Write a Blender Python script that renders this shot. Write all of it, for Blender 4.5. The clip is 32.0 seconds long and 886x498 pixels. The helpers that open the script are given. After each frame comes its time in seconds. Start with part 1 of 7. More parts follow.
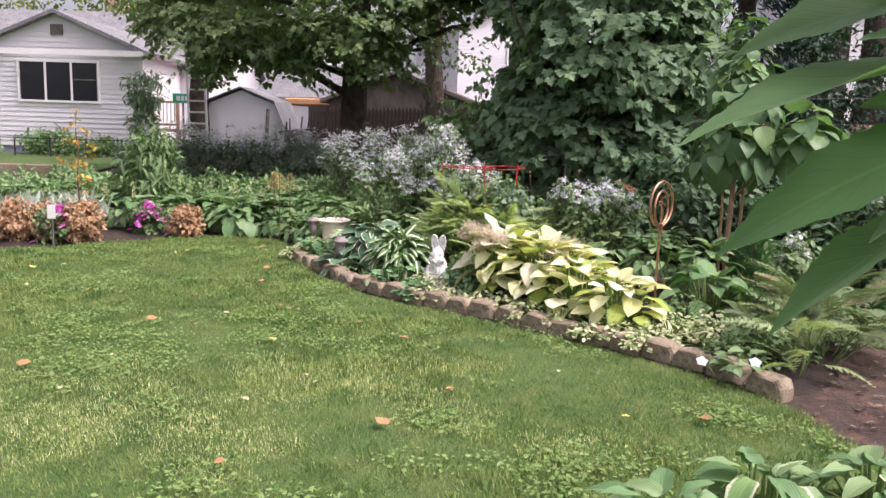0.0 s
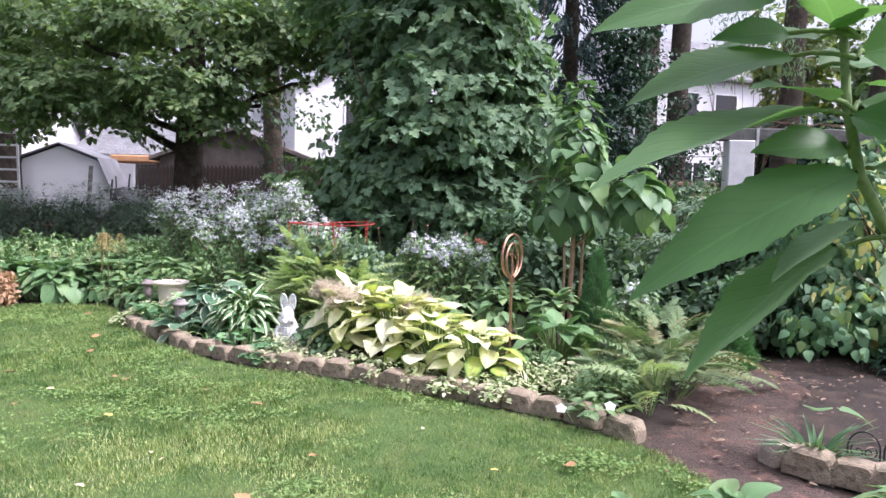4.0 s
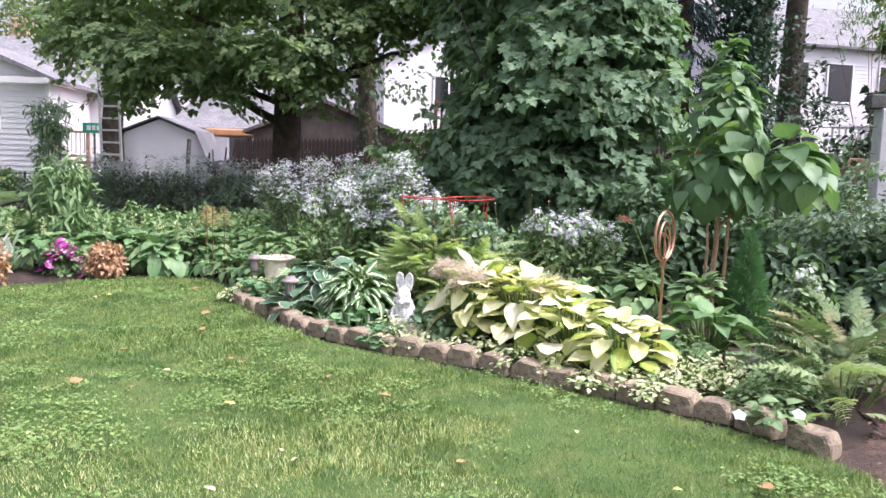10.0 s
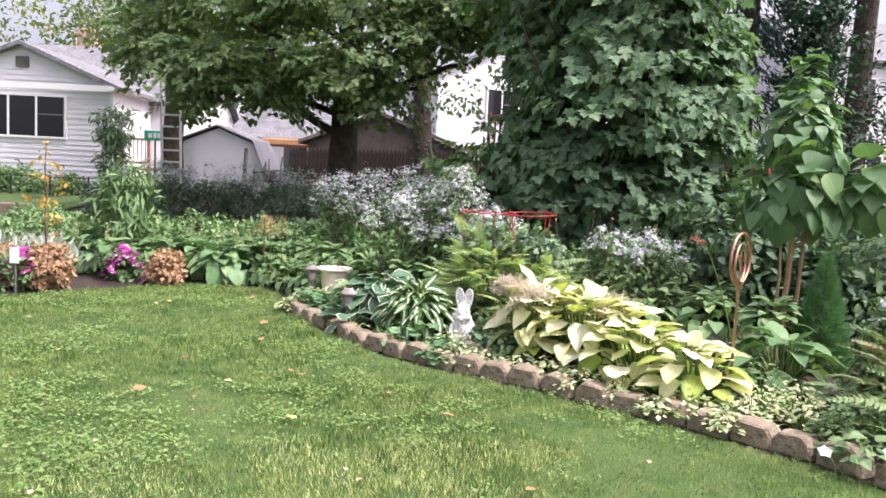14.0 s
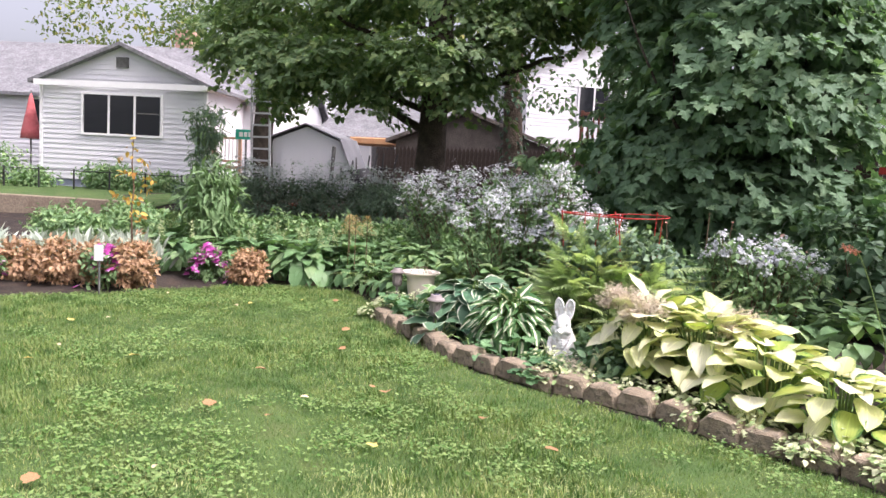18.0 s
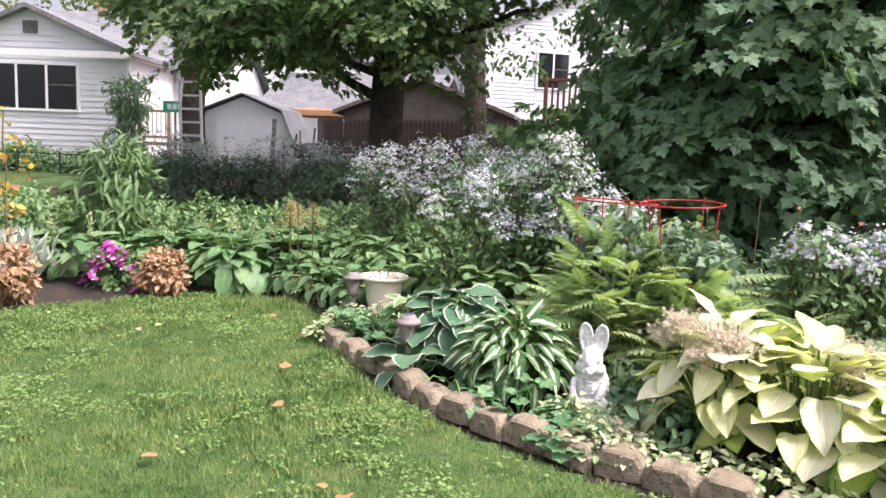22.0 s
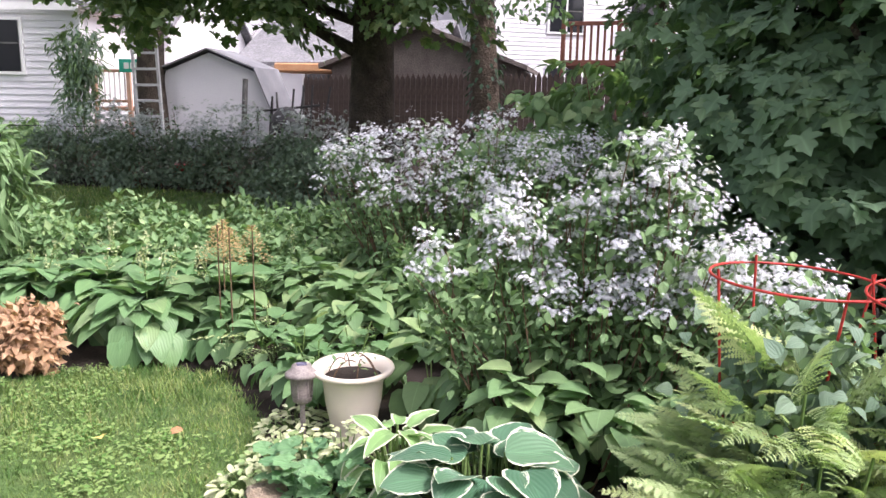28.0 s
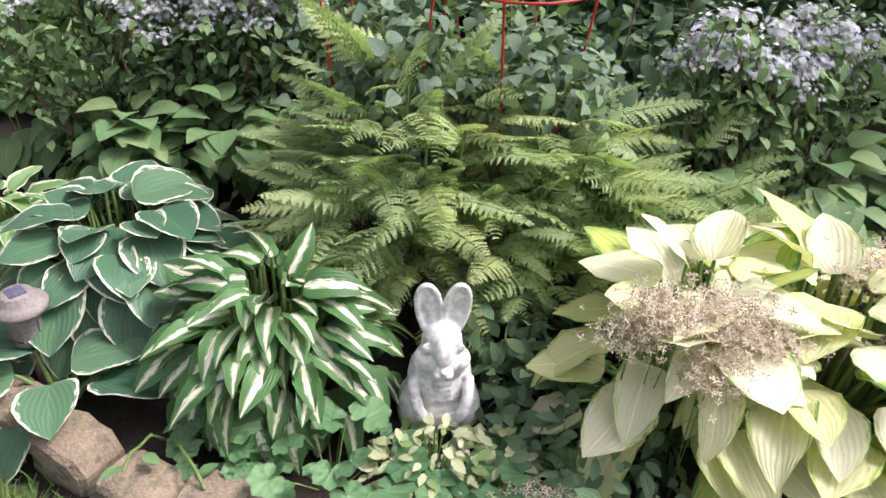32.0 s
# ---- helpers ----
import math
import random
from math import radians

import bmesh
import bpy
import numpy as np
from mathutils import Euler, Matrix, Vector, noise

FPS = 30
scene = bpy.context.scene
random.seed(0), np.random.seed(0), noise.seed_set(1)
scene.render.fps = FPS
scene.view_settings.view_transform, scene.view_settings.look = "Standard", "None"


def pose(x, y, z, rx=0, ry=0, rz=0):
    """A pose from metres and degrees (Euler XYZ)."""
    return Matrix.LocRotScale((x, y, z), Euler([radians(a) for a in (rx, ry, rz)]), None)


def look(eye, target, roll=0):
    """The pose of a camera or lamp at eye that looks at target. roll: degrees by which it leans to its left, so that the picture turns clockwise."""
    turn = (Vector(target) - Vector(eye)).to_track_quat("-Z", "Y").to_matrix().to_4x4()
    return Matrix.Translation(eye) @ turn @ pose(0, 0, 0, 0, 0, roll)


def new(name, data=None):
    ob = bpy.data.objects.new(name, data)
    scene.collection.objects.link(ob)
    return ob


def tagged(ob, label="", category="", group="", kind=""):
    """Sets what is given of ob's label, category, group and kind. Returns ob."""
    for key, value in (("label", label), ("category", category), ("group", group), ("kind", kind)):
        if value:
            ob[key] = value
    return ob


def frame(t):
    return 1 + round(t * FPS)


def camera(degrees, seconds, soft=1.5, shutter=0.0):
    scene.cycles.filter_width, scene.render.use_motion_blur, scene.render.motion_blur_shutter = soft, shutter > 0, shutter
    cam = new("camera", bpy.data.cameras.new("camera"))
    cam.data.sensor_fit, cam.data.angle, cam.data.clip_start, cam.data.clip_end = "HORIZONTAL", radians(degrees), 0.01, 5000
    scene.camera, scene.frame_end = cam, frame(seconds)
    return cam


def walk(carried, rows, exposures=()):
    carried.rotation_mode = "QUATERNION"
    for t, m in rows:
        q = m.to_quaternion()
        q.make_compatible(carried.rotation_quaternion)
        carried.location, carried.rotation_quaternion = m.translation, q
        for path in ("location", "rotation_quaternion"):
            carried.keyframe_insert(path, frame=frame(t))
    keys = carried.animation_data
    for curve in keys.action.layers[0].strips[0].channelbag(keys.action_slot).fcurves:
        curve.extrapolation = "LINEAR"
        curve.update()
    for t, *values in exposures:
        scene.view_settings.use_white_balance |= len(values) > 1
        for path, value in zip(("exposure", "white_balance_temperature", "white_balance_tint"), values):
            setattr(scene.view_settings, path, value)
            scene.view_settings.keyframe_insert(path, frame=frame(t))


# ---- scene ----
cam = camera(60.8, 32.0)
PATH = [
    (0, (2.845, 0.573, 1.619), (2.362, 2.491, 1.321), 1.8),
    (0.5, (2.780, 0.563, 1.612), (2.599, 2.534, 1.323), 1.7),
    (1, (2.751, 0.576, 1.607), (2.732, 2.558, 1.337), 1.0),
    (1.5, (2.771, 0.572, 1.602), (2.777, 2.564, 1.423), 0.6),
    (2, (2.758, 0.577, 1.617), (2.753, 2.571, 1.468), 0.4),
    (2.5, (2.765, 0.577, 1.608), (2.794, 2.572, 1.467), 0.2),
    (3, (2.753, 0.550, 1.614), (2.778, 2.545, 1.471), 0.6),
    (3.5, (2.736, 0.568, 1.606), (2.672, 2.562, 1.460), 1.2),
    (5.5, (2.501, 1.038, 1.564), (2.428, 3.035, 1.483), 1.7),
    (6, (2.42, 1.093, 1.56), (2.569, 3.082, 1.417), 1.2),
    (6.5, (2.381, 1.129, 1.571), (2.663, 3.104, 1.431), 0.0),
    (7, (2.36, 1.177, 1.565), (2.595, 3.156, 1.395), -0.1),
    (7.5, (2.337, 1.178, 1.561), (2.534, 3.161, 1.398), -0.7),
    (8, (2.329, 1.183, 1.552), (2.464, 3.171, 1.38), -0.6),
    (8.5, (2.298, 1.186, 1.56), (2.295, 3.179, 1.389), -0.3),
    (9, (2.259, 1.192, 1.561), (2.136, 3.181, 1.388), 0.2),
    (9.5, (2.218, 1.208, 1.549), (1.987, 3.185, 1.359), 1.1),
    (10, (2.208, 1.229, 1.549), (1.933, 3.2, 1.344), 1.7),
    (10.5, (2.2, 1.245, 1.549), (1.905, 3.211, 1.334), 2.2),
    (11, (2.18, 1.256, 1.549), (1.828, 3.216, 1.357), 2.2),
    (11.5, (2.144, 1.272, 1.56), (1.754, 3.226, 1.382), 2.7),
    (12, (2.098, 1.321, 1.554), (1.708, 3.273, 1.362), 2.4),
    (12.5, (2.085, 1.327, 1.549), (1.701, 3.28, 1.356), 2.4),
    (13, (2.078, 1.307, 1.556), (1.702, 3.264, 1.378), 2.8),
    (13.5, (2.064, 1.317, 1.551), (1.686, 3.272, 1.367), 2.9),
    (14, (2.053, 1.316, 1.563), (1.656, 3.268, 1.385), 2.8),
    (14.5, (2.044, 1.32, 1.559), (1.634, 3.269, 1.375), 2.9),
    (16.5, (1.933, 1.368, 1.539), (1.427, 3.29, 1.316), 3.1),
    (17, (1.941, 1.446, 1.527), (1.351, 3.346, 1.325), 1.9),
    (17.5, (1.865, 1.688, 1.52), (1.189, 3.559, 1.317), 1.2),
    (18, (1.813, 1.919, 1.533), (1.2, 3.814, 1.345), 3.1),
    (18.5, (1.69, 2.074, 1.523), (1.127, 3.979, 1.286), 3.3),
    (19, (1.506, 2.286, 1.56), (1.035, 4.223, 1.404), 3.1),
    (19.5, (1.434, 2.456, 1.552), (1.026, 4.402, 1.327), 4.3),
    (20, (1.414, 2.719, 1.538), (0.916, 4.65, 1.382), 1.6),
    (20.5, (1.336, 2.981, 1.547), (0.771, 4.882, 1.291), 1.8),
    (21, (1.187, 3.232, 1.532), (0.75, 5.174, 1.338), 1.5),
    (21.5, (1.082, 3.441, 1.546), (0.671, 5.375, 1.243), 3.5),
    (22, (1.067, 3.698, 1.553), (0.584, 5.623, 1.3), 2.2),
    (22.5, (1.087, 3.95, 1.577), (0.628, 5.86, 1.199), 2.8),
    (23, (1.057, 4.141, 1.605), (0.712, 6.082, 1.272), 4.4),
    (23.5, (0.917, 4.5, 1.626), (0.641, 6.449, 1.274), 3.1),
    (24, (0.846, 4.775, 1.628), (0.525, 6.702, 1.2), 3.5),
    (24.5, (0.739, 5.111, 1.681), (0.268, 7.014, 1.284), 2.0),
    (25, (0.679, 5.324, 1.716), (0.173, 7.221, 1.335), 2.3),
    (25.5, (0.554, 5.594, 1.756), (0.118, 7.506, 1.364), 1.1),
    (26, (0.463, 5.779, 1.797), (0.079, 7.699, 1.386), 1.7),
    (26.5, (0.46, 6.002, 1.785), (-0.029, 7.903, 1.404), 1.5),
    (28.5, (0.349, 6.364, 1.88), (-0.134, 8.266, 1.49), 0.8),
    (29, (0.338, 6.358, 1.885), (-0.107, 8.27, 1.505), 1.3),
    (29.5, (0.345, 6.358, 1.875), (0.043, 8.286, 1.438), 0.9),
    (30, (0.340, 6.370, 1.882), (0.382, 8.298, 1.342), 0.3),
    (30.5, (0.340, 6.370, 1.885), (0.623, 8.230, 1.205), 2.0),
    (31, (0.340, 6.370, 1.885), (0.789, 8.134, 1.056), 2.6),
    (31.5, (0.340, 6.370, 1.885), (0.834, 8.029, 0.883), 2.6),
    (32, (0.340, 6.370, 1.885), (0.833, 7.987, 0.816), 2.4),
]
walk(cam, [(t, look(eye, target, roll)) for t, eye, target, roll in PATH],
     [(0,0.3,6550,27),(1,0.5,6250,23),(3,0.64,5800,25),(6,0.66,6250,24),(8,0.76,5950,23),(9,0.78,5950,24),(11,0.66,6250,26),(14,0.68,6350,24),(17,0.57,6350,23),(24,0.64,6400,21),(28.5,0.75,6300,23),(30,0.98,6300,23),(31,0.62,6300,22),(32,0.2,6350,20)])

# ---- world and light ----
world = bpy.data.worlds.new("sky")
scene.world = world
world.use_nodes = True
wn = world.node_tree.nodes
sky = wn.new("ShaderNodeTexSky")
sky.sky_type = 'NISHITA'
sky.sun_disc = False
SUN_EL, SUN_AZ = 56.0, 98.0
sky.sun_elevation = radians(SUN_EL)
sky.sun_rotation = radians(SUN_AZ)
sky.dust_density = 7.0
sky.air_density = 0.7
sky.ozone_density = 0.3
wn["Background"].inputs["Strength"].default_value = 0.15
hazy = wn.new("ShaderNodeHueSaturation")
hazy.inputs["Saturation"].default_value = 0.35
hazy.inputs["Value"].default_value = 1.5
world.node_tree.links.new(sky.outputs[0], hazy.inputs["Color"])
world.node_tree.links.new(hazy.outputs[0], wn["Background"].inputs[0])
sun = new("sun", bpy.data.lights.new("sun", 'SUN'))
sun.data.energy = 2.15
sun.data.angle = radians(8)
sun.data.color = (1.0, 0.96, 0.89)
_az, _el = radians(SUN_AZ), radians(SUN_EL)
SUN_FROM = Vector((math.sin(_az) * math.cos(_el), math.cos(_az) * math.cos(_el), math.sin(_el)))
sun.matrix_world = look(SUN_FROM * 50, (0, 0, 0))

rng = np.random.default_rng(7)


# ---- materials ----
def shader(name, rough=0.8, metal=0.0, spec=0.5):
    m = bpy.data.materials.new(name)
    m.use_nodes = True
    nt = m.node_tree
    b = nt.nodes["Principled BSDF"]
    b.inputs["Roughness"].default_value = rough
    b.inputs["Metallic"].default_value = metal
    b.inputs["Specular IOR Level"].default_value = spec
    return m, nt, b


def nd(nt, kind, **kw):
    n = nt.nodes.new(kind)
    for k, v in kw.items():
        n.inputs[k].default_value = v
    return n


def math_node(nt, op, a, b=None, clamp=False):
    n = nt.nodes.new("ShaderNodeMath")
    n.operation = op
    n.use_clamp = clamp
    for i, v in enumerate((a, b)):
        if v is None:
            continue
        if isinstance(v, (int, float)):
            n.inputs[i].default_value = v
        else:
            nt.links.new(v, n.inputs[i])
    return n.outputs[0]


def mix_col(nt, fac, a, b, kind='MIX'):
    n = nt.nodes.new("ShaderNodeMix")
    n.data_type, n.blend_type = 'RGBA', kind
    for sock, v in ((n.inputs[0], fac), (n.inputs[6], a), (n.inputs[7], b)):
        if isinstance(v, (int, float)):
            sock.default_value = v
        elif isinstance(v, tuple):
            sock.default_value = (*v, 1)
        else:
            nt.links.new(v, sock)
    return n.outputs[2]


def noise_fac(nt, scale, detail=3.0, lo=0.35, hi=0.65, coord="Object"):
    tc = nt.nodes.new("ShaderNodeTexCoord")
    n = nd(nt, "ShaderNodeTexNoise", Scale=scale, Detail=detail)
    nt.links.new(tc.outputs[coord], n.inputs["Vector"])
    r = nd(nt, "ShaderNodeMapRange", **{"From Min": lo, "From Max": hi})
    nt.links.new(n.outputs[0], r.inputs[0])
    return r.outputs[0]


def bump(nt, b, height, strength=0.4, dist=0.01):
    n = nd(nt, "ShaderNodeBump", Strength=strength, Distance=dist)
    nt.links.new(height, n.inputs["Height"])
    nt.links.new(n.outputs[0], b.inputs["Normal"])


def plain(name, c1, c2, scale=4.0, fine=60.0, rough=0.8, metal=0.0, relief=0.3, dist=0.004, spec=0.4, third=None, grit=1.0):
    """A surface with large patches between two colours, fine grain and relief."""
    m, nt, b = shader(name, rough, metal, spec)
    col = mix_col(nt, noise_fac(nt, scale), c1, c2)
    if third:
        col = mix_col(nt, noise_fac(nt, scale * 2.7, 5, 0.52, 0.62), col, third)
    grain = noise_fac(nt, fine, 4, 0.3, 0.7)
    lo, hi = 1 - 0.28 * grit, 1 + 0.15 * grit
    dark = mix_col(nt, grain, (lo, lo, lo), (hi, hi, hi))
    col = mix_col(nt, 1.0, col, dark, 'MULTIPLY')
    nt.links.new(col, b.inputs["Base Color"])
    bump(nt, b, grain, relief, dist)
    return m


def leaf_mat(name, c1, c2, c3=None, rough=0.45, trans=0.3, veins=9.0, edge=None, heart=None, by_object=False, spot=None, patch=None, pinnate=False, rib_depth=0.09, feather=None):
    """Foliage: colour varies leaf by leaf; edge / heart colour the margin or the middle of the blade."""
    m, nt, b = shader(name, rough, 0, 0.35)
    rnd = math_node(nt, 'FRACT', math_node(nt, 'ADD', nt.nodes.new("ShaderNodeObjectInfo").outputs["Random"], nt.nodes.new("ShaderNodeNewGeometry").outputs["Random Per Island"]))
    col = mix_col(nt, rnd, c1, c2)
    if c3:
        pick = math_node(nt, 'FRACT', math_node(nt, 'MULTIPLY', rnd, 7.31))
        col = mix_col(nt, math_node(nt, 'GREATER_THAN', pick, 0.8), col, c3)
    if patch:
        for colour, size, much in patch:
            col = mix_col(nt, math_node(nt, 'MULTIPLY', noise_fac(nt, size, 3, 0.45, 0.62), much), col, colour)
    uvn = nt.nodes.new("ShaderNodeUVMap")
    sep = nt.nodes.new("ShaderNodeSeparateXYZ")
    nt.links.new(uvn.outputs[0], sep.inputs[0])
    u, v = sep.outputs[0], sep.outputs[1]
    across = math_node(nt, 'MULTIPLY', math_node(nt, 'ABSOLUTE', math_node(nt, 'SUBTRACT', u, 0.5)), 2.0)
    wob = nd(nt, "ShaderNodeTexNoise", Scale=5.0, Detail=3.0)
    mp = nd(nt, "ShaderNodeMapping", Scale=(7.0, 1.6, 1.0))
    cmb = nt.nodes.new("ShaderNodeCombineXYZ")
    nt.links.new(u, cmb.inputs[0])
    nt.links.new(v, cmb.inputs[1])
    nt.links.new(math_node(nt, 'MULTIPLY', rnd, 50.0), cmb.inputs[2])
    nt.links.new(cmb.outputs[0], mp.inputs[0])
    nt.links.new(mp.outputs[0], wob.inputs["Vector"])
    w = math_node(nt, 'MULTIPLY', math_node(nt, 'SUBTRACT', wob.outputs[0], 0.5), 0.55)
    if feather:
        colour, at = feather
        f = nd(nt, "ShaderNodeMapRange", **{"From Min": at, "From Max": at + 0.34})
        nt.links.new(math_node(nt, 'ADD', math_node(nt, 'MAXIMUM', across, math_node(nt, 'MULTIPLY', math_node(nt, 'SUBTRACT', v, 0.5), 1.7)), math_node(nt, 'MULTIPLY', w, 2.4)), f.inputs[0])
        col = mix_col(nt, math_node(nt, 'MULTIPLY', f.outputs[0], 0.85), col, colour)
    if edge:
        colour, at = edge
        vend = math_node(nt, 'MULTIPLY', math_node(nt, 'SUBTRACT', v, 0.55), 1.9)
        d = math_node(nt, 'MAXIMUM', across, vend)
        f = nd(nt, "ShaderNodeMapRange", **{"From Min": at, "From Max": at + 0.06})
        nt.links.new(math_node(nt, 'ADD', d, w), f.inputs[0])
        col = mix_col(nt, f.outputs[0], col, colour)
    if heart:
        colour, at = heart
        f = nd(nt, "ShaderNodeMapRange", **{"From Min": at, "From Max": at - 0.12})
        nt.links.new(math_node(nt, 'ADD', across, math_node(nt, 'MULTIPLY', w, 1.6)), f.inputs[0])
        col = mix_col(nt, f.outputs[0], col, colour)
    if spot:
        f = nd(nt, "ShaderNodeMapRange", **{"From Min": 0.66, "From Max": 0.72})
        nt.links.new(wob.outputs[0], f.inputs[0])
        col = mix_col(nt, f.outputs[0], col, spot)
    # ribs that run along the blade
    if pinnate:
        phase = math_node(nt, 'SUBTRACT', math_node(nt, 'MULTIPLY', v, veins), math_node(nt, 'MULTIPLY', across, veins * 0.28))
        tooth = math_node(nt, 'ABSOLUTE', math_node(nt, 'SUBTRACT', math_node(nt, 'FRACT', phase), 0.5))
        rib01 = math_node(nt, 'MINIMUM', math_node(nt, 'MULTIPLY', tooth, 9.0), 1.0)
    else:
        rib = math_node(nt, 'SINE', math_node(nt, 'MULTIPLY', math_node(nt, 'ADD', across, math_node(nt, 'MULTIPLY', v, -0.55)), veins * 3.1416))
        rib01 = math_node(nt, 'ADD', math_node(nt, 'MULTIPLY', rib, 0.5), 0.5)
    mid = nd(nt, "ShaderNodeMapRange", **{"From Min": 0.0, "From Max": 0.07, "To Min": 1.25, "To Max": 1.0})
    nt.links.new(across, mid.inputs[0])
    shade = math_node(nt, 'MULTIPLY', math_node(nt, 'ADD', math_node(nt, 'MULTIPLY', rib01, 0.07 if pinnate else rib_depth), 0.95 if pinnate else 1.0 - rib_depth * .6), mid.outputs[0])
    col = mix_col(nt, 1.0, col, shade, 'MULTIPLY')
    nt.links.new(col, b.inputs["Base Color"])
    bump(nt, b, rib01, 0.2 if pinnate else 0.28, 0.004)
    b.inputs["Sheen Weight"].default_value = 0.08
    tr = nt.nodes.new("ShaderNodeBsdfTranslucent")
    nt.links.new(mix_col(nt, 1.0, col, (1.0, 1.1, 0.55), 'MULTIPLY'), tr.inputs[0])
    mx = nt.nodes.new("ShaderNodeMixShader")
    mx.inputs[0].default_value = trans
    nt.links.new(b.outputs[0], mx.inputs[1])
    nt.links.new(tr.outputs[0], mx.inputs[2])
    nt.links.new(mx.outputs[0], nt.nodes["Material Output"].inputs[0])
    return m


M_SOIL = plain("garden soil", (0.022, 0.016, 0.013), (0.042, 0.031, 0.025), 1.5, 70, 0.95, relief=0.5, dist=0.008, third=(0.055, 0.038, 0.028))
M_PATH = plain("trodden red-brown earth", (0.056, 0.038, 0.032), (0.092, 0.063, 0.052), 2.0, 55, 0.95, relief=0.7, dist=0.014, third=(0.12, 0.07, 0.054))
M_TURF = plain("turf", (0.052, 0.105, 0.024), (0.08, 0.138, 0.036), 1.2, 70, 0.95, relief=0.6, dist=0.012, third=(0.095, 0.135, 0.04))
M_GRASS = leaf_mat("grass", (0.070, 0.158, 0.030), (0.19, 0.29, 0.070), (0.40, 0.41, 0.18), 0.5, 0.35, 2, patch=[((0.05, 0.135, 0.025), 1.5, 0.7), ((0.055, 0.135, 0.03), 7.0, 0.6), ((0.30, 0.37, 0.13), 4.1, 0.45)])
# grass blades with the brightness of sunlight mixed into their colour
M_SUNGRASS = leaf_mat("grass with sunlight in colour", (0.56, 0.60, 0.26), (0.74, 0.74, 0.44), (0.42, 0.52, 0.18), 0.6, 0.3, 2)
M_CLOVER = leaf_mat("lawn weeds", (0.16, 0.28, 0.08), (0.28, 0.39, 0.14), (0.11, 0.23, 0.05), 0.5, 0.35, 3)
M_STONE = plain("edging stone", (0.26, 0.207, 0.148), (0.355, 0.290, 0.212), 9, 90, 0.92, relief=0.6, dist=0.006, third=(0.19, 0.16, 0.12), grit=0.7)
M_ROCK = plain("pale field stone", (0.36, 0.29, 0.23), (0.46, 0.38, 0.32), 12, 80, 0.92, relief=0.7, dist=0.008)
M_STATUE = plain("weathered white concrete", (0.82, 0.82, 0.82), (0.88, 0.88, 0.88), 9, 45, 0.85, relief=0.25, dist=0.003, third=(0.66, 0.63, 0.60))
M_POT = plain("cream plastic", (0.77, 0.69, 0.58), (0.80, 0.72, 0.61), 3, 16, 0.5, relief=0.05, grit=0.12)
M_COPPER = plain("bronzed metal", (0.40, 0.22, 0.14), (0.50, 0.31, 0.21), 20, 90, 0.38, 0.9, 0.1)
M_LAMP = plain("faded purple-brown plastic", (0.22, 0.19, 0.18), (0.28, 0.245, 0.235), 15, 90, 0.6, relief=0.1)
M_LENS = plain("dusty clear lens", (0.20, 0.17, 0.17), (0.28, 0.24, 0.23), 30, 100, 0.3, relief=0.1)
M_CELL = plain("solar cell", (0.10, 0.10, 0.16), (0.14, 0.13, 0.2), 30, 100, 0.2, relief=0.02)
M_RED = plain("red enamelled wire", (0.40, 0.03, 0.026), (0.48, 0.05, 0.04), 20, 100, 0.4, relief=0.05)
M_BARK = plain("dark bark", (0.055, 0.042, 0.033), (0.10, 0.08, 0.062), 6, 35, 0.95, relief=1.0, dist=0.03)
M_BARK2 = plain("brown bark", (0.12, 0.09, 0.07), (0.18, 0.14, 0.11), 5, 30, 0.95, relief=1.0, dist=0.03)
M_CANE = plain("tan cane", (0.36, 0.22, 0.13), (0.44, 0.30, 0.19), 10, 60, 0.8, relief=0.4)
M_STEM = plain("green stem", (0.12, 0.20, 0.05), (0.18, 0.27, 0.09), 12, 60, 0.6, relief=0.2)
M_TWIG = plain("brown twig", (0.14, 0.085, 0.05), (0.20, 0.13, 0.08), 12, 60, 0.85, relief=0.3)
M_SIDING = plain("white vinyl siding", (0.64, 0.64, 0.68), (0.70, 0.70, 0.73), 0.8, 30, 0.55, relief=0.05, grit=0.12)
M_TRIM = plain("white trim", (0.78, 0.78, 0.79), (0.84, 0.84, 0.85), 2, 40, 0.5, relief=0.05, grit=0.12)
# grey shed roofing, its colour lowered for the shade of the trees over it
M_SHEDROOF = plain("grey roofing sheet with shade in colour", (0.19, 0.19, 0.21), (0.25, 0.25, 0.27), 2, 30, 0.7, relief=0.1, grit=0.3)
M_FOUND = plain("blue-grey foundation", (0.24, 0.27, 0.36), (0.30, 0.33, 0.42), 2, 30, 0.9, relief=0.3)
M_ROOF = plain("grey shingle", (0.17, 0.17, 0.185), (0.23, 0.23, 0.245), 3, 12, 0.9, relief=0.6, dist=0.02)
M_ROOF2 = plain("brown-grey shingle", (0.13, 0.11, 0.10), (0.18, 0.155, 0.14), 3, 25, 0.9, relief=0.6, dist=0.02)
M_FENCE = plain("red-brown stained fence", (0.062, 0.044, 0.038), (0.092, 0.066, 0.056), 3, 30, 0.85, relief=0.5, dist=0.01)
M_WOOD = plain("weathered deck wood", (0.42, 0.25, 0.17), (0.50, 0.33, 0.24), 4, 40, 0.8, relief=0.4)
M_REDWOOD = plain("red-stained wood", (0.16, 0.06, 0.04), (0.23, 0.10, 0.07), 4, 40, 0.8, relief=0.4)
M_GREYWOOD = plain("weathered grey beam", (0.10, 0.10, 0.095), (0.16, 0.16, 0.155), 6, 40, 0.9, relief=0.6, dist=0.01)
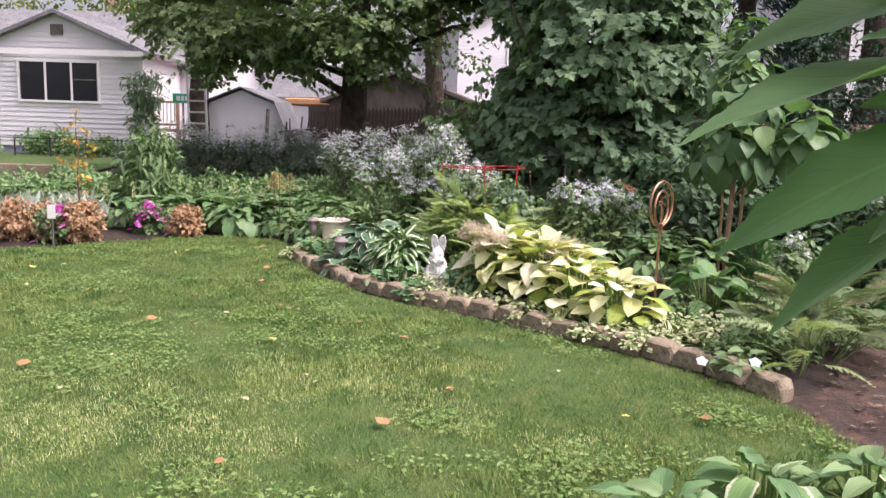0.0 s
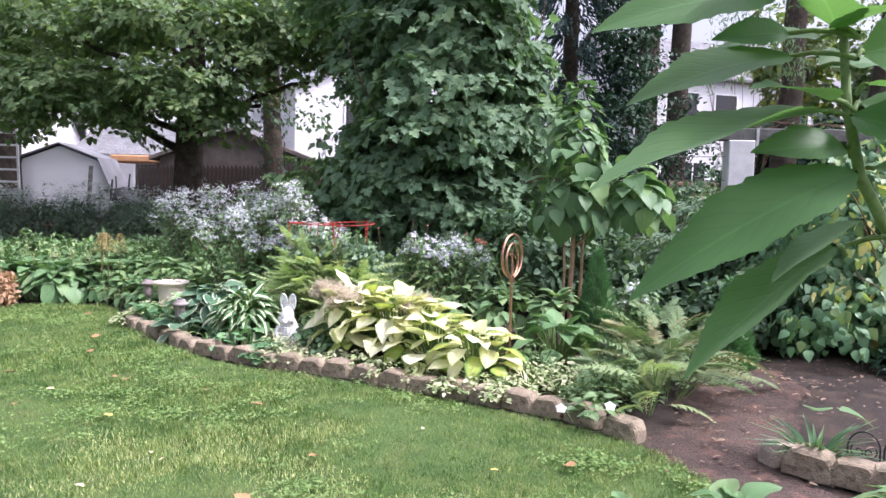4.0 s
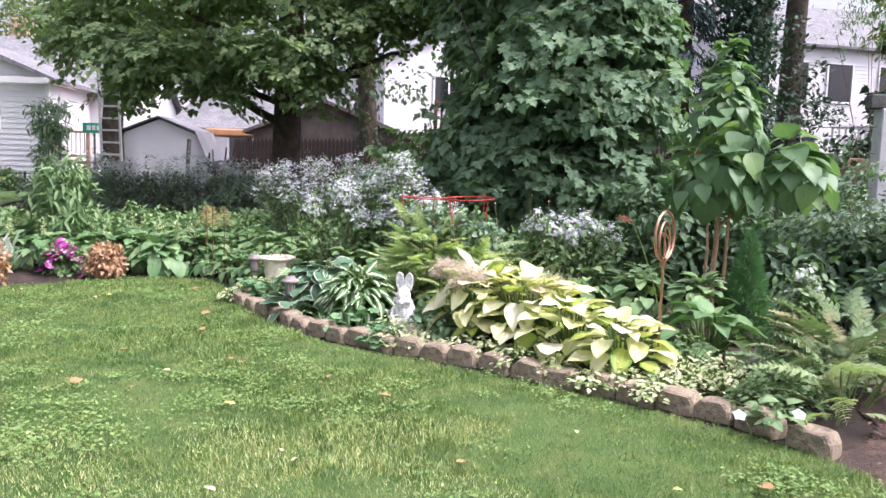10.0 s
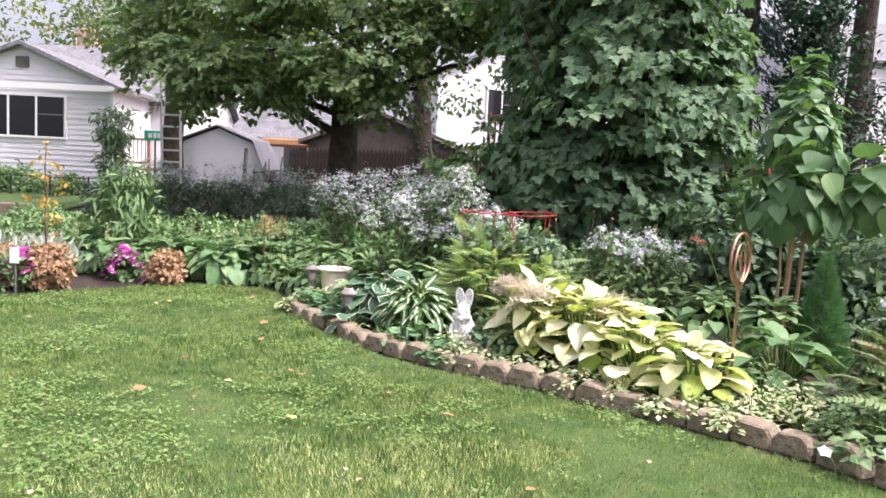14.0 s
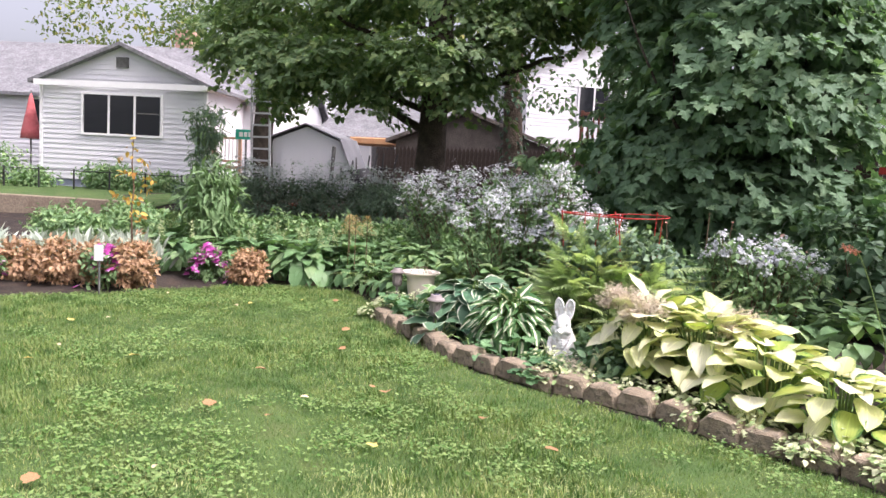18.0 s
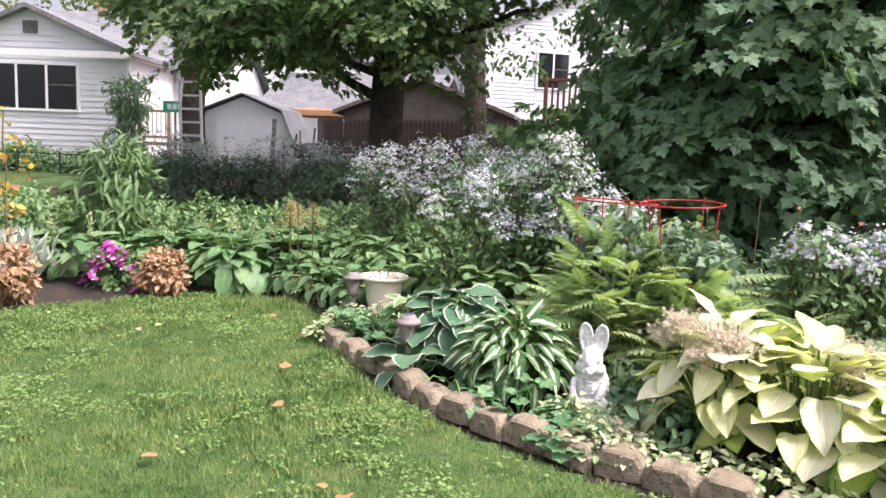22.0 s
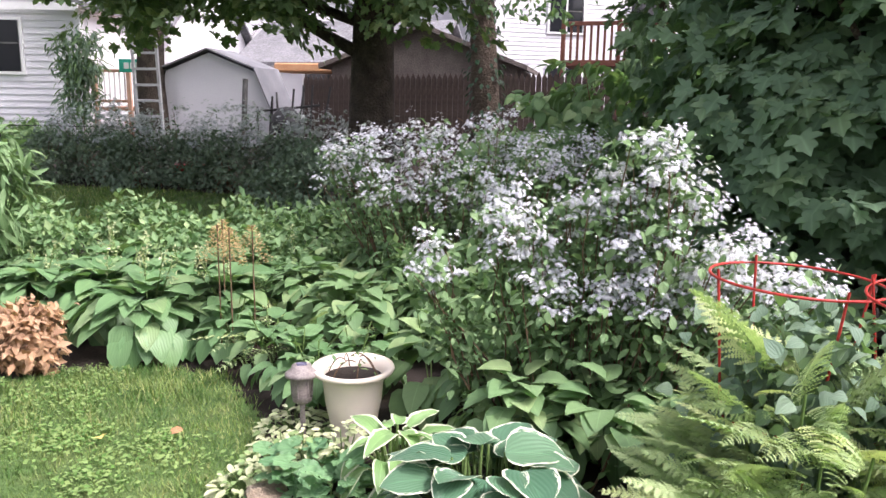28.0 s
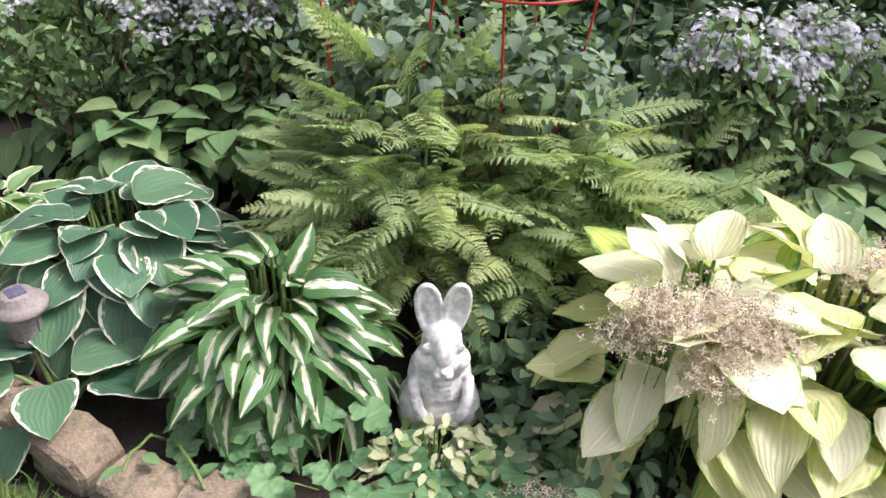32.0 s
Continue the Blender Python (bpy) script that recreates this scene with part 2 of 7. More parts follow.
M_WHITEPOST = plain("flaking white paint", (0.60, 0.60, 0.62), (0.70, 0.70, 0.72), 9, 50, 0.75, relief=0.2, grit=0.25)
M_RETWALL = plain("brown retaining timber", (0.26, 0.20, 0.15), (0.33, 0.27, 0.20), 3, 30, 0.9, relief=0.5, dist=0.01)
M_ALU = plain("grey aluminium", (0.50, 0.51, 0.52), (0.58, 0.59, 0.6), 8, 60, 0.45, 0.6, 0.1)
M_IRON = plain("black iron", (0.03, 0.03, 0.032), (0.05, 0.05, 0.05), 20, 80, 0.6, 0.3, 0.2)
M_BLACK = plain("black plastic", (0.03, 0.03, 0.033), (0.05, 0.05, 0.055), 6, 50, 0.6, relief=0.1)
M_CARD = plain("white card", (0.8, 0.8, 0.8), (0.84, 0.84, 0.84), 20, 60, 0.6, relief=0.02, grit=0.12)
M_BLUE = plain("blue print", (0.05, 0.16, 0.42), (0.16, 0.30, 0.55), 60, 90, 0.5, relief=0.02)
M_UMB = plain("faded red canvas", (0.62, 0.14, 0.15), (0.68, 0.20, 0.21), 5, 60, 0.9, relief=0.2)
M_ORANGE = plain("orange canvas", (0.55, 0.28, 0.14), (0.62, 0.36, 0.20), 3, 40, 0.8, relief=0.2)
M_GREEN_SIGN = plain("green sign paint", (0.02, 0.40, 0.28), (0.03, 0.46, 0.33), 6, 40, 0.5, relief=0.02)
M_PINKWALL = plain("dusty pink masonry", (0.45, 0.27, 0.21), (0.54, 0.35, 0.28), 4, 30, 0.9, relief=0.4)
M_BRICKBLK = plain("pale paver", (0.42, 0.33, 0.25), (0.5, 0.41, 0.32), 12, 80, 0.9, relief=0.4)
M_GLASS, _nt, _b = shader("window glass", 0.06, 0, 0.6)
_b.inputs["Base Color"].default_value = (0.02, 0.022, 0.026, 1)

L_MAPLE = leaf_mat("maple foliage", (0.115, 0.205, 0.12), (0.163, 0.268, 0.152), (0.19, 0.295, 0.16), 0.65, 0.4, 4)
L_MAPLE2 = leaf_mat("tree foliage", (0.12, 0.20, 0.095), (0.185, 0.275, 0.13), (0.24, 0.32, 0.14), 0.55, 0.5, 4)
L_UNDER = leaf_mat("understorey foliage", (0.045, 0.10, 0.05), (0.08, 0.15, 0.075), (0.11, 0.19, 0.09), 0.55, 0.3, 4)
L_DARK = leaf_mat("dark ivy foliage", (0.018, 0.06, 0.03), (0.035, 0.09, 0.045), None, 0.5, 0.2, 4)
L_SPRUCE = leaf_mat("spruce needles", (0.015, 0.045, 0.04), (0.03, 0.07, 0.06), None, 0.6, 0.1, 2)
L_FAR = leaf_mat("far foliage", (0.10, 0.17, 0.05), (0.20, 0.26, 0.09), (0.30, 0.30, 0.08), 0.6, 0.4, 3)
L_YH = leaf_mat("yellow hosta blade", (0.66, 0.67, 0.32), (0.80, 0.78, 0.52), None, 0.42, 0.3, 9, edge=((0.15, 0.30, 0.07), 0.97), by_object=True, spot=(0.46, 0.54, 0.16), rib_depth=0.06, feather=((0.42, 0.53, 0.12), 0.72))
L_YHP = leaf_mat("pale hosta blade", (0.76, 0.74, 0.50), (0.84, 0.81, 0.64), None, 0.42, 0.25, 9, edge=((0.20, 0.36, 0.08), 0.93), by_object=True, spot=(0.56, 0.62, 0.24), rib_depth=0.05, feather=((0.50, 0.58, 0.18), 0.78))
L_YHG = leaf_mat("green-yellow hosta blade", (0.34, 0.47, 0.09), (0.54, 0.60, 0.16), None, 0.42, 0.3, 9, edge=((0.07, 0.18, 0.04), 0.84), by_object=True, rib_depth=0.07, feather=((0.14, 0.29, 0.06), 0.55))
L_BH = leaf_mat("blue-green hosta blade", (0.06, 0.15, 0.085), (0.11, 0.22, 0.12), None, 0.4, 0.15, 11, edge=((0.74, 0.76, 0.60), 0.86), by_object=True)
L_VH = leaf_mat("variegated hosta blade", (0.06, 0.16, 0.05), (0.11, 0.24, 0.08), None, 0.38, 0.2, 9, heart=((0.80, 0.80, 0.62), 0.31), by_object=True)
L_GH = leaf_mat("plain green hosta blade", (0.11, 0.225, 0.09), (0.175, 0.31, 0.135), (0.22, 0.34, 0.15), 0.4, 0.25, 9)
L_PALEH = leaf_mat("pale-edged hosta blade", (0.16, 0.31, 0.11), (0.24, 0.40, 0.15), None, 0.4, 0.25, 9, edge=((0.70, 0.74, 0.56), 0.75))
L_LITTER = leaf_mat("path litter", (0.15, 0.10, 0.07), (0.28, 0.20, 0.14), (0.09, 0.06, 0.045), 0.8, 0.1, 3)
L_FERN = leaf_mat("fern pinnae", (0.33, 0.45, 0.22), (0.47, 0.58, 0.30), (0.52, 0.60, 0.30), 0.6, 0.38, 2)
L_FERND = leaf_mat("dark fern pinnae", (0.14, 0.22, 0.10), (0.21, 0.30, 0.14), (0.27, 0.27, 0.13), 0.6, 0.18, 2)
L_MID = leaf_mat("perennial foliage", (0.13, 0.24, 0.105), (0.21, 0.34, 0.15), (0.28, 0.40, 0.18), 0.5, 0.3, 6, pinnate=True)
L_BLUE = leaf_mat("blue-green foliage", (0.12, 0.20, 0.135), (0.20, 0.29, 0.19), (0.17, 0.28, 0.12), 0.55, 0.25, 5, rib_depth=0.04)
L_AST = leaf_mat("aster foliage", (0.12, 0.22, 0.09), (0.20, 0.31, 0.14), None, 0.55, 0.25, 3)
# aster foliage again, its greens darkened and greyed to carry the tree's shade
L_DKAST = leaf_mat("aster foliage with shade in colour", (0.10, 0.165, 0.105), (0.17, 0.24, 0.16), None, 0.6, 0.2, 3)
L_CAT = leaf_mat("broad sapling leaf", (0.105, 0.205, 0.095), (0.15, 0.265, 0.125), (0.20, 0.33, 0.13), 0.45, 0.35, 7, pinnate=True)
L_SAP = leaf_mat("large soft leaf", (0.095, 0.21, 0.08), (0.145, 0.27, 0.115), None, 0.42, 0.5, 9, by_object=True, pinnate=True)
L_HEU = leaf_mat("geranium foliage", (0.085, 0.20, 0.09), (0.165, 0.31, 0.14), None, 0.5, 0.25, 6)
L_PALE = leaf_mat("pale variegated groundcover", (0.42, 0.48, 0.27), (0.60, 0.62, 0.40), (0.26, 0.38, 0.15), 0.5, 0.25, 4)
L_DRY = leaf_mat("withered foliage", (0.42, 0.25, 0.14), (0.55, 0.37, 0.24), (0.30, 0.18, 0.11), 0.75, 0.25, 4)
L_DRY2 = leaf_mat("tan plumes", (0.44, 0.32, 0.16), (0.56, 0.43, 0.24), None, 0.8, 0.25, 2)
L_SILVER = leaf_mat("silver foliage", (0.34, 0.41, 0.34), (0.48, 0.53, 0.45), None, 0.7, 0.2, 2)
L_VINE = leaf_mat("vine foliage", (0.085, 0.19, 0.095), (0.15, 0.28, 0.135), (0.24, 0.35, 0.15), 0.42, 0.25, 6, pinnate=True)
L_LIME = leaf_mat("yellow-green sapling leaf", (0.17, 0.27, 0.08), (0.30, 0.37, 0.13), (0.42, 0.40, 0.15), 0.5, 0.4, 6, pinnate=True)
L_CONE = leaf_mat("dwarf spruce needles", (0.09, 0.23, 0.085), (0.14, 0.31, 0.12), None, 0.6, 0.15, 1)
L_YELLOW = leaf_mat("yellowed leaf", (0.52, 0.32, 0.06), (0.62, 0.46, 0.12), (0.46, 0.24, 0.07), 0.6, 0.35, 5)
F_WHITE = leaf_mat("white-lilac petals", (0.66, 0.66, 0.80), (0.80, 0.80, 0.88), None, 0.6, 0.25, 1)
F_LILAC = leaf_mat("lilac petals", (0.64, 0.64, 0.80), (0.78, 0.78, 0.88), None, 0.6, 0.25, 1)
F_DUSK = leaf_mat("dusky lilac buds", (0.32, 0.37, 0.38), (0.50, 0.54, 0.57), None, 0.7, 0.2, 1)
F_PINK = leaf_mat("magenta petals", (0.32, 0.03, 0.24), (0.50, 0.09, 0.38), (0.66, 0.42, 0.60), 0.5, 0.25, 1)
F_DRY = leaf_mat("faded florets", (0.58, 0.48, 0.40), (0.72, 0.65, 0.53), (0.36, 0.27, 0.20), 0.8, 0.15, 1)
F_RED = leaf_mat("small dull red flowers", (0.42, 0.16, 0.13), (0.50, 0.26, 0.20), None, 0.6, 0.2, 1)


# ---- mesh helpers ----
def make_mesh(name, V, F, uv=None, smooth=True):
    V, F = np.asarray(V, np.float32), np.asarray(F, np.int32)
    me = bpy.data.meshes.new(name)
    me.vertices.add(len(V))
    me.vertices.foreach_set("co", V.ravel())
    k = F.shape[1]
    me.loops.add(F.size)
    me.loops.foreach_set("vertex_index", F.ravel())
    me.polygons.add(len(F))
    me.polygons.foreach_set("loop_start", np.arange(0, F.size, k, dtype=np.int32))
    me.polygons.foreach_set("use_smooth", np.full(len(F), smooth))
    if uv is not None:
        lay = me.uv_layers.new(name="UVMap")
        lay.data.foreach_set("uv", np.asarray(uv, np.float32)[F.ravel()].ravel())
    me.update(calc_edges=True)
    return me


def put(name, me, mat, parent=None, label="", m=None):
    if mat and not me.materials:
        me.materials.append(mat)
    ob = new(name, me)
    ob.parent = parent
    if m is not None:
        ob.matrix_basis = m
    if label:
        ob["label"] = label
    return ob


def thing(name, label, category, at=(0, 0, 0), rz=0.0, group="", kind=""):
    ob = new(name)
    ob.empty_display_size = 0.1
    ob.matrix_basis = pose(*at, 0, 0, rz)
    return tagged(ob, label, category, group, kind)


def part(name, bm, material, parent, label=""):
    me = bpy.data.meshes.new(name)
    bmesh.ops.recalc_face_normals(bm, faces=bm.faces)
    bm.to_mesh(me)
    bm.free()
    return put(name, me, material, parent, label)


def box_bm(parts, bevel=0.0):
    """Boxes (x0, y0, z0, x1, y1, z1) in one bmesh, with bevelled edges."""
    bm = bmesh.new()
    for x0, y0, z0, x1, y1, z1 in parts:
        vs = bmesh.ops.create_cube(bm, size=1)["verts"]
        for v in vs:
            v.co = Vector(((x0 + x1) / 2 + v.co.x * (x1 - x0), (y0 + y1) / 2 + v.co.y * (y1 - y0), (z0 + z1) / 2 + v.co.z * (z1 - z0)))
    if bevel:
        bmesh.ops.bevel(bm, geom=bm.edges[:], offset=bevel, segments=1, affect='EDGES')
    return bm


def lathe(profile, n=28):
    """Turned body from (radius, height) pairs."""
    V, F = [], []
    for r, z in profile:
        for i in range(n):
            a = 2 * math.pi * i / n
            V.append((r * math.cos(a), r * math.sin(a), z))
    for j in range(len(profile) - 1):
        for i in range(n):
            F.append((j * n + i, j * n + (i + 1) % n, (j + 1) * n + (i + 1) % n, (j + 1) * n + i))
    return make_mesh("turned", V, F)


def tubes(lines, n=7):
    """Round stems: a list of (points, radii) swept into one mesh."""
    VV, FF, base = [], [], 0
    for pts, rad in lines:
        P = np.asarray(pts, float)
        rad = np.broadcast_to(np.asarray(rad, float), (len(P),)) if np.ndim(rad) == 0 or len(rad) == len(P) else np.interp(np.linspace(0, 1, len(P)), np.linspace(0, 1, len(rad)), rad)
        T = np.gradient(P, axis=0)
        T /= np.linalg.norm(T, axis=1, keepdims=True) + 1e-9
        ref = np.array([1.0, 0.13, 0.07]) if abs(T[0][0]) < 0.8 else np.array([0.1, 1.0, 0.1])
        A = np.cross(T, ref)
        A /= np.linalg.norm(A, axis=1, keepdims=True) + 1e-9
        B = np.cross(T, A)
        ang = np.linspace(0, 2 * np.pi, n, endpoint=False)
        ring = P[:, None] + rad[:, None, None] * (np.cos(ang)[None, :, None] * A[:, None] + np.sin(ang)[None, :, None] * B[:, None])
        VV.append(ring.reshape(-1, 3))
        for j in range(len(P) - 1):
            for i in range(n):
                FF.append((base + j * n + i, base + j * n + (i + 1) % n, base + (j + 1) * n + (i + 1) % n, base + (j + 1) * n + i))
        base += len(P) * n
    return make_mesh("stems", np.concatenate(VV), FF)


def each_tube(name, lines, n, mat, parent):
    """Every stem an object of its own."""
    for ln in lines:
        put(name, tubes([ln], n), mat, parent)


def bow(a, b, lift=0.0, n=6, wob=0.0):
    """A line from a to b that bows up by lift and wavers by wob."""
    a, b = np.asarray(a, float), np.asarray(b, float)
    s = np.linspace(0, 1, n)[:, None]
    P = a + (b - a) * s + np.array([0, 0, 1.0]) * lift * 4 * s * (1 - s)
    if wob:
        P[1:-1] += rng.normal(0, wob, (n - 2, 3))
    return P


def blade(profile, cols=2, width=0.5, fold=0.15, droop=0.2, wave=0.0, cup=0.0):
    """A leaf along +Y, one long: profile gives (v, half width 0..1). Triangles with u across and v along."""
    V, UV, rows = [], [], len(profile)
    for v, w in profile:
        for c in range(cols + 1):
            s = 2 * c / cols - 1
            x = s * w * width / 2
            z = fold * abs(x) - droop * v * v + wave * math.sin(v * 11 + s * 2) * abs(s) * w - cup * x * x * 4
            V.append((x, v * (1 - 0.15 * droop * v), z))
            UV.append((c / cols, v))
    F = []
    k = cols + 1
    for j in range(rows - 1):
        for c in range(cols):
            a, b = j * k + c, j * k + c + 1
            F += [(a, b, b + k), (a, b + k, a + k)]
    return np.array(V), np.array(F), np.array(UV)


def outline_leaf(half, fold=0.1):
    """A lobed leaf from one half of its outline (x, y), as a fan round the midrib."""
    left = [(-x, y) for x, y in reversed(half[1:-1])]
    ring = list(half) + left
    cy = 0.4
    V = [(0, cy, 0)] + [(x, y, fold * abs(x) - 0.12 * y * y) for x, y in ring]
    UV = [(0.5, cy)] + [(0.5 + 0.45 * x, y) for x, y in ring]
    n = len(ring)
    F = [(0, 1 + i, 1 + (i + 1) % n) for i in range(n)]
    return np.array(V), np.array(F), np.array(UV)


OVAL = blade([(0, .05), (.22, .8), (.5, 1), (.8, .6), (1, .02)], 2, 0.55, 0.25, 0.25)
OVAL_S = blade([(0, .1), (.4, 1), (1, .02)], 2, 0.55, 0.3, 0.2)
LANCE = blade([(0, .2), (.3, .9), (.6, .8), (1, .02)], 2, 0.22, 0.3, 0.35)
BROAD = blade([(0, .3), (.15, .9), (.35, 1), (.6, .78), (.85, .32), (1, .02)], 4, 0.82, 0.18, 0.35)
MAPLE = outline_leaf([(0, .10), (.14, .0), (.40, -.06), (.41, .08), (.36, .15), (.54, .24), (.68, .44), (.52, .46), (.34, .44), (.36, .60), (.36, .74), (.19, .77), (0, 1.03)], 0.22)
MAPLE_S = outline_leaf([(0, .06), (.42, -.02), (.29, .17), (.63, .43), (.25, .45), (.29, .73), (0, 1.02)], 0.22)
BROAD_M = blade([(0, .35), (.16, .95), (.4, 1), (.7, .62), (1, .02)], 2, 0.78, 0.2, 0.3)
DIAMOND = (np.array([(0, 0, 0), (.3, .5, .05), (0, 1, 0), (-.3, .5, .05)]), np.array([(0, 1, 2), (0, 2, 3)]), np.array([(.5, 0), (1, .5), (.5, 1), (0, .5)]))
ROUND5 = outline_leaf([(0, .05), (.25, -.08), (.48, .08), (.46, .3), (.56, .5), (.38, .68), (.3, .86), (.12, .84), (0, .96)], 0.25)
def lobed_round(lobes=7, n=42):
    """A pleated round leaf with scalloped lobes, stalked near its base."""
    V, UV, F = [(0, .32, -.03)], [(.5, .32)], []
    for k, s in ((1, .5), (2, .85), (3, 1.0)):
        for i in range(n):
            a = 2 * math.pi * i / n
            lob = 1 + .10 * math.cos(lobes * a) * (s - .3) + .03 * math.cos(lobes * 3 * a) * s
            notch = 1 - .75 * math.exp(-((a - 1.5 * math.pi) / .22) ** 2)
            r = .46 * s * lob * notch
            x, y = r * math.cos(a), .42 + r * math.sin(a)
            V.append((x, y, .05 * s * s + .022 * s * math.cos(lobes * a + math.pi)))
            UV.append((.5 + x, y))
    for i in range(n):
        j = (i + 1) % n
        F.append((0, 1 + i, 1 + j))
        for k in (0, 1):
            a, b, c, d = 1 + k * n + i, 1 + k * n + j, 1 + (k + 1) * n + j, 1 + (k + 1) * n + i
            F += [(a, d, c), (a, c, b)]
    return np.array(V), np.array(F), np.array(UV)


LOBED = lobed_round()
NEEDLE = (np.array([(-.05, 0, 0), (.05, 0, 0), (0, 1, 0)]), np.array([(0, 1, 2)]), np.array([(0, 0), (1, 0), (.5, 1)]))
HEART_PROFILE = [(0, .12), (.04, .62), (.12, .88), (.28, 1), (.48, .98), (.66, .82), (.81, .56), (.92, .28), (1, .01)]
HOSTA = [blade(HEART_PROFILE, 6, .70, .22, .25, .03), blade(HEART_PROFILE, 6, .62, .4, .45, .045), blade(HEART_PROFILE, 6, .76, .08, .15, .035)]
HOSTA_R = [blade(HEART_PROFILE, 6, .88, .2, .25, .025), blade(HEART_PROFILE, 6, .80, .1, .4, .03), blade(HEART_PROFILE, 6, .95, .28, .15, .03)]
HOSTA_N = [blade(HEART_PROFILE, 6, .50, .35, .5, .03), blade(HEART_PROFILE, 6, .56, .25, .7, .04), blade(HEART_PROFILE, 6, .44, .45, .35, .04)]
HOSTA_LOW = blade([(0, .12), (.08, .75), (.28, 1), (.6, .86), (.85, .42), (1, .01)], 2, .74, .2, .45)
GRASS = (np.array([(-.075, 0, 0), (.075, 0, 0), (0, 1, 0)]), np.array([(0, 1, 2)]), np.array([(.2, 0), (.8, 0), (.5, 1)]))


def flower(petals=6, w=0.42):
    V, F, UV = [], [], []
    for i in range(petals):
        a = 2 * math.pi * i / petals
        c, s = math.cos(a), math.sin(a)
        for x, y, z in ((0, 0, 0), (w / 2, .55, .12), (0, 1, .08), (-w / 2, .55, .12)):
            V.append((x * c - y * s, x * s + y * c, z))
            UV.append((.5 + x, y))
        k = 4 * i
        F += [(k, k + 1, k + 2), (k, k + 2, k + 3)]
    return np.array(V), np.array(F), np.array(UV)


FLOWER6 = flower(6)
FLOWER5 = flower(5, 0.75)
FLORET = flower(4, 0.3)


def frond(n=18, teeth=6, reach=0.20, arch=0.42, fat=0.5):
    """A fern frond one long: pinnae on both sides, each a drooping blade with deep teeth."""
    V, F, UV = [], [], []
    step = 0.86 / n

    def mid(v):
        return np.array([0, v, 0.20 * v - arch * v * v])
    spots = [0.0] + [0.13 + step * i for i in range(n)] + [1.0]
    for v in spots:
        V += [mid(v), mid(v) + np.array([0.006 * (1.2 - v), 0, 0.003])]
        UV += [(.5, v), (.5, v)]
    for i in range(n + 1):
        a = 2 * i
        F += [(a, a + 1, a + 2), (a + 1, a + 3, a + 2)]
    for i in range(n):
        v = spots[i + 1]
        L = reach * min(1.0, 0.5 + 2.6 * (v - 0.13)) * (1 - ((v - 0.13) / 0.9) ** 1.7) + 0.012
        for side in (-1, 1):
            tilt = 0.43 + 0.12 * math.sin(i * 2.7 + side)
            d = np.array([side * math.sqrt(1 - tilt * tilt), tilt, 0.05 * math.sin(i * 4.1)])
            q = np.array([-tilt * side, math.sqrt(1 - tilt * tilt), 0.18 * math.sin(i * 1.9 + side)])
            wide = step * fat
            prev = 2 * (i + 1)
            for k in range(teeth):
                r = k / teeth
                c = mid(v) + d * L * r + np.array([0, 0, -0.25 * L * r * r])
                h = wide * (1 - r) ** 0.7
                a = d * L * 0.8 / teeth
                r2 = (k + 1) / teeth
                nxt = mid(v) + d * L * r2 + np.array([0, 0, -0.25 * L * r2 * r2])
                base = len(V)
                V += [c + q * h + a, c - q * h + a, nxt]
                UV += [(.9, v), (.1, v), (.5, v)]
                F += [(prev, base, base + 2), (prev, base + 2, base + 1)]
                prev = base + 2
    return np.array(V), np.array(F), np.array(UV)


FROND = frond(21, 6, 0.20, 0.24, 0.92)
FROND_B = frond(19, 6, 0.23, 0.46, 0.92)
FROND_LOW = frond(12, 4)
FROND_WIDE = frond(15, 6, 0.21, 0.55, 0.88)


def frames_of(dirs, ups, size):
    """Turns (k, 3, 3) that lay a leaf's +Y along dirs and its +Z near ups, scaled by size."""
    y = dirs / (np.linalg.norm(dirs, axis=1, keepdims=True) + 1e-9)
    x = np.cross(y, ups)
    x /= np.linalg.norm(x, axis=1, keepdims=True) + 1e-9
    z = np.cross(x, y)
    return np.stack([x, y, z], -1) * np.asarray(size, float).reshape(-1, 1, 1)


def scatter(template, points, dirs, ups, size):
    tv, tf, tuv = template
    R = frames_of(np.asarray(dirs, float), np.asarray(ups, float), np.broadcast_to(size, (len(points),)))
    V = np.einsum('kij,nj->kni', R, tv) + np.asarray(points)[:, None]
    k, n = len(points), len(tv)
    F = tf[None] + (np.arange(k) * n)[:, None, None]
    return V.reshape(-1, 3), F.reshape(-1, 3), np.tile(tuv, (k, 1))


def joined(sets):
    VV, FF, UU, base = [], [], [], 0
    for V, F, U in sets:
        VV.append(V), FF.append(F + base), UU.append(U)
        base += len(V)
    return np.concatenate(VV), np.concatenate(FF), np.concatenate(UU)


def leaves(name, sets, mat, parent, label=""):
    V, F, U = joined(sets) if isinstance(sets, list) else sets
    ob = put(name, make_mesh(name, V, F, U), mat, parent, label)
    ob["kind"] = "stuff"
    return ob


def singly(name, template, points, dirs, ups, size, mat, parent, label=""):
    """Leaves or flowers that can be told apart: every one an object on one shared mesh."""
    me = make_mesh(name, *template)
    me.materials.append(mat)
    size = np.broadcast_to(size, (len(points),))
    R = frames_of(np.asarray(dirs, float), np.asarray(ups, float), np.ones(len(points)))
    for p, r, s in zip(np.asarray(points, float), R, size):
        m = Matrix(r.tolist()).to_4x4()
        m.translation = Vector(p)
        put(name, me, None, parent, label, m @ Matrix.Scale(float(s), 4))


def unit(n):
    v = rng.normal(size=(n, 3))
    return v / np.linalg.norm(v, axis=1, keepdims=True)


def smooth01(t):
    t = np.clip(t, 0, 1)
    return t * t * (3 - 2 * t)


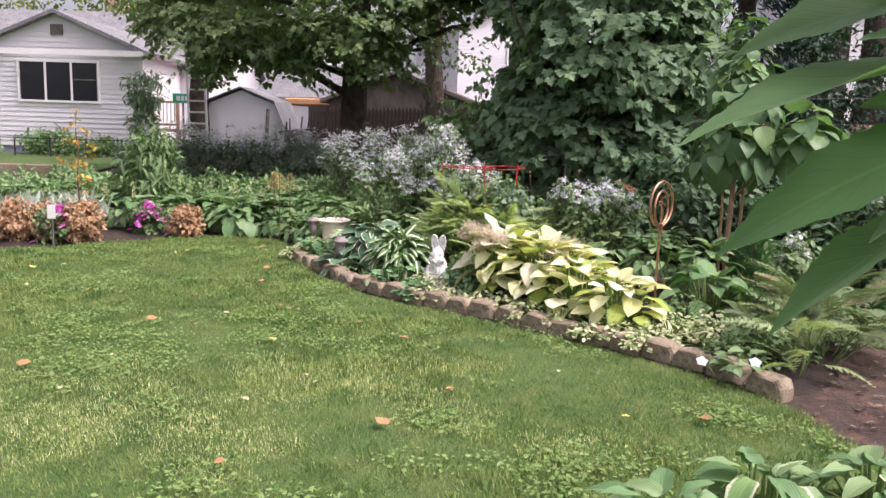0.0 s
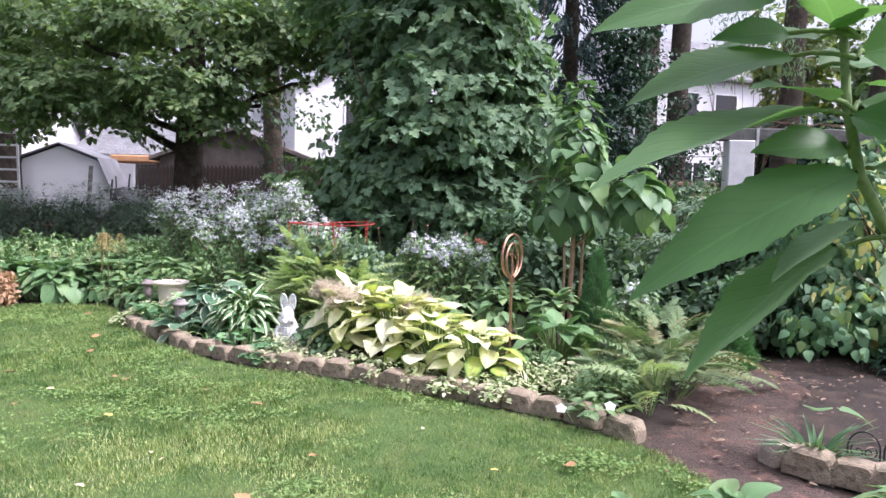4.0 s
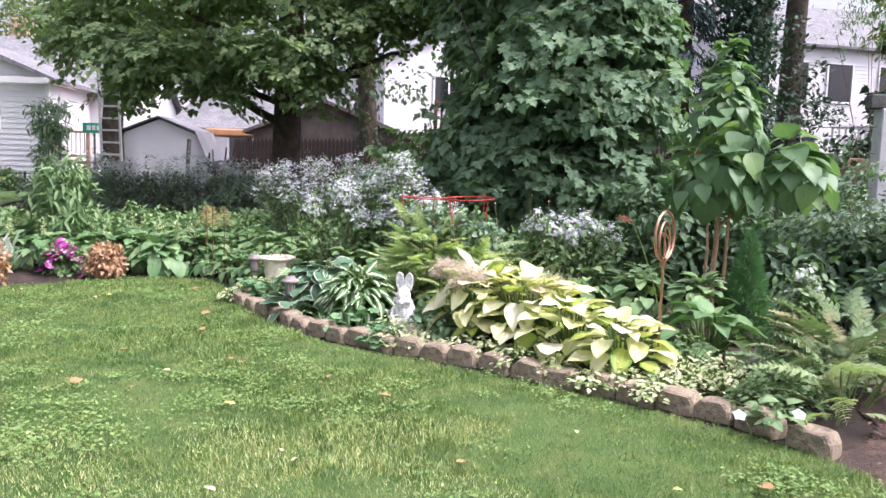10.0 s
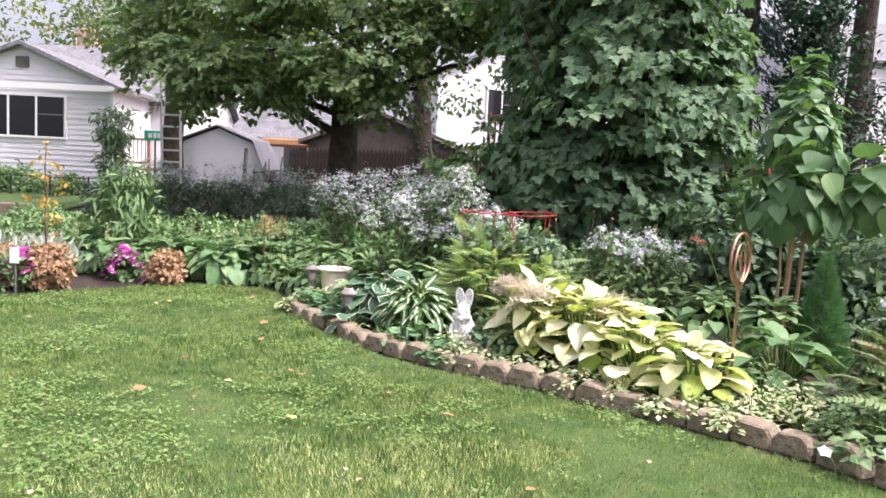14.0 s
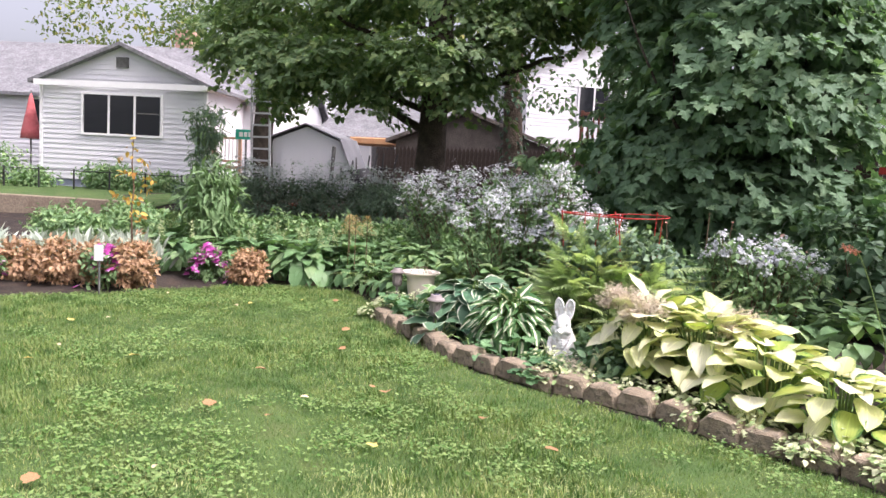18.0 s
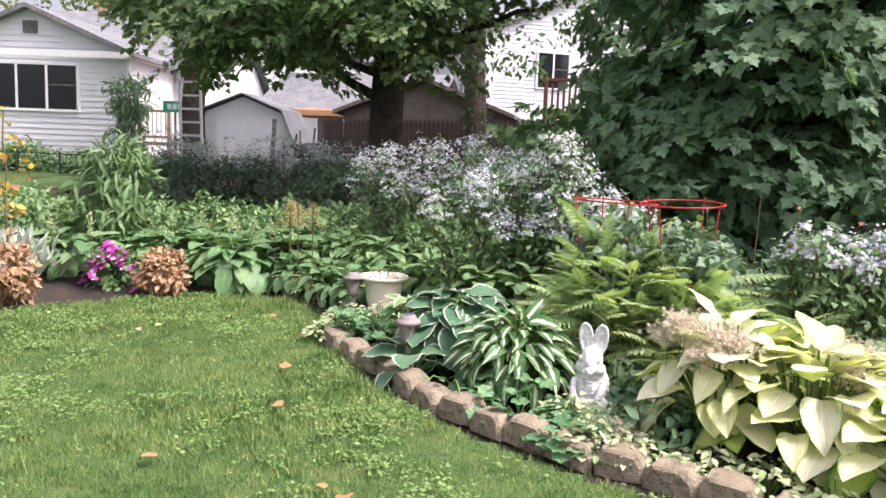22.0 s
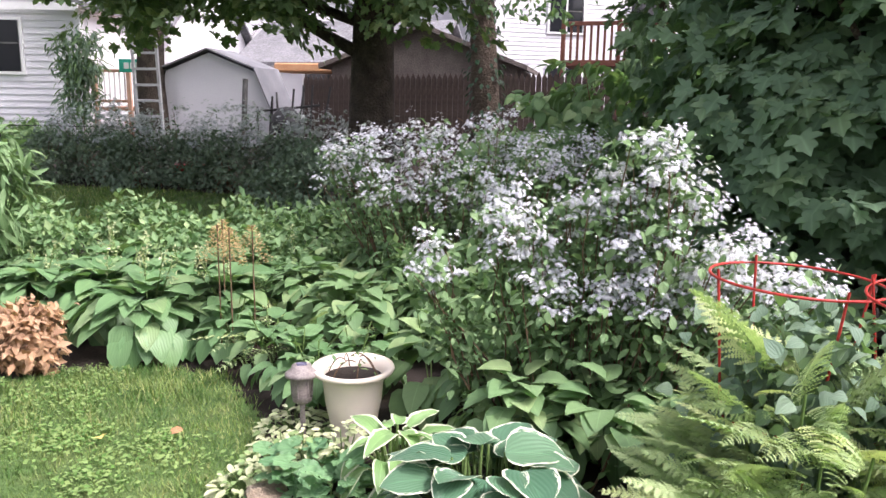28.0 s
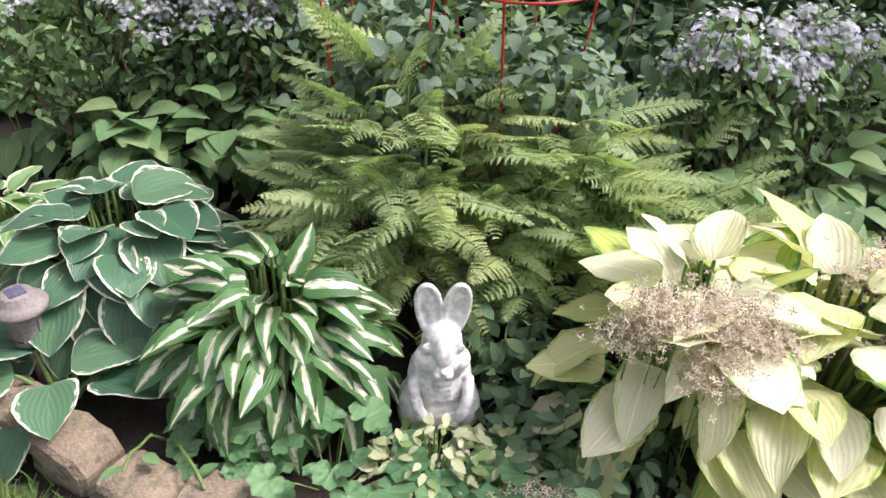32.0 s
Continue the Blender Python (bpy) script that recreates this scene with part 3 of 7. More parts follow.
def clump_cloud(blobs, clumps, per, spread, size, template, out=0.6, up=0.5, hang=0.5, flat=0.6, inner=0.55):
    """Leaves in many small clumps spread over the shells of ellipsoids (centre, radii, weight)."""
    P, D, U = [], [], []
    wsum = sum(b[2] for b in blobs)
    for c, r, w in blobs:
        k = max(1, int(clumps * w / wsum))
        d = unit(k)
        rad = rng.uniform(inner, 1.0, (k, 1)) ** 0.6 * rng.uniform(0.78, 1.2, (k, 1))
        cc = np.array(c) + d * np.array(r) * rad
        for i in range(k):
            n = max(2, int(per * rng.uniform(0.5, 1.5)))
            p = cc[i] + rng.normal(0, spread, (n, 3)) * np.array([1, 1, flat])
            P.append(p)
            o = d[i] * out + unit(n) * 0.8
            o[:, 2] -= hang * rng.uniform(0, 1, n)
            D.append(o)
            U.append(np.tile(np.array([0, 0, up]), (n, 1)) + d[i] * 0.5 + unit(n) * 0.35)
    P, D, U = np.concatenate(P), np.concatenate(D), np.concatenate(U)
    return scatter(template, P, D, U, size * rng.uniform(0.6, 1.25, len(P)))


def spray_cloud(blobs, sprays, per, reach, size, template, droop=0.45, hang=0.5, inner=0.6, curl=0.3, low=-0.75):
    """Foliage in flat overlapping sprays: each one fans outward and droops, its leaves facing one way like roof tiles."""
    P, D, U = [], [], []
    wsum = sum(b[2] for b in blobs)
    for c, r, w in blobs:
        k = max(2, int(sprays * w / wsum))
        d = unit(k * 2)
        d = d[d[:, 2] > low][:k]
        k = len(d)
        cc = np.array(c) + d * np.array(r) * rng.uniform(inner, 1.08, (k, 1))
        az = np.arctan2(d[:, 1], d[:, 0]) + rng.normal(0, .55, k)
        dip = droop + rng.normal(0, .22, k) - .35 * d[:, 2]
        ax = np.stack([np.cos(az) * np.cos(dip), np.sin(az) * np.cos(dip), -np.sin(dip)], -1)
        side = np.stack([-np.sin(az), np.cos(az), rng.normal(0, .12, k)], -1)
        nrm = np.cross(ax, side)
        n = per
        R = reach * rng.uniform(.6, 1.35, (k, 1, 1))
        u = rng.uniform(-.25, 1, (k, n, 1))
        v = rng.uniform(-1, 1, (k, n, 1)) * (.75 - .45 * u)
        p = cc[:, None] + ax[:, None] * u * R + side[:, None] * v * R - np.array([0, 0, 1.0]) * (u * u * R * curl) + nrm[:, None] * rng.normal(0, .05, (k, n, 1)) * R
        q = ax[:, None] * .6 + side[:, None] * v * 1.3 + rng.normal(0, .3, (k, n, 3)) - np.array([0, 0, 1.0]) * hang * rng.uniform(.3, 1, (k, n, 1))
        m = nrm[:, None] + ax[:, None] * .25 + rng.normal(0, .24, (k, n, 3))
        P.append(p.reshape(-1, 3)), D.append(q.reshape(-1, 3)), U.append(m.reshape(-1, 3))
    P, D, U = np.concatenate(P), np.concatenate(D), np.concatenate(U)
    return scatter(template, P, D, U, size * rng.uniform(.65, 1.25, len(P)))


# ---- ground ----
LAWN_EDGE = [(-5.9, 7.2), (-5.0, 8.2), (-4.5, 8.65), (-4.0, 9.7), (-3.3, 10.4), (-2.8, 10.7), (-2.2, 10.65), (-1.6, 10.0), (-1.25, 9.25),
             (-0.88, 8.72), (-0.55, 8.35), (-0.2, 7.95), (0.25, 7.62), (0.85, 7.32), (1.4, 7.1), (1.9, 6.85), (2.4, 6.55), (2.9, 6.28),
             (3.35, 6.02), (3.62, 5.78), (3.86, 5.5), (4.0, 5.2), (4.15, 4.8), (4.2, 4.3), (3.9, 3.7), (3.3, 3.3), (2.95, 2.7), (3.1, 1.6), (3.4, 0.2), (3.6, -7), (-11, -7), (-11, 5.0)]


def in_poly(x, y, poly):
    x, y = np.asarray(x, float), np.asarray(y, float)
    inside = np.zeros(x.shape, bool)
    for (x0, y0), (x1, y1) in zip(poly, poly[1:] + poly[:1]):
        cross = (y0 > y) != (y1 > y)
        with np.errstate(divide='ignore', invalid='ignore'):
            inside ^= cross & (x < (x1 - x0) * (y - y0) / (y1 - y0 + 1e-12) + x0)
    return inside


def edge_dist(x, y, line):
    best = np.full(np.shape(x), 1e9)
    for (x0, y0), (x1, y1) in zip(line, line[1:]):
        dx, dy = x1 - x0, y1 - y0
        t = np.clip(((x - x0) * dx + (y - y0) * dy) / (dx * dx + dy * dy), 0, 1)
        best = np.minimum(best, np.hypot(x - x0 - t * dx, y - y0 - t * dy))
    return best


def ground_z(x, y):
    x, y = np.asarray(x, float), np.asarray(y, float)
    rise = 0.72 * smooth01((y - 11.5) / 9.0) + 0.25 * smooth01((y - 24) / 20)
    rise = rise * (1 - 0.3 * smooth01((-10.5 - x) / 2.5))
    bed = np.where(in_poly(x, y, LAWN_EDGE), 0.0, 0.10 * smooth01(edge_dist(x, y, LAWN_EDGE[:22]) / 1.2))
    bed = bed * smooth01((y - 4.5) / 2.5) * (1 - 0.75 * np.exp(-((x - 4.9) / 0.5) ** 2 - ((y - 6.2) / 1.6) ** 2))
    return rise + bed


def sheet(name, xs, ys, zf, keep=None):
    X, Y = np.meshgrid(xs, ys)
    Z = zf(X, Y)
    V = np.stack([X.ravel(), Y.ravel(), Z.ravel()], -1)
    nx = len(xs)
    i, j = np.meshgrid(np.arange(nx - 1), np.arange(len(ys) - 1))
    a = (j * nx + i).ravel()
    F = np.stack([a, a + 1, a + 1 + nx, a + nx], -1)
    if keep is not None:
        F = F[keep(V[F].mean(1))]
        used, inv = np.unique(F, return_inverse=True)
        V, F = V[used], inv.reshape(F.shape)
    return make_mesh(name, V, F)


def far_steps(lo, hi, step):
    near = np.arange(lo, hi + step / 2, step)
    out = np.cumsum(1.0 * 1.35 ** np.arange(22))
    return np.concatenate([lo - out[::-1], near, hi + out])


def soil_z(x, y):
    return ground_z(x, y) + 0.012 * np.sin(x * 5.1 + 1.3 * np.sin(y * 3.7)) * np.cos(y * 4.3 + x)


ground = put("ground", sheet("ground", far_steps(-8, 9, 0.2), far_steps(-4, 22, 0.2), lambda x, y: soil_z(x, y) - 0.015), M_SOIL)
tagged(ground, "brown garden soil and earth under the beds", "ground", kind="structure")
lawn = put("lawn", sheet("lawn", np.arange(-11, 4.4, 0.08), np.arange(-7, 10.8, 0.08), lambda x, y: 0.006 + 0.008 * np.sin(x * 2.3 + y) * np.sin(y * 1.9),
           lambda c: in_poly(c[:, 0], c[:, 1], LAWN_EDGE)), M_TURF)
tagged(lawn, "short mown green lawn with weeds and a few worn spots", "lawn", kind="structure")
PATH_POLY = [(3.72, 5.45), (4.2, 6.1), (4.5, 6.8), (4.8, 7.5), (5.6, 7.6), (5.4, 6.6), (4.85, 5.7), (4.55, 5.35), (4.65, 5.0), (4.9, 4.8), (5.5, 4.4), (5.2, 3.9), (4.4, 3.8), (3.95, 4.4), (3.9, 5.0)]
dirt_path = put("dirt_path", sheet("dirt_path", np.arange(3.8, 6.4, 0.025), np.arange(3.6, 8.0, 0.025), lambda x, y: soil_z(x, y) - 0.006,
                lambda c: in_poly(c[:, 0] + .06 * np.sin(c[:, 1] * 7) + .02 * np.sin(c[:, 1] * 19), c[:, 1] + .05 * np.sin(c[:, 0] * 8), PATH_POLY)), M_PATH)
tagged(dirt_path, "trodden red-brown bare earth path between two beds", "path", kind="structure")
side_lawn = put("side_lawn", sheet("side_lawn", np.arange(3.1, 22, 0.12), np.arange(-7, 3.8, 0.12), lambda x, y: ground_z(x, y) + 0.012, lambda c: (c[:, 1] < 3.1 + .25 * np.sin(c[:, 0] * 1.7)) & (np.hypot(c[:, 0] - 3.75, c[:, 1] - 2.6) > 1.25 + .15 * np.sin(c[:, 0] * 5 + c[:, 1] * 4))), M_TURF)
tagged(side_lawn, "plain mown lawn running on beyond the beds", "lawn", kind="structure")
west_lawn = put("west_lawn", sheet("west_lawn", np.arange(-26, -10.9, 0.3), np.arange(-16, 12.5, 0.3), lambda x, y: ground_z(x, y) + 0.012), M_TURF)
tagged(west_lawn, "plain mown lawn stretching away from the bed", "lawn", kind="structure")
far_lawn = put("far_lawn", sheet("far_lawn", np.arange(-24, -3.4, 0.2), np.arange(13.6, 21.4, 0.2), lambda x, y: ground_z(x, y) + 0.02, lambda c: (c[:, 0] > -10) & (c[:, 1] < 16.0) | (c[:, 0] < -9.9) & (c[:, 1] > 15.1)), M_TURF)
tagged(far_lawn, "strip of mown grass behind the flower bed", "lawn", kind="structure")


# ---- grass ----
def grass_set(n, x0, x1, y0, y1, hmin, hmax, zf, poly=None):
    x, y = rng.uniform(x0, x1, n), rng.uniform(y0, y1, n)
    if poly:
        k = in_poly(x + rng.normal(0, .035, n), y + rng.normal(0, .035, n), poly)
        x, y = x[k], y[k]
    n = len(x)
    p = np.stack([x, y, zf(x, y)], -1)
    a = rng.uniform(0, 2 * np.pi, n)
    lean = rng.uniform(0.25, 1.3, n)
    d = np.stack([np.cos(a) * lean, np.sin(a) * lean, np.ones(n)], -1)
    up = np.stack([-np.cos(a), -np.sin(a), 0.3 + 0 * a], -1)
    patch = 0.75 + 0.45 * np.sin(x * 1.7 + 0.6 * np.sin(y * 2.1)) * np.sin(y * 1.3 + 0.5)
    patch += 0.28 * np.sin(x * 6.3 + 2.0 * np.sin(y * 3.1)) * np.sin(y * 7.1 + 1.7 * np.sin(x * 4.3)) + 0.2 * np.sin(x * 15 + 3 * y) * np.sin(y * 13 - 2 * x)
    return scatter(GRASS, p, d, up, rng.uniform(hmin, hmax, n) * np.clip(patch, 0.72, 1.3))


grass = leaves("grass", [grass_set(400000, -4.6, 4.3, 1.0, 6.6, 0.022, 0.058, lambda x, y: 0.004 + 0 * x, LAWN_EDGE), grass_set(230000, -6.5, 3.9, 6.4, 10.8, 0.03, 0.07, lambda x, y: 0.004 + 0 * x, LAWN_EDGE),
                         grass_set(22000, -10, -3.4, 13.6, 16.0, 0.05, 0.11, lambda x, y: ground_z(x, y) + 0.015)], M_GRASS, None)
def ragged(x, y, r, n=16):
    """An uneven ring round a spot."""
    return [(x + r * rng.uniform(.45, 1) * math.cos(6.2832 * i / n), y + r * rng.uniform(.45, 1) * math.sin(6.2832 * i / n)) for i in range(n)]


# pale blades laid where sun falls on the lawn; the light is in their colour
sun_grass = leaves("pale_grass", [grass_set(int(15000 * r * r), x - r, x + r, y - r, y + r, .018, .042, lambda x, y: .006 + 0 * x, ragged(x, y, r)) for x, y, r in [(.85, 4.85, .55), (.2, 4.2, .7), (-.3, 3.6, .8), (1.3, 5.4, .4), (1.75, 5.6, .35), (.9, 3.9, .6), (-.5, 4.7, .5), (1.9, 4.6, .4), (2.6, 4.4, .35), (1.5, 4.9, .4), (.4, 5.2, .35), (-1.0, 4.2, .5)]], M_SUNGRASS, None)
tagged(sun_grass, "pale grass blades standing in for a sun patch on the lawn", "grass", kind="stuff")
tagged(grass, "fine green grass blades of the mown lawn", "grass", kind="stuff")


def weed_set(n):
    cx, cy = rng.uniform(-5, 4.2, n), rng.uniform(1.2, 10.5, n)
    k = .5 * np.sin(cx * 1.9 + 1.1 * np.sin(cy * 1.3)) * np.sin(cy * 2.3 + .8 * cx) + .6 * np.sin(cx * 5.1 + 2 * np.sin(cy * 3.7)) * np.sin(cy * 4.7 + 1.6 * np.sin(cx * 2.9)) > rng.uniform(.0, .75, n)
    cx, cy = cx[k], cy[k]
    n = len(cx)
    x = (cx[:, None] + rng.normal(0, 0.075, (n, 34))).ravel()
    y = (cy[:, None] + rng.normal(0, 0.075, (n, 34))).ravel()
    k = in_poly(x, y, LAWN_EDGE)
    x, y = x[k], y[k]
    n = len(x)
    p = np.stack([x, y, rng.uniform(0.025, 0.055, n)], -1)
    a = rng.uniform(0, 2 * np.pi, n)
    d = np.stack([np.cos(a), np.sin(a), rng.uniform(-.1, .4, n)], -1)
    return scatter(DIAMOND, p, d, np.tile([0, 0, 1.0], (n, 1)) + unit(n) * 0.6, rng.uniform(0.018, 0.038, n))


weeds = tagged(leaves("lawn_weeds", weed_set(6000), M_CLOVER, None), "pale creeping weeds scattered through the lawn", "weeds", kind="stuff")

# ---- fallen leaves on the lawn, each a thing of its own ----
FALLEN = [(2.42, 5.57, 0), (0.29, 5.62, 1), (-2.11, 6.61, 1), (-2.33, 9.55, 1), (-1.99, 9.70, 2), (1.6, 4.3, 2), (2.9, 4.86, 1), (0.7, 6.4, 2), (-0.9, 7.6, 2), (-3.32, 7.61, 0), (-3.47, 7.34, 1), (-1.07, 6.73, 2), (-0.58, 4.92, 0), (-0.52, 6.25, 0),
          (-0.93, 5.82, 2), (-0.18, 6.68, 2), (-2.68, 6.17, 1), (-2.75, 8.88, 0), (-2.68, 9.02, 1), (-3.76, 9.05, 0), (1.22, 6.01, 2), (-0.49, 5.84, 2), (-2.88, 6.59, 0), (-0.97, 4.5, 2), (0.87, 4.93, 0), (1.84, 4.99, 2), (-0.07, 6.64, 2), (1.0, 3.6, 2), (2.2, 3.4, 1),
          (0.74, 4.4, 0), (0.98, 4.86, 0), (3.3, 5.0, 2), (-1.2, 8.3, 2), (-0.4, 4.2, 0)]
fall_mesh = [make_mesh("fallen_leaf", *OVAL), make_mesh("fallen_leaf", *MAPLE), make_mesh("fallen_leaf", *ROUND5)]
FALL_MAT = [plain("pale dry leaf", (0.55, 0.44, 0.26), (0.66, 0.56, 0.38), 30, 90, 0.8), plain("yellow dry leaf", (0.66, 0.48, 0.10), (0.72, 0.58, 0.2), 30, 90, 0.7), plain("brown dry leaf", (0.34, 0.17, 0.08), (0.44, 0.26, 0.13), 30, 90, 0.8)]
FALL_TXT = ["pale dry leaf lying on the lawn", "yellow fallen leaf lying on the lawn", "curled brown fallen leaf on the lawn"]
for me, mt in zip(fall_mesh, FALL_MAT):
    me.materials.append(mt)
for i, (x, y, k) in enumerate(FALLEN):
    ob = put("fallen_leaf", fall_mesh[k], None, None, "", pose(x, y, 0.055, 14, 9, 77 * i) @ Matrix.Scale(0.05 + 0.015 * (i % 3), 4))
    tagged(ob, FALL_TXT[k], "fallen leaf", "fallen leaves on the lawn")

# ---- edging stones ----
STONES = [(-1.12, 9.14), (-0.90, 8.92), (-0.67, 8.68), (-0.44, 8.47), (-0.25, 8.25), (-0.05, 8.04), (0.17, 7.90), (0.39, 7.74), (0.60, 7.64), (0.85, 7.50), (1.10, 7.42),
          (1.35, 7.31), (1.58, 7.21), (1.84, 7.08), (2.12, 6.87), (2.36, 6.75), (2.63, 6.63), (2.88, 6.49), (3.12, 6.35), (3.34, 6.21), (3.56, 6.02), (3.79, 5.76)]
STONES_R = [(4.76, 5.12), (4.95, 4.97), (5.12, 4.84), (5.33, 4.72), (5.55, 4.60), (5.76, 4.48)]


def stone_mesh(seed, w, d, h, round_off=0.0):
    """A cast edging block: flat front with cut-off upper corners, worn edges and a rough split face."""
    r = random.Random(seed)
    bm = bmesh.new()
    cut = r.uniform(.13, .20)
    prof = [(-.5, 0), (-.2, 0), (.15, 0), (.5, 0), (.5, .35), (.49, .60), (.5 - cut, .97), (.12, 1), (-.16, 1.01), (-.5 + cut, .97), (-.49, .60), (-.5, .35)]
    rings = []
    for q, s in ((-.5, .80), (-.40, .95), (-.1, 1.0), (.3, 1.0), (.43, .95), (.5, .80)):
        rings.append([bm.verts.new((x * w * s * r.uniform(.975, 1.02), q * d + r.uniform(-.006, .006), (z - .5) * h * (s + round_off * (s - 1)) + .5 * h + r.uniform(-.004, .004))) for x, z in prof])
    n = len(prof)
    for a, b in zip(rings, rings[1:]):
        for i in range(n):
            bm.faces.new((a[i], a[(i + 1) % n], b[(i + 1) % n], b[i]))
    for ring, flip in ((rings[0], 1), (rings[-1], -1)):
        c = bm.verts.new((r.uniform(-.02, .02), ring[0].co.y - flip * .006, h * .5))
        for i in range(n):
            bm.faces.new((ring[i], ring[(i + 1) % n], c))
    bmesh.ops.recalc_face_normals(bm, faces=bm.faces)
    me = bpy.data.meshes.new("edging_stone")
    bm.to_mesh(me)
    bm.free()
    return me


stone_kinds = [stone_mesh(i, 0.262 + 0.012 * (i % 3), 0.17, 0.145 + 0.012 * (i % 2)) for i in range(6)]
for me in stone_kinds:
    me.materials.append(M_STONE)
for row, grp in ((STONES, "stones edging the main bed"), (STONES_R, "stones edging the second bed")):
    for i, (x, y) in enumerate(row):
        a, b = row[max(0, i - 1)], row[min(len(row) - 1, i + 1)]
        ang = math.degrees(math.atan2(b[1] - a[1], b[0] - a[0]))
        ob = put("edging_stone", stone_kinds[(i * 5 + 1) % 6], None, None, "", pose(x, y, -0.012, 3 * math.sin(i * 2.1), 4 * math.cos(i * 1.7), ang + 5 * math.sin(i * 3.3) + 180 * (i % 2)) @ Matrix.Scale(1.0 if row is STONES else 1.12, 4))
        tagged(ob, "rough tan concrete edging stone along the flower bed", "edging stone", grp)
rock = put("field_stone", stone_mesh(31, 0.19, 0.17, 0.15), M_ROCK, None, "", pose(4.64, 5.30, -0.01, 0, 6, 20))
tagged(rock, "small pale rounded rock at the end of the edging", "rock")
paver = part("paver", box_bm([(-0.13, -0.07, -0.02, 0.13, 0.07, 0.09)], 0.008), M_BRICKBLK, None)
paver.matrix_basis = pose(-2.87, 10.85, 0.0, 0, 2, -6)
tagged(paver, "loose pale concrete block on bare soil by the lawn", "paver")


# ---- rabbit statue ----
def rabbit():
    bm = bmesh.new()

    def ball(x, y, z, rx, ry, rz, tilt=(0, 0, 0), seg=20):
        m = pose(x, y, z, *tilt) @ Matrix.Diagonal((rx, ry, rz, 1))
        bmesh.ops.create_uvsphere(bm, u_segments=seg, v_segments=max(6, seg * 2 // 3), radius=1, matrix=m)

    def chain(pts, r):
        for p in pts:
            ball(*p, r, r, r, (0, 0, 0), 8)
    # seated body that narrows to the shoulders, chest and head
    ball(0, .03, .10, .125, .125, .13)
    ball(0, .015, .20, .108, .105, .14)
    ball(0, -.005, .285, .086, .08, .09)
    ball(0, -.02, .375, .066, .07, .082)
    ball(0, -.05, .335, .062, .062, .05)
    ball(0, -.095, .325, .030, .032, .026)
    ball(0, -.125, .335, .010, .009, .008, (0, 0, 0), 10)
    ball(0, -.085, .385, .030, .035, .05, (-18, 0, 0))
    for s in (-1, 1):
        ball(s * .058, -.045, .328, .034, .042, .036)
        ball(s * .017, -.112, .318, .017, .018, .014, (0, 0, 0), 12)
        # eye with its lids
        ball(s * .052, -.066, .387, .010, .010, .012, (0, 0, 0), 10)
        chain([(s * (.052 + .015 * math.cos(t)), -.066 - .004 * math.cos(t), .387 + .017 * math.sin(t)) for t in np.linspace(0, 6.28, 16)], .0042)
        # whisker pads
        for k in range(3):
            chain([(s * (.046 + .008 * q), -.083 + .006 * q, .322 + .010 * k + .003 * q) for q in range(5)], .0032)
        # broad hollow ears with raised rims
        cx, cz, lean = s * .043, .492, s * .10
        ball(cx, .004, cz, .037, .012, .092, (0, math.degrees(lean), 0))
        chain([(cx + .037 * math.sin(t) * (1.0 + .12 * math.cos(t)) + lean * .095 * math.cos(t), -.008, cz + .092 * math.cos(t)) for t in np.linspace(0, 6.28, 44)], .0095)
        # forearms folded over the belly, paws hanging
        chain([(s * (.088 - .045 * q * q), -.055 - .062 * math.sin(q * 2.2), .245 - .125 * q) for q in np.linspace(0, 1, 12)], .021)
        ball(s * .042, -.112, .115, .022, .022, .028, (0, 0, 0), 12)
        # haunch and hind foot
        ball(s * .085, .01, .085, .058, .10, .085)
        ball(s * .075, -.105, .03, .036, .07, .028)
    for k in range(5):
        chain([(x, -.083 - .05 * (.28 - z) - .06 * x * x, z - .004 * math.cos(x * 60)) for x in np.linspace(-.028 + .004 * k, .022 + .003 * k, 7) for z in (.275 - .022 * k,)], .0034)
    ball(0, .15, .09, .045, .045, .045)
    bmesh.ops.create_cone(bm, cap_ends=True, segments=24, radius1=.15, radius2=.145, depth=.03, matrix=pose(0, 0, .01))
    me = bpy.data.meshes.new("rabbit_statue")
    bm.to_mesh(me)
    bm.free()
    ob = put("rabbit_statue", me, M_STATUE, None, "", pose(0.890, 8.15, 0.005, 0, 0, -12) @ Matrix.Scale(0.99, 4))
    rm = ob.modifiers.new("merge", 'REMESH')
    rm.mode, rm.voxel_size = 'VOXEL', 0.0042
    rm.use_smooth_shade = True
    sm = ob.modifiers.new("soften", 'SMOOTH')
    sm.iterations, sm.factor = 3, 0.5
    tagged(ob, "weathered white concrete rabbit statue standing among hostas", "statue")


rabbit()


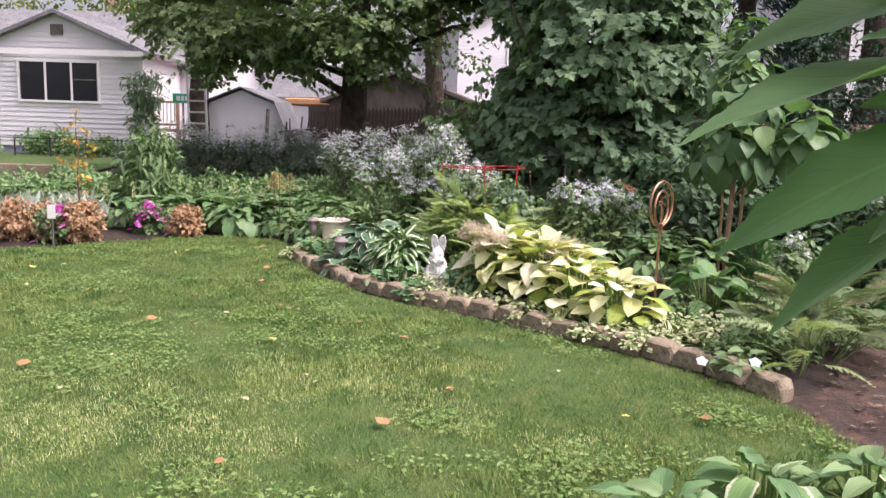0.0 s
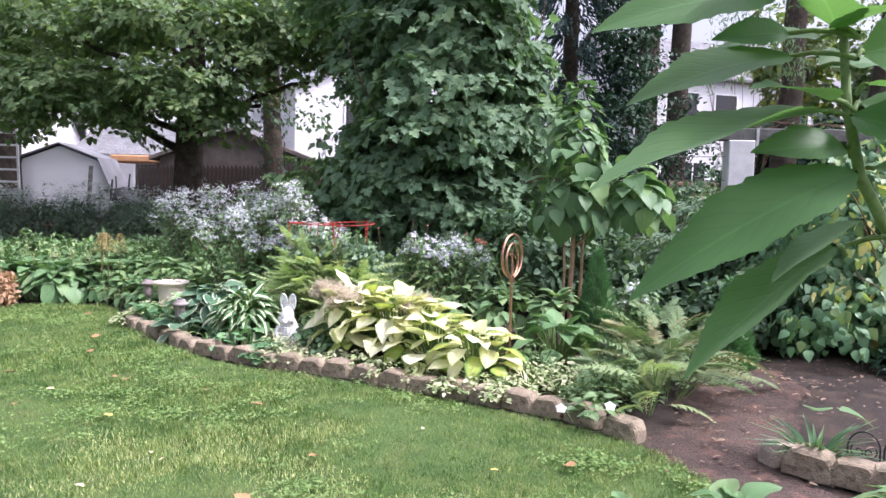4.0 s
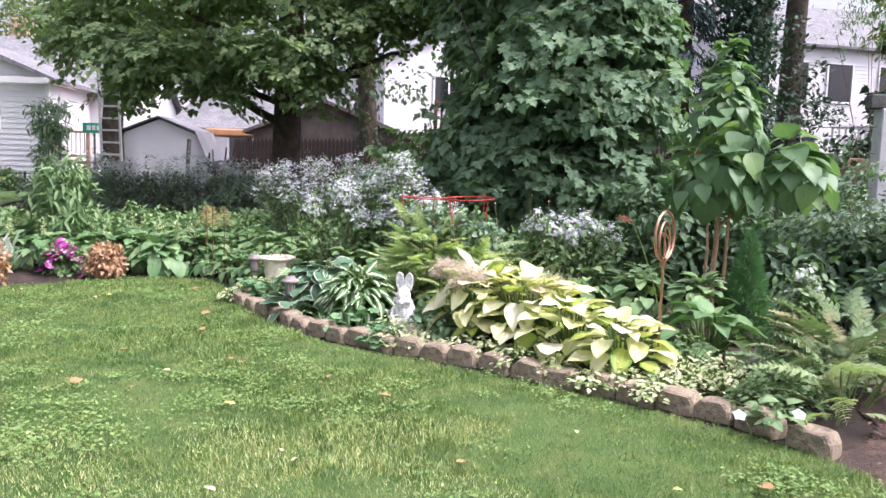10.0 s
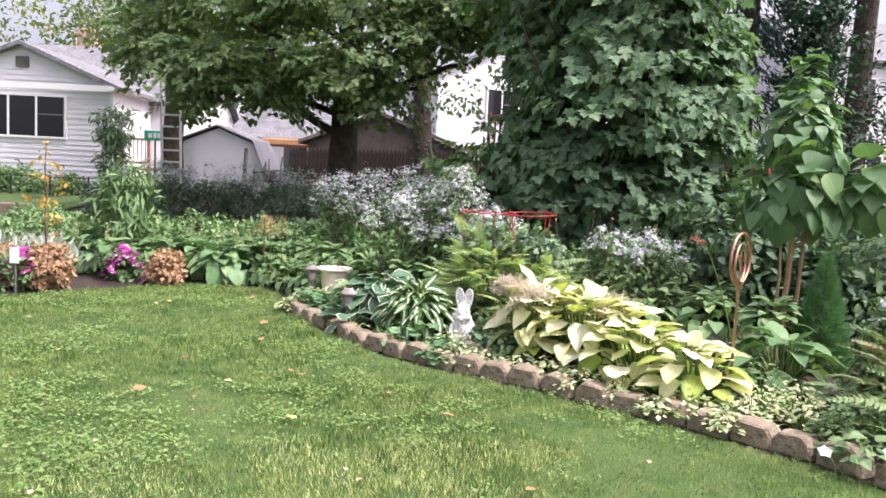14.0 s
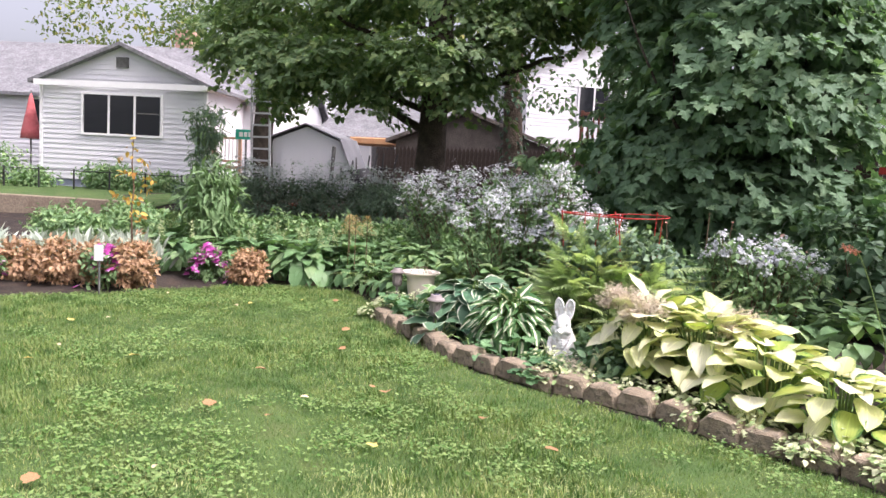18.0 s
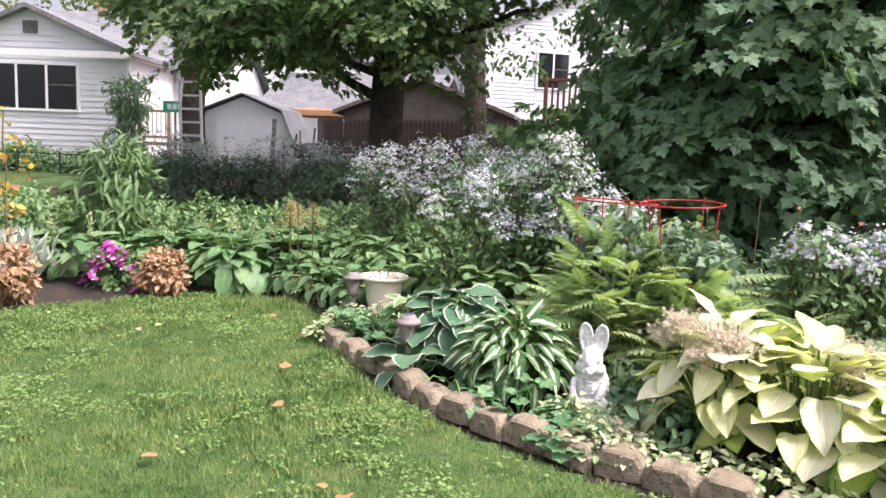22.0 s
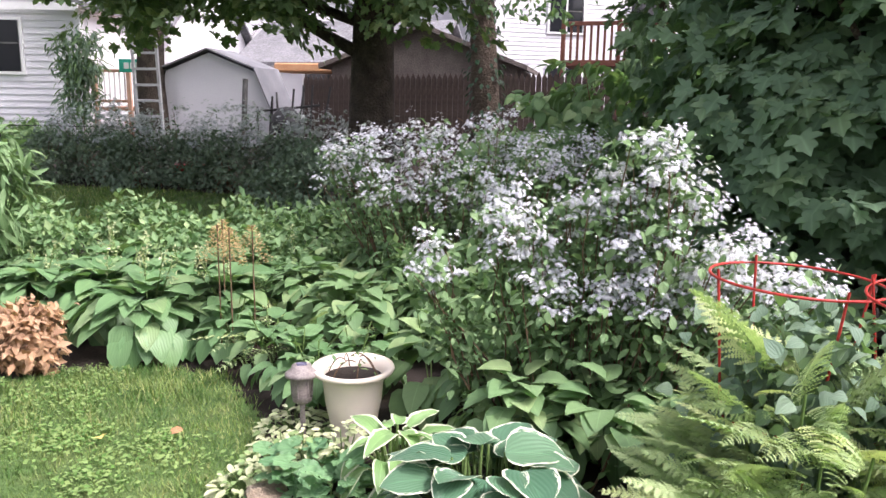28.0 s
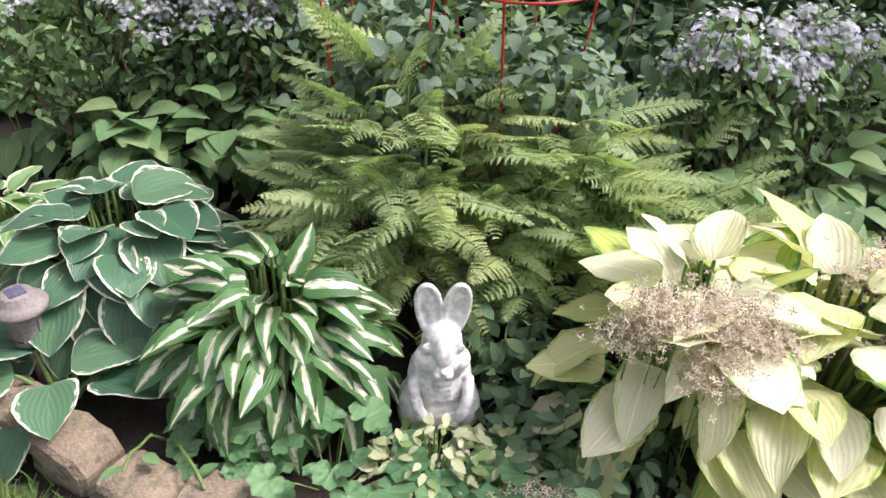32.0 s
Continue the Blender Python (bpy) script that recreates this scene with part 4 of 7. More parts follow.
# ---- solar lamps and the pot ----
def solar_lamp(x, y, z0, top, lean):
    L = thing("solar_lamp", "faded purple-brown solar path lamp with a round cap", "garden lamp", (x, y, z0), 30, "solar lamps in the bed")
    L.rotation_euler[0] = radians(lean)
    h = top - z0
    put("post", tubes([([(0, 0, 0), (0, 0, h - 0.2)], 0.014)], 10), M_LAMP, L)
    put("housing", lathe([(0.001, h - .21), (.03, h - .21), (.050, h - .195), (.054, h - .17)]), M_LAMP, L)
    put("lens", lathe([(.050, h - .17), (.055, h - .06)]), M_LENS, L, "dusty clear ribbed lens")
    ribs = [([(.052 * math.cos(a), .052 * math.sin(a), h - .17), (.057 * math.cos(a), .058 * math.sin(a), h - .06)], .004) for a in np.linspace(0, 2 * math.pi, 6, endpoint=False)]
    put("lens_cage", tubes(ribs, 5), M_LAMP, L)
    put("cap", lathe([(.058, h - .064), (.086, h - .062), (.088, h - .046), (.072, h - .034), (.056, h - .026), (.05, h - .004), (.042, h), (.001, h)]), M_LAMP, L)
    part("solar_cell", box_bm([(-.026, -.026, h, .026, .026, h + .004)]), M_CELL, L, "dark square solar cell")


solar_lamp(-0.405, 8.63, 0.03, 0.435, 3)
solar_lamp(-1.24, 9.76, 0.05, 0.50, -2)

pot = thing("flower_pot", "cream plastic urn-shaped flower pot with a wide rim", "flower pot", (-1.02, 9.92, 0.04))
pot.scale = (.94, .94, .98)
put("body", lathe([(.001, 0), (.12, 0), (.125, .02), (.11, .04), (.135, .12), (.16, .24), (.172, .36), (.195, .40)], 40), M_POT, pot)
put("rim", lathe([(.19, .395), (.225, .405), (.235, .42), (.23, .435), (.20, .43), (.175, .40), (.165, .36)], 40), M_POT, pot)
put("potting_soil", lathe([(.168, .372), (.09, .38), (.001, .385)], 24), M_SOIL, pot, "dark potting soil")
wires = [(bow((.15 * math.cos(a), .15 * math.sin(a), .38), (.05 * math.cos(a + 1.2), .05 * math.sin(a + 1.2), .40 + .07), .05, 7), .0035) for a in np.linspace(0, 5.2, 6)]
put("wire_support", tubes(wires, 5), M_TWIG, pot, "thin brown wire supports")
n = 26
a = rng.uniform(0, 6.28, n)
singly("seedling_leaf", OVAL_S, np.stack([.12 * np.cos(a), .12 * np.sin(a), rng.uniform(.4, .56, n)], -1), unit(n) + [0, 0, .4], np.tile([0, 0, 1.0], (n, 1)), rng.uniform(.02, .05, n), L_MID, pot)

# ---- armillary sphere on a stake ----
arm = thing("armillary", "bronzed metal armillary ring sculpture on a thin stake", "garden ornament", (3.06, 6.97, 0.08), 52)
CZ = 1.04


def ring_pts(r, tilt, spin, n=40):
    m = pose(0, 0, CZ, 0, tilt, spin)
    return [tuple(m @ Vector((r * math.cos(t), 0, r * math.sin(t)))) for t in np.linspace(0, 2 * math.pi, n + 1)]


put("stake", tubes([([(0, 0, -.1), (0, 0, CZ - .2)], .011)], 8), M_COPPER, arm)
put("collar", lathe([(.02, CZ - .22), (.026, CZ - .21), (.018, CZ - .18), (.024, CZ - .165)], 16), M_COPPER, arm)
put("outer_ring", tubes([(ring_pts(.182, 0, 8), .0115)], 8), M_COPPER, arm)
inner = [(x * 1.0, y, z - .032) for x, y, z in ring_pts(.138, 8, 14)]
put("inner_ring", tubes([(inner, .010)], 8), M_COPPER, arm)
curl = [(.05 * math.cos(t) * (1 - t / 12), .0, CZ - .02 + .075 * math.sin(t * .5) - .012 * t) for t in np.linspace(0, 8, 26)]
put("scrollwork", tubes([(curl, .005), ([(0, 0, CZ - .17), (0, 0, CZ + .06)], .006)], 6), M_COPPER, arm)
FSP = thing("flower_spike", "single faded pink flower spike on a thin arching stem", "flower", (2.98, 7.35, .1))
put("stem", tubes([(bow((.25, .15, -.05), (-.13, -.06, 1.10), .12, 8), [.005, .003])], 6), M_STEM, FSP)
k = 90
q = rng.uniform(0, 1, k)
leaves("bloom", scatter(OVAL_S, np.stack([-.13 - .10 * q, -.06 - .03 * q, 1.10 + .035 * q], -1) + rng.normal(0, .007, (k, 3)), unit(k) + [-.6, 0, .2], unit(k), .02), F_RED, FSP)


# ---- tomato cages ----
def cage(x, y, z0, top, r, spin, lean=0):
    C = thing("tomato_cage", "red enamelled wire tomato cage round a perennial", "plant support", (x, y, z0), spin, "red plant cages")
    C.rotation_euler[1] = radians(lean)
    h = top - z0
    for k, rr in ((h, r), (h - .5, r * .75)):
        p = [(rr * math.cos(t), rr * math.sin(t), k) for t in np.linspace(0, 2 * math.pi, 33)]
        put("hoop", tubes([(p, .0052)], 6), M_RED, C)
    for i in range(4):
        a = math.pi / 2 * i
        c, s = math.cos(a), math.sin(a)
        put("leg", tubes([([(r * c, r * s, h + .03), (r * .75 * c, r * .75 * s, h - .5), (r * .5 * c, r * .5 * s, -.1)], .0048)], 6), M_RED, C)


cage(0.90, 9.13, 0.12, 1.26, 0.29, 20, 2)
cage(1.41, 8.97, 0.12, 1.28, 0.27, 55, -3)


# ---- plants of the bed ----
def hosta(name, label, at, count, radius, height, size, kinds, mats, weights, stalk_mat, group, seed, flat=0.35, rise=32, fall=52):
    """A mound of stalked leaves, every leaf a part of its own."""
    r = np.random.default_rng(seed)
    H = thing("hosta", label, "hosta", at, 0, group)
    sets, lines = [], []
    meshes = []
    for mt in mats:
        for tpl in kinds:
            me = make_mesh("leaf", *tpl)
            me.materials.append(mt)
            meshes.append(me)
    nk = len(kinds)
    for i in range(count):
        q = (i + 0.5) / count
        el = math.radians(78 - 88 * q ** 0.75 + r.uniform(-9, 9))
        az = i * 2.39996 + r.uniform(-.25, .25)
        reach = radius * (0.12 + 0.88 * q ** 0.6) * r.uniform(.85, 1.1)
        c, s = math.cos(az), math.sin(az)
        root = np.array([0.16 * radius * c, 0.16 * radius * s, 0.0])
        z = height * (1.0 - 0.78 * q ** 1.5) * r.uniform(.88, 1.1)
        base = np.array([reach * .62 * c, reach * .62 * s, max(.05, z)])
        lines.append((bow(root, base, .10 * height, 5), [.011, .006]))
        L = size * r.uniform(.72, 1.15)
        pitch = math.radians(rise - fall * q + r.uniform(-24, 24))
        az2 = az + r.uniform(-.55, .55)
        d = Vector((math.cos(az2) * math.cos(pitch), math.sin(az2) * math.cos(pitch), math.sin(pitch)))
        y = d
        x = y.cross(Vector((r.uniform(-flat, flat), r.uniform(-flat, flat), 1))).normalized()
        zv = x.cross(y)
        m = Matrix((x, y, zv)).transposed().to_4x4()
        m.translation = Vector(base)
        mi = r.choice(len(mats), p=weights)
        put("leaf", meshes[mi * nk + r.integers(nk)], None, H, "", m @ Matrix.Scale(L, 4))
    each_tube("stalk", lines, 5, stalk_mat, H)
    return H


def plant(name, label, category, at, group="", kind=""):
    return thing(name, label, category, at, 0, group, kind)


def bush(name, label, category, at, blobs, clumps, per, spread, size, tpl, mat, stems=10, stem_mat=None, group="", **kw):
    B = plant(name, label, category, at, group)
    leaves("foliage", clump_cloud(blobs, clumps, per, spread, size, tpl, **kw), mat, B)
    if stems:
        ln = []
        for i in range(stems):
            c, r, w = blobs[i % len(blobs)]
            d = unit(1)[0] * np.array(r) * .7
            tip = np.array(c) + d
            ln.append((bow((rng.normal(0, .05), rng.normal(0, .05), -.03), tip, .03, 6, .01), [.008, .003]))
        each_tube("stem", ln, 5, stem_mat or M_STEM, B)
    return B


def heads_up(P, size, tpl):
    k = len(P)
    n = np.tile([0.0, -.45, .8], (k, 1)) + unit(k) * .45
    return scatter(tpl, P, np.cross(n, unit(k)), n, size * rng.uniform(.7, 1.2, k))


for x, y in [(1.22, 8.05), (1.3, 7.75), (1.15, 8.3), (1.45, 8.25)]:
    bush("shade_foliage", "dark low foliage between rabbit and hostas", "perennial", (x, y, .05), [((0, 0, .14), (.2, .2, .16), 1)], 34, 7, .05, .08, OVAL, L_MAPLE, 4, M_STEM, "low shade plants")
# the large yellow hostas
hosta("hosta", "large hosta with cream-yellow leaves edged in green", (2.05, 7.80, 0.10), 92, 0.78, 0.50, 0.27, HOSTA, [L_YH, L_YHP, L_YHG], [.36, .50, .14], M_STEM, "yellow hostas", 3)
hosta("hosta", "yellow and green hosta full of sun-bleached leaves", (1.60, 7.86, 0.10), 52, 0.52, 0.56, 0.26, HOSTA, [L_YH, L_YHP, L_YHG], [.36, .50, .14], M_STEM, "yellow hostas", 4)
hosta("hosta", "smaller yellow-leaved hosta beside the edging stones", (2.80, 6.98, 0.09), 52, 0.50, 0.36, 0.23, HOSTA, [L_YH, L_YHP, L_YHG], [.40, .42, .18], M_STEM, "yellow hostas", 5)
hosta("hosta", "yellow hosta with drooping pale outer leaves", (2.42, 7.35, 0.09), 50, 0.55, 0.40, 0.25, HOSTA, [L_YH, L_YHP, L_YHG], [.42, .42, .16], M_STEM, "yellow hostas", 6)
# blue-green hosta with cream margins, and the narrow white-centred one
hosta("hosta", "blue-green hosta with cream-white leaf margins", (-0.10, 8.98, 0.08), 105, 0.64, 0.44, 0.215, HOSTA_R, [L_BH], [1.0], M_STEM, "white-edged hostas", 8, .3, 12, 50)
hosta("hosta", "white-centred variegated hosta with narrow drooping leaves", (0.40, 8.40, 0.08), 185, 0.56, 0.42, 0.175, HOSTA_N, [L_VH], [1.0], M_STEM, "white-centred hostas", 9, .75, 34, 70)
hosta("hosta", "low blue-green hosta leaves round a lamp", (-0.32, 8.52, 0.06), 9, 0.30, 0.16, 0.26, HOSTA_R, [L_BH], [1.0], M_STEM, "white-edged hostas", 10)
# green hostas behind the armillary and in the front bed
hosta("hosta", "small pale variegated hosta beside the pot", (-0.62, 9.42, 0.08), 26, 0.28, 0.30, 0.17, HOSTA_N, [L_PALEH], [1.0], M_STEM, "white-edged hostas", 31)
hosta("hosta", "broad plain green hosta behind the ornament", (3.55, 7.55, 0.12), 34, 0.50, 0.36, 0.26, HOSTA, [L_GH], [1.0], M_STEM, "green hostas", 11)
for i, (x, y, c) in enumerate([(3.05, 3.42, 30), (3.45, 3.80, 34), (3.92, 4.0, 34), (4.36, 3.85, 32), (3.55, 3.2, 30), (4.05, 3.4, 30), (4.78, 4.05, 28)]):
    hosta("hosta", "green hosta at the edge of the earth path", (x, y, 0.02), c, 0.36, 0.25, 0.19, HOSTA_N + HOSTA[:1], [L_GH, L_PALEH], [.88, .12], M_STEM, "front hostas", 12 + i, .3, 25, 60)


def hosta_patch(label, at, spots, per, size, height, mat, group, single=220):
    """A run of hostas grown into one another."""
    B = plant("hosta_patch", label, "hostas", at, group)
    P, D, U = [], [], []
    for x, y, r in spots:
        k = per
        q = rng.uniform(0, 1, k)
        a = rng.uniform(0, 6.283, k)
        P.append(np.stack([x + r * q ** .6 * .7 * np.cos(a), y + r * q ** .6 * .7 * np.sin(a), height * (1 - .75 * q ** 1.5) + rng.normal(0, .03, k) + .04], -1))
        el = np.radians(40 - 85 * q + rng.uniform(-15, 15, k))
        D.append(np.stack([np.cos(a) * np.cos(el), np.sin(a) * np.cos(el), np.sin(el)], -1))
        U.append(np.tile([0, 0, 1.0], (k, 1)) + unit(k) * .2)
    P, D, U = map(np.concatenate, (P, D, U))
    S = size * rng.uniform(.7, 1.2, len(P))
    order = rng.permutation(len(P))
    a, b = order[:single], order[single:]
    singly("leaf", HOSTA_LOW, P[a], D[a], U[a], S[a], mat, B)
    if len(b):
        leaves("foliage", scatter(HOSTA_LOW, P[b], D[b], U[b], S[b]), mat, B)
    sp = []
    for x, y, r in spots if height < .45 else ():
        for i in range(3):
            t = np.array([x, y, 0]) + [rng.normal(0, .12), rng.normal(0, .12), height * rng.uniform(1.3, 1.75)]
            sp.append((bow((x, y, 0.02), t, .02, 5), .004))
    each_tube("flower_stalk", sp, 5, M_STEM, B)
    if sp and mat is L_GH and height > .3:
        # pale seed spikes round the tops of the stalks
        P = np.concatenate([np.array(l[-1]) + np.stack([rng.normal(0, .012, 40), rng.normal(0, .012, 40), rng.uniform(-.18, .04, 40)], -1) for l, r in sp])
        leaves("seed_spike", scatter(OVAL_S, P, unit(len(P)) + [0, 0, .6], unit(len(P)), .028), L_PALE, B)
    return B


hosta_patch("patch of plain green hostas with seed stalks", (-3.05, 11.0, 0.05), [(0, 0, .55), (-.55, .25, .5), (.45, .35, .5), (-.2, .75, .5), (-.9, .9, .5), (.3, .95, .5)], 85, .24, .40, L_GH, "hostas at the back")
hosta_patch("patch of green hostas along the back border", (-4.6, 10.6, 0.05), [(0, 0, .5), (-.5, .1, .45), (.45, .55, .5), (-.1, .8, .5), (-.8, .7, .5), (.75, 1.1, .5)], 70, .22, .38, L_GH, "hostas at the back")
hosta_patch("patch of mixed broad green leaves in the border", (-1.5, 11.2, 0.08), [(0, 0, .6), (.6, .1, .5), (-.5, .4, .5), (.2, .7, .6), (.9, .7, .5), (-.3, 1.3, .5), (.6, 1.4, .5)], 85, .17, .46, L_MID, "leafy border plants")
hosta_patch("deep green leafy perennials between pot and asters", (-.25, 10.15, .08), [(0, 0, .5), (.5, -.1, .5), (-.45, .2, .4), (.25, .4, .5), (.75, .4, .45)], 80, .17, .42, L_MID, "leafy border plants")
hosta_patch("leafy green perennials behind the yellow hostas", (2.1, 8.75, .1), [(0, 0, .5), (.5, -.15, .5), (1.0, -.35, .5), (-.45, .1, .4), (.4, .45, .5), (1.1, .25, .5), (1.5, -.5, .4)], 80, .15, .50, L_MID, "leafy border plants")
bush("caged_perennial", "grey-green leafy perennial grown through a red cage", "perennial", (.92, 9.15, .1), [((0, 0, .62), (.30, .28, .42), 1), ((.1, -.15, .85), (.26, .22, .22), .5)], 230, 6, .06, .065, BROAD_M, L_BLUE, 12, M_STEM, "leafy border plants", hang=.9)
bush("caged_perennial", "grey-green leafy perennial grown through a red cage", "perennial", (1.45, 9.0, .1), [((0, 0, .60), (.30, .28, .42), 1), ((.0, -.15, .82), (.28, .2, .22), .5), ((.45, -.1, .5), (.25, .2, .3), .5)], 250, 6, .06, .065, BROAD_M, L_BLUE, 12, M_STEM, "leafy border plants", hang=.9)

hosta_patch("broad green leaves filling the corner by the pot", (-1.6, 10.45, .05), [(.25, -.25, .3), (.0, .05, .34), (-.35, .35, .34), (.3, .2, .4), (-.75, .55, .34), (.05, .5, .4)], 46, .15, .26, L_GH, "leafy border plants")
hosta_patch("deep green broad leaves before the asters", (.30, 9.62, .08), [(0, 0, .42), (.4, .05, .4), (-.4, .1, .4), (.2, .3, .4)], 60, .16, .46, L_MID, "leafy border plants")

# ---- ferns ----
def fern(label, at, count, length, spread, mat, tpl, group, tall=0.0, steep=72):
    B = plant("fern", label, "fern", at, group)
    k = count
    q = np.sqrt(rng.uniform(0, 1, k))
    a = rng.uniform(0, 6.283, k)
    root = np.stack([spread * q * np.cos(a), spread * q * np.sin(a), (.25 + tall) * rng.uniform(.1, 1, k) ** .7 * (1 - .55 * q * q)], -1)
    a2 = a + rng.normal(0, .5, k)
    el = np.radians(rng.uniform(18, steep, k) - 20 * q)
    D = np.stack([np.cos(a2) * np.cos(el), np.sin(a2) * np.cos(el), np.sin(el)], -1)
    U = np.tile([0, 0, 1.0], (k, 1)) + unit(k) * .45
    L = length * rng.uniform(.6, 1.2, k)
    h = k // 2
    leaves("fronds", [scatter(tpl, root[:h], D[:h], U[:h], L[:h]), scatter(FROND_B if tpl is FROND else tpl, root[h:], D[h:], U[h:], L[h:])], mat, B)
    ln = [(bow((root[i, 0] * .6, root[i, 1] * .6, -.02), root[i] + D[i] * .1, .01, 4), .005) for i in range(0, k, 3)]
    each_tube("stalk", ln[::2], 5, M_STEM, B)


fern("large light green lady fern behind the rabbit statue", (1.02, 8.90, .1), 390, .34, .44, L_FERN, FROND, "light green ferns", .66, 50)
fern("light green fern beside the red cages", (1.52, 8.74, .1), 250, .34, .40, L_FERN, FROND, "light green ferns", .52, 50)
fern("tall pale fern rising to the red hoops", (0.90, 8.88, .1), 60, .38, .22, L_FERN, FROND, "light green ferns", .72, 80)
fern("tall pale fern rising to the red hoops", (1.35, 8.82, .1), 45, .36, .26, L_FERN, FROND, "light green ferns", .62, 78)
fern("light green fern spreading behind the yellow hosta", (1.9, 8.55, .1), 60, .42, .3, L_FERN, FROND, "light green ferns", .45)
fern("arching fern with brown-green fronds by the path", (4.25, 6.6, .08), 75, .42, .34, L_FERND, FROND_WIDE, "path-side ferns", .34, 70)
fern("arching fern fronds hanging over the bare path", (4.62, 6.9, .08), 22, .55, .18, L_FERND, FROND_WIDE, "path-side ferns", .2, 62)
fern("low dark fern at the end of the stones", (4.05, 6.2, .04), 20, .40, .2, L_FERN, FROND_WIDE, "path-side ferns", .15, 60)
fern("small fern beneath the white phlox", (-1.95, 11.25, .06), 40, .5, .3, L_FERN, FROND_LOW, "light green ferns")


# ---- asters ----
def aster(label, at, tops, height, per, spread, petals, leafmat, group, fsize=.020, lean=.25, loose=.38):
    """Stems that end in domed sprays of small flowers massed close together."""
    B = plant("aster", label, "asters", at, group)
    ln, P, N, fol = [], [], [], []
    for (x, y, z, r) in tops:
        k = int(per * (r / .2) ** 2)
        m = max(6, int(48 * (r / .2) ** 2))
        c = np.array([x, y, z]) + np.clip(rng.normal(0, .6, (m, 3)), -1.15, 1.15) * np.array([r, r * .8, r * .95])
        e = unit(k)
        e[:, 2] = np.abs(e[:, 2])
        pick = rng.integers(0, m, k)
        far = rng.uniform(0, 1, (k, 1)) < loose
        P.append(c[pick] + e * np.array([.042, .042, .046]) * (r / .15) ** .5 * np.where(far, rng.uniform(1, 2.6, (k, 1)), rng.uniform(.3, 1, (k, 1))))
        N.append(e + np.array([0, -.25, .5]))
        for i in range(11):
            t = c[i % m] - [0, 0, .02]
            b = np.array([x * .5 + rng.normal(0, .12), y * .5 + rng.normal(0, .12), -.03])
            l = bow(b, t, .04, 7, .015)
            ln.append((l, [.006, .0025]))
            q = np.repeat(l[1:], 9, 0)
            fol.append(q + rng.normal(0, .05, q.shape))
    P, N = np.concatenate(P), np.concatenate(N) + unit(sum(map(len, P))) * .35
    fol = np.concatenate(fol)
    k = len(fol)
    leaves("foliage", scatter(OVAL, fol, unit(k) - [0, .2, .3], np.tile([0, -.2, 1.0], (k, 1)) + unit(k) * .4, rng.uniform(.035, .08, k)), leafmat, B)
    each_tube("stem", ln, 5, M_TWIG, B)
    leaves("flower_mass", scatter(FLOWER6, P, np.cross(N, unit(len(P))), N, fsize * rng.uniform(.7, 1.2, len(P))), petals, B)
    return B


aster("tall mass of white-lilac asters in full bloom", (0.15, 10.15, .1), [(.32, -.25, 1.50, .13), (.15, -.25, 1.34, .13), (.45, -.25, 1.33, .14), (-.37, -.2, 1.22, .13), (-.31, -.25, 1.05, .15), (-.68, -.3, .96, .13), (.24, -.3, 1.07, .15), (.72, -.3, 1.0, .17), (.48, -.35, .92, .16), (.18, -.35, .88, .14), (.92, -.38, .97, .13), (-.05, -.1, 1.2, .12), (-.12, -.35, .90, .12)], 1.4, 1500, .2, F_WHITE, L_AST, "white asters", .0128)
aster("wide drift of white-lilac asters in bloom", (-0.9, 12.0, .15), [(-.3, 0, 1.34, .2), (.2, .1, 1.38, .2), (-.8, .2, 1.28, .2), (-.2, -.1, 1.08, .2), (.55, -.1, 1.2, .2), (.25, -.25, 1.0, .18), (-1.2, .4, 1.15, .2), (.85, .2, 1.3, .18), (-.6, -.1, 1.0, .18)], 1.2, 800, .2, F_WHITE, L_AST, "white asters", .015)
aster("pale blue-lilac aster clump in bloom", (2.36, 8.75, .1), [(-.14, 0, .95, .11), (.10, 0, .90, .12), (.26, .02, .93, .11), (-.3, .03, .92, .09), (.02, -.05, .82, .11), (.42, -.02, .86, .09)], 1.0, 2600, .2, F_LILAC, L_AST, "white asters", .0125, loose=.25)
# hedge and shrubs below the shade tree, the shade put into their leaf colour
aster("aster hedge with faint pale buds, shade in its leaf colour", (-6.6, 16.4, .42), [(-1.8, 0, .8, .3), (-1.0, .1, .95, .32), (-.2, 0, .85, .32), (.6, .1, .85, .34), (1.4, .0, .9, .32), (2.2, .1, .85, .34), (3.0, 0, .85, .3), (3.7, -.5, .8, .3)], 1.0, 240, .2, F_DUSK, L_DKAST, "dusky asters", .032, loose=.8)
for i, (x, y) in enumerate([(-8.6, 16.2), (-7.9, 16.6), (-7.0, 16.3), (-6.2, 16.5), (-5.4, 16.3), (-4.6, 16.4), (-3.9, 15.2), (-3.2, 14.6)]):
    bush("dark_shrub", "twiggy green shrub along the grass strip, shade in its leaf colour", "shrub", (x, y, .35), [((0, 0, .42 + .06 * math.sin(i * 2.7)), (.56, .45, .40 + .10 * math.sin(i * 1.9)), 1), ((.25 * math.cos(i), 0, .75), (.28, .25, .22), .35)], 190, 12, .08, .08, OVAL_S, L_DKAST, 8, M_TWIG, "dark shrubs")
aster("white phlox heads above dark leaves", (4.11, 7.16, .1), [(0, 0, .72, .07), (.1, .05, .62, .06), (-.07, 0, .60, .05)], .8, 900, .1, F_WHITE, L_AST, "white phlox", .018)


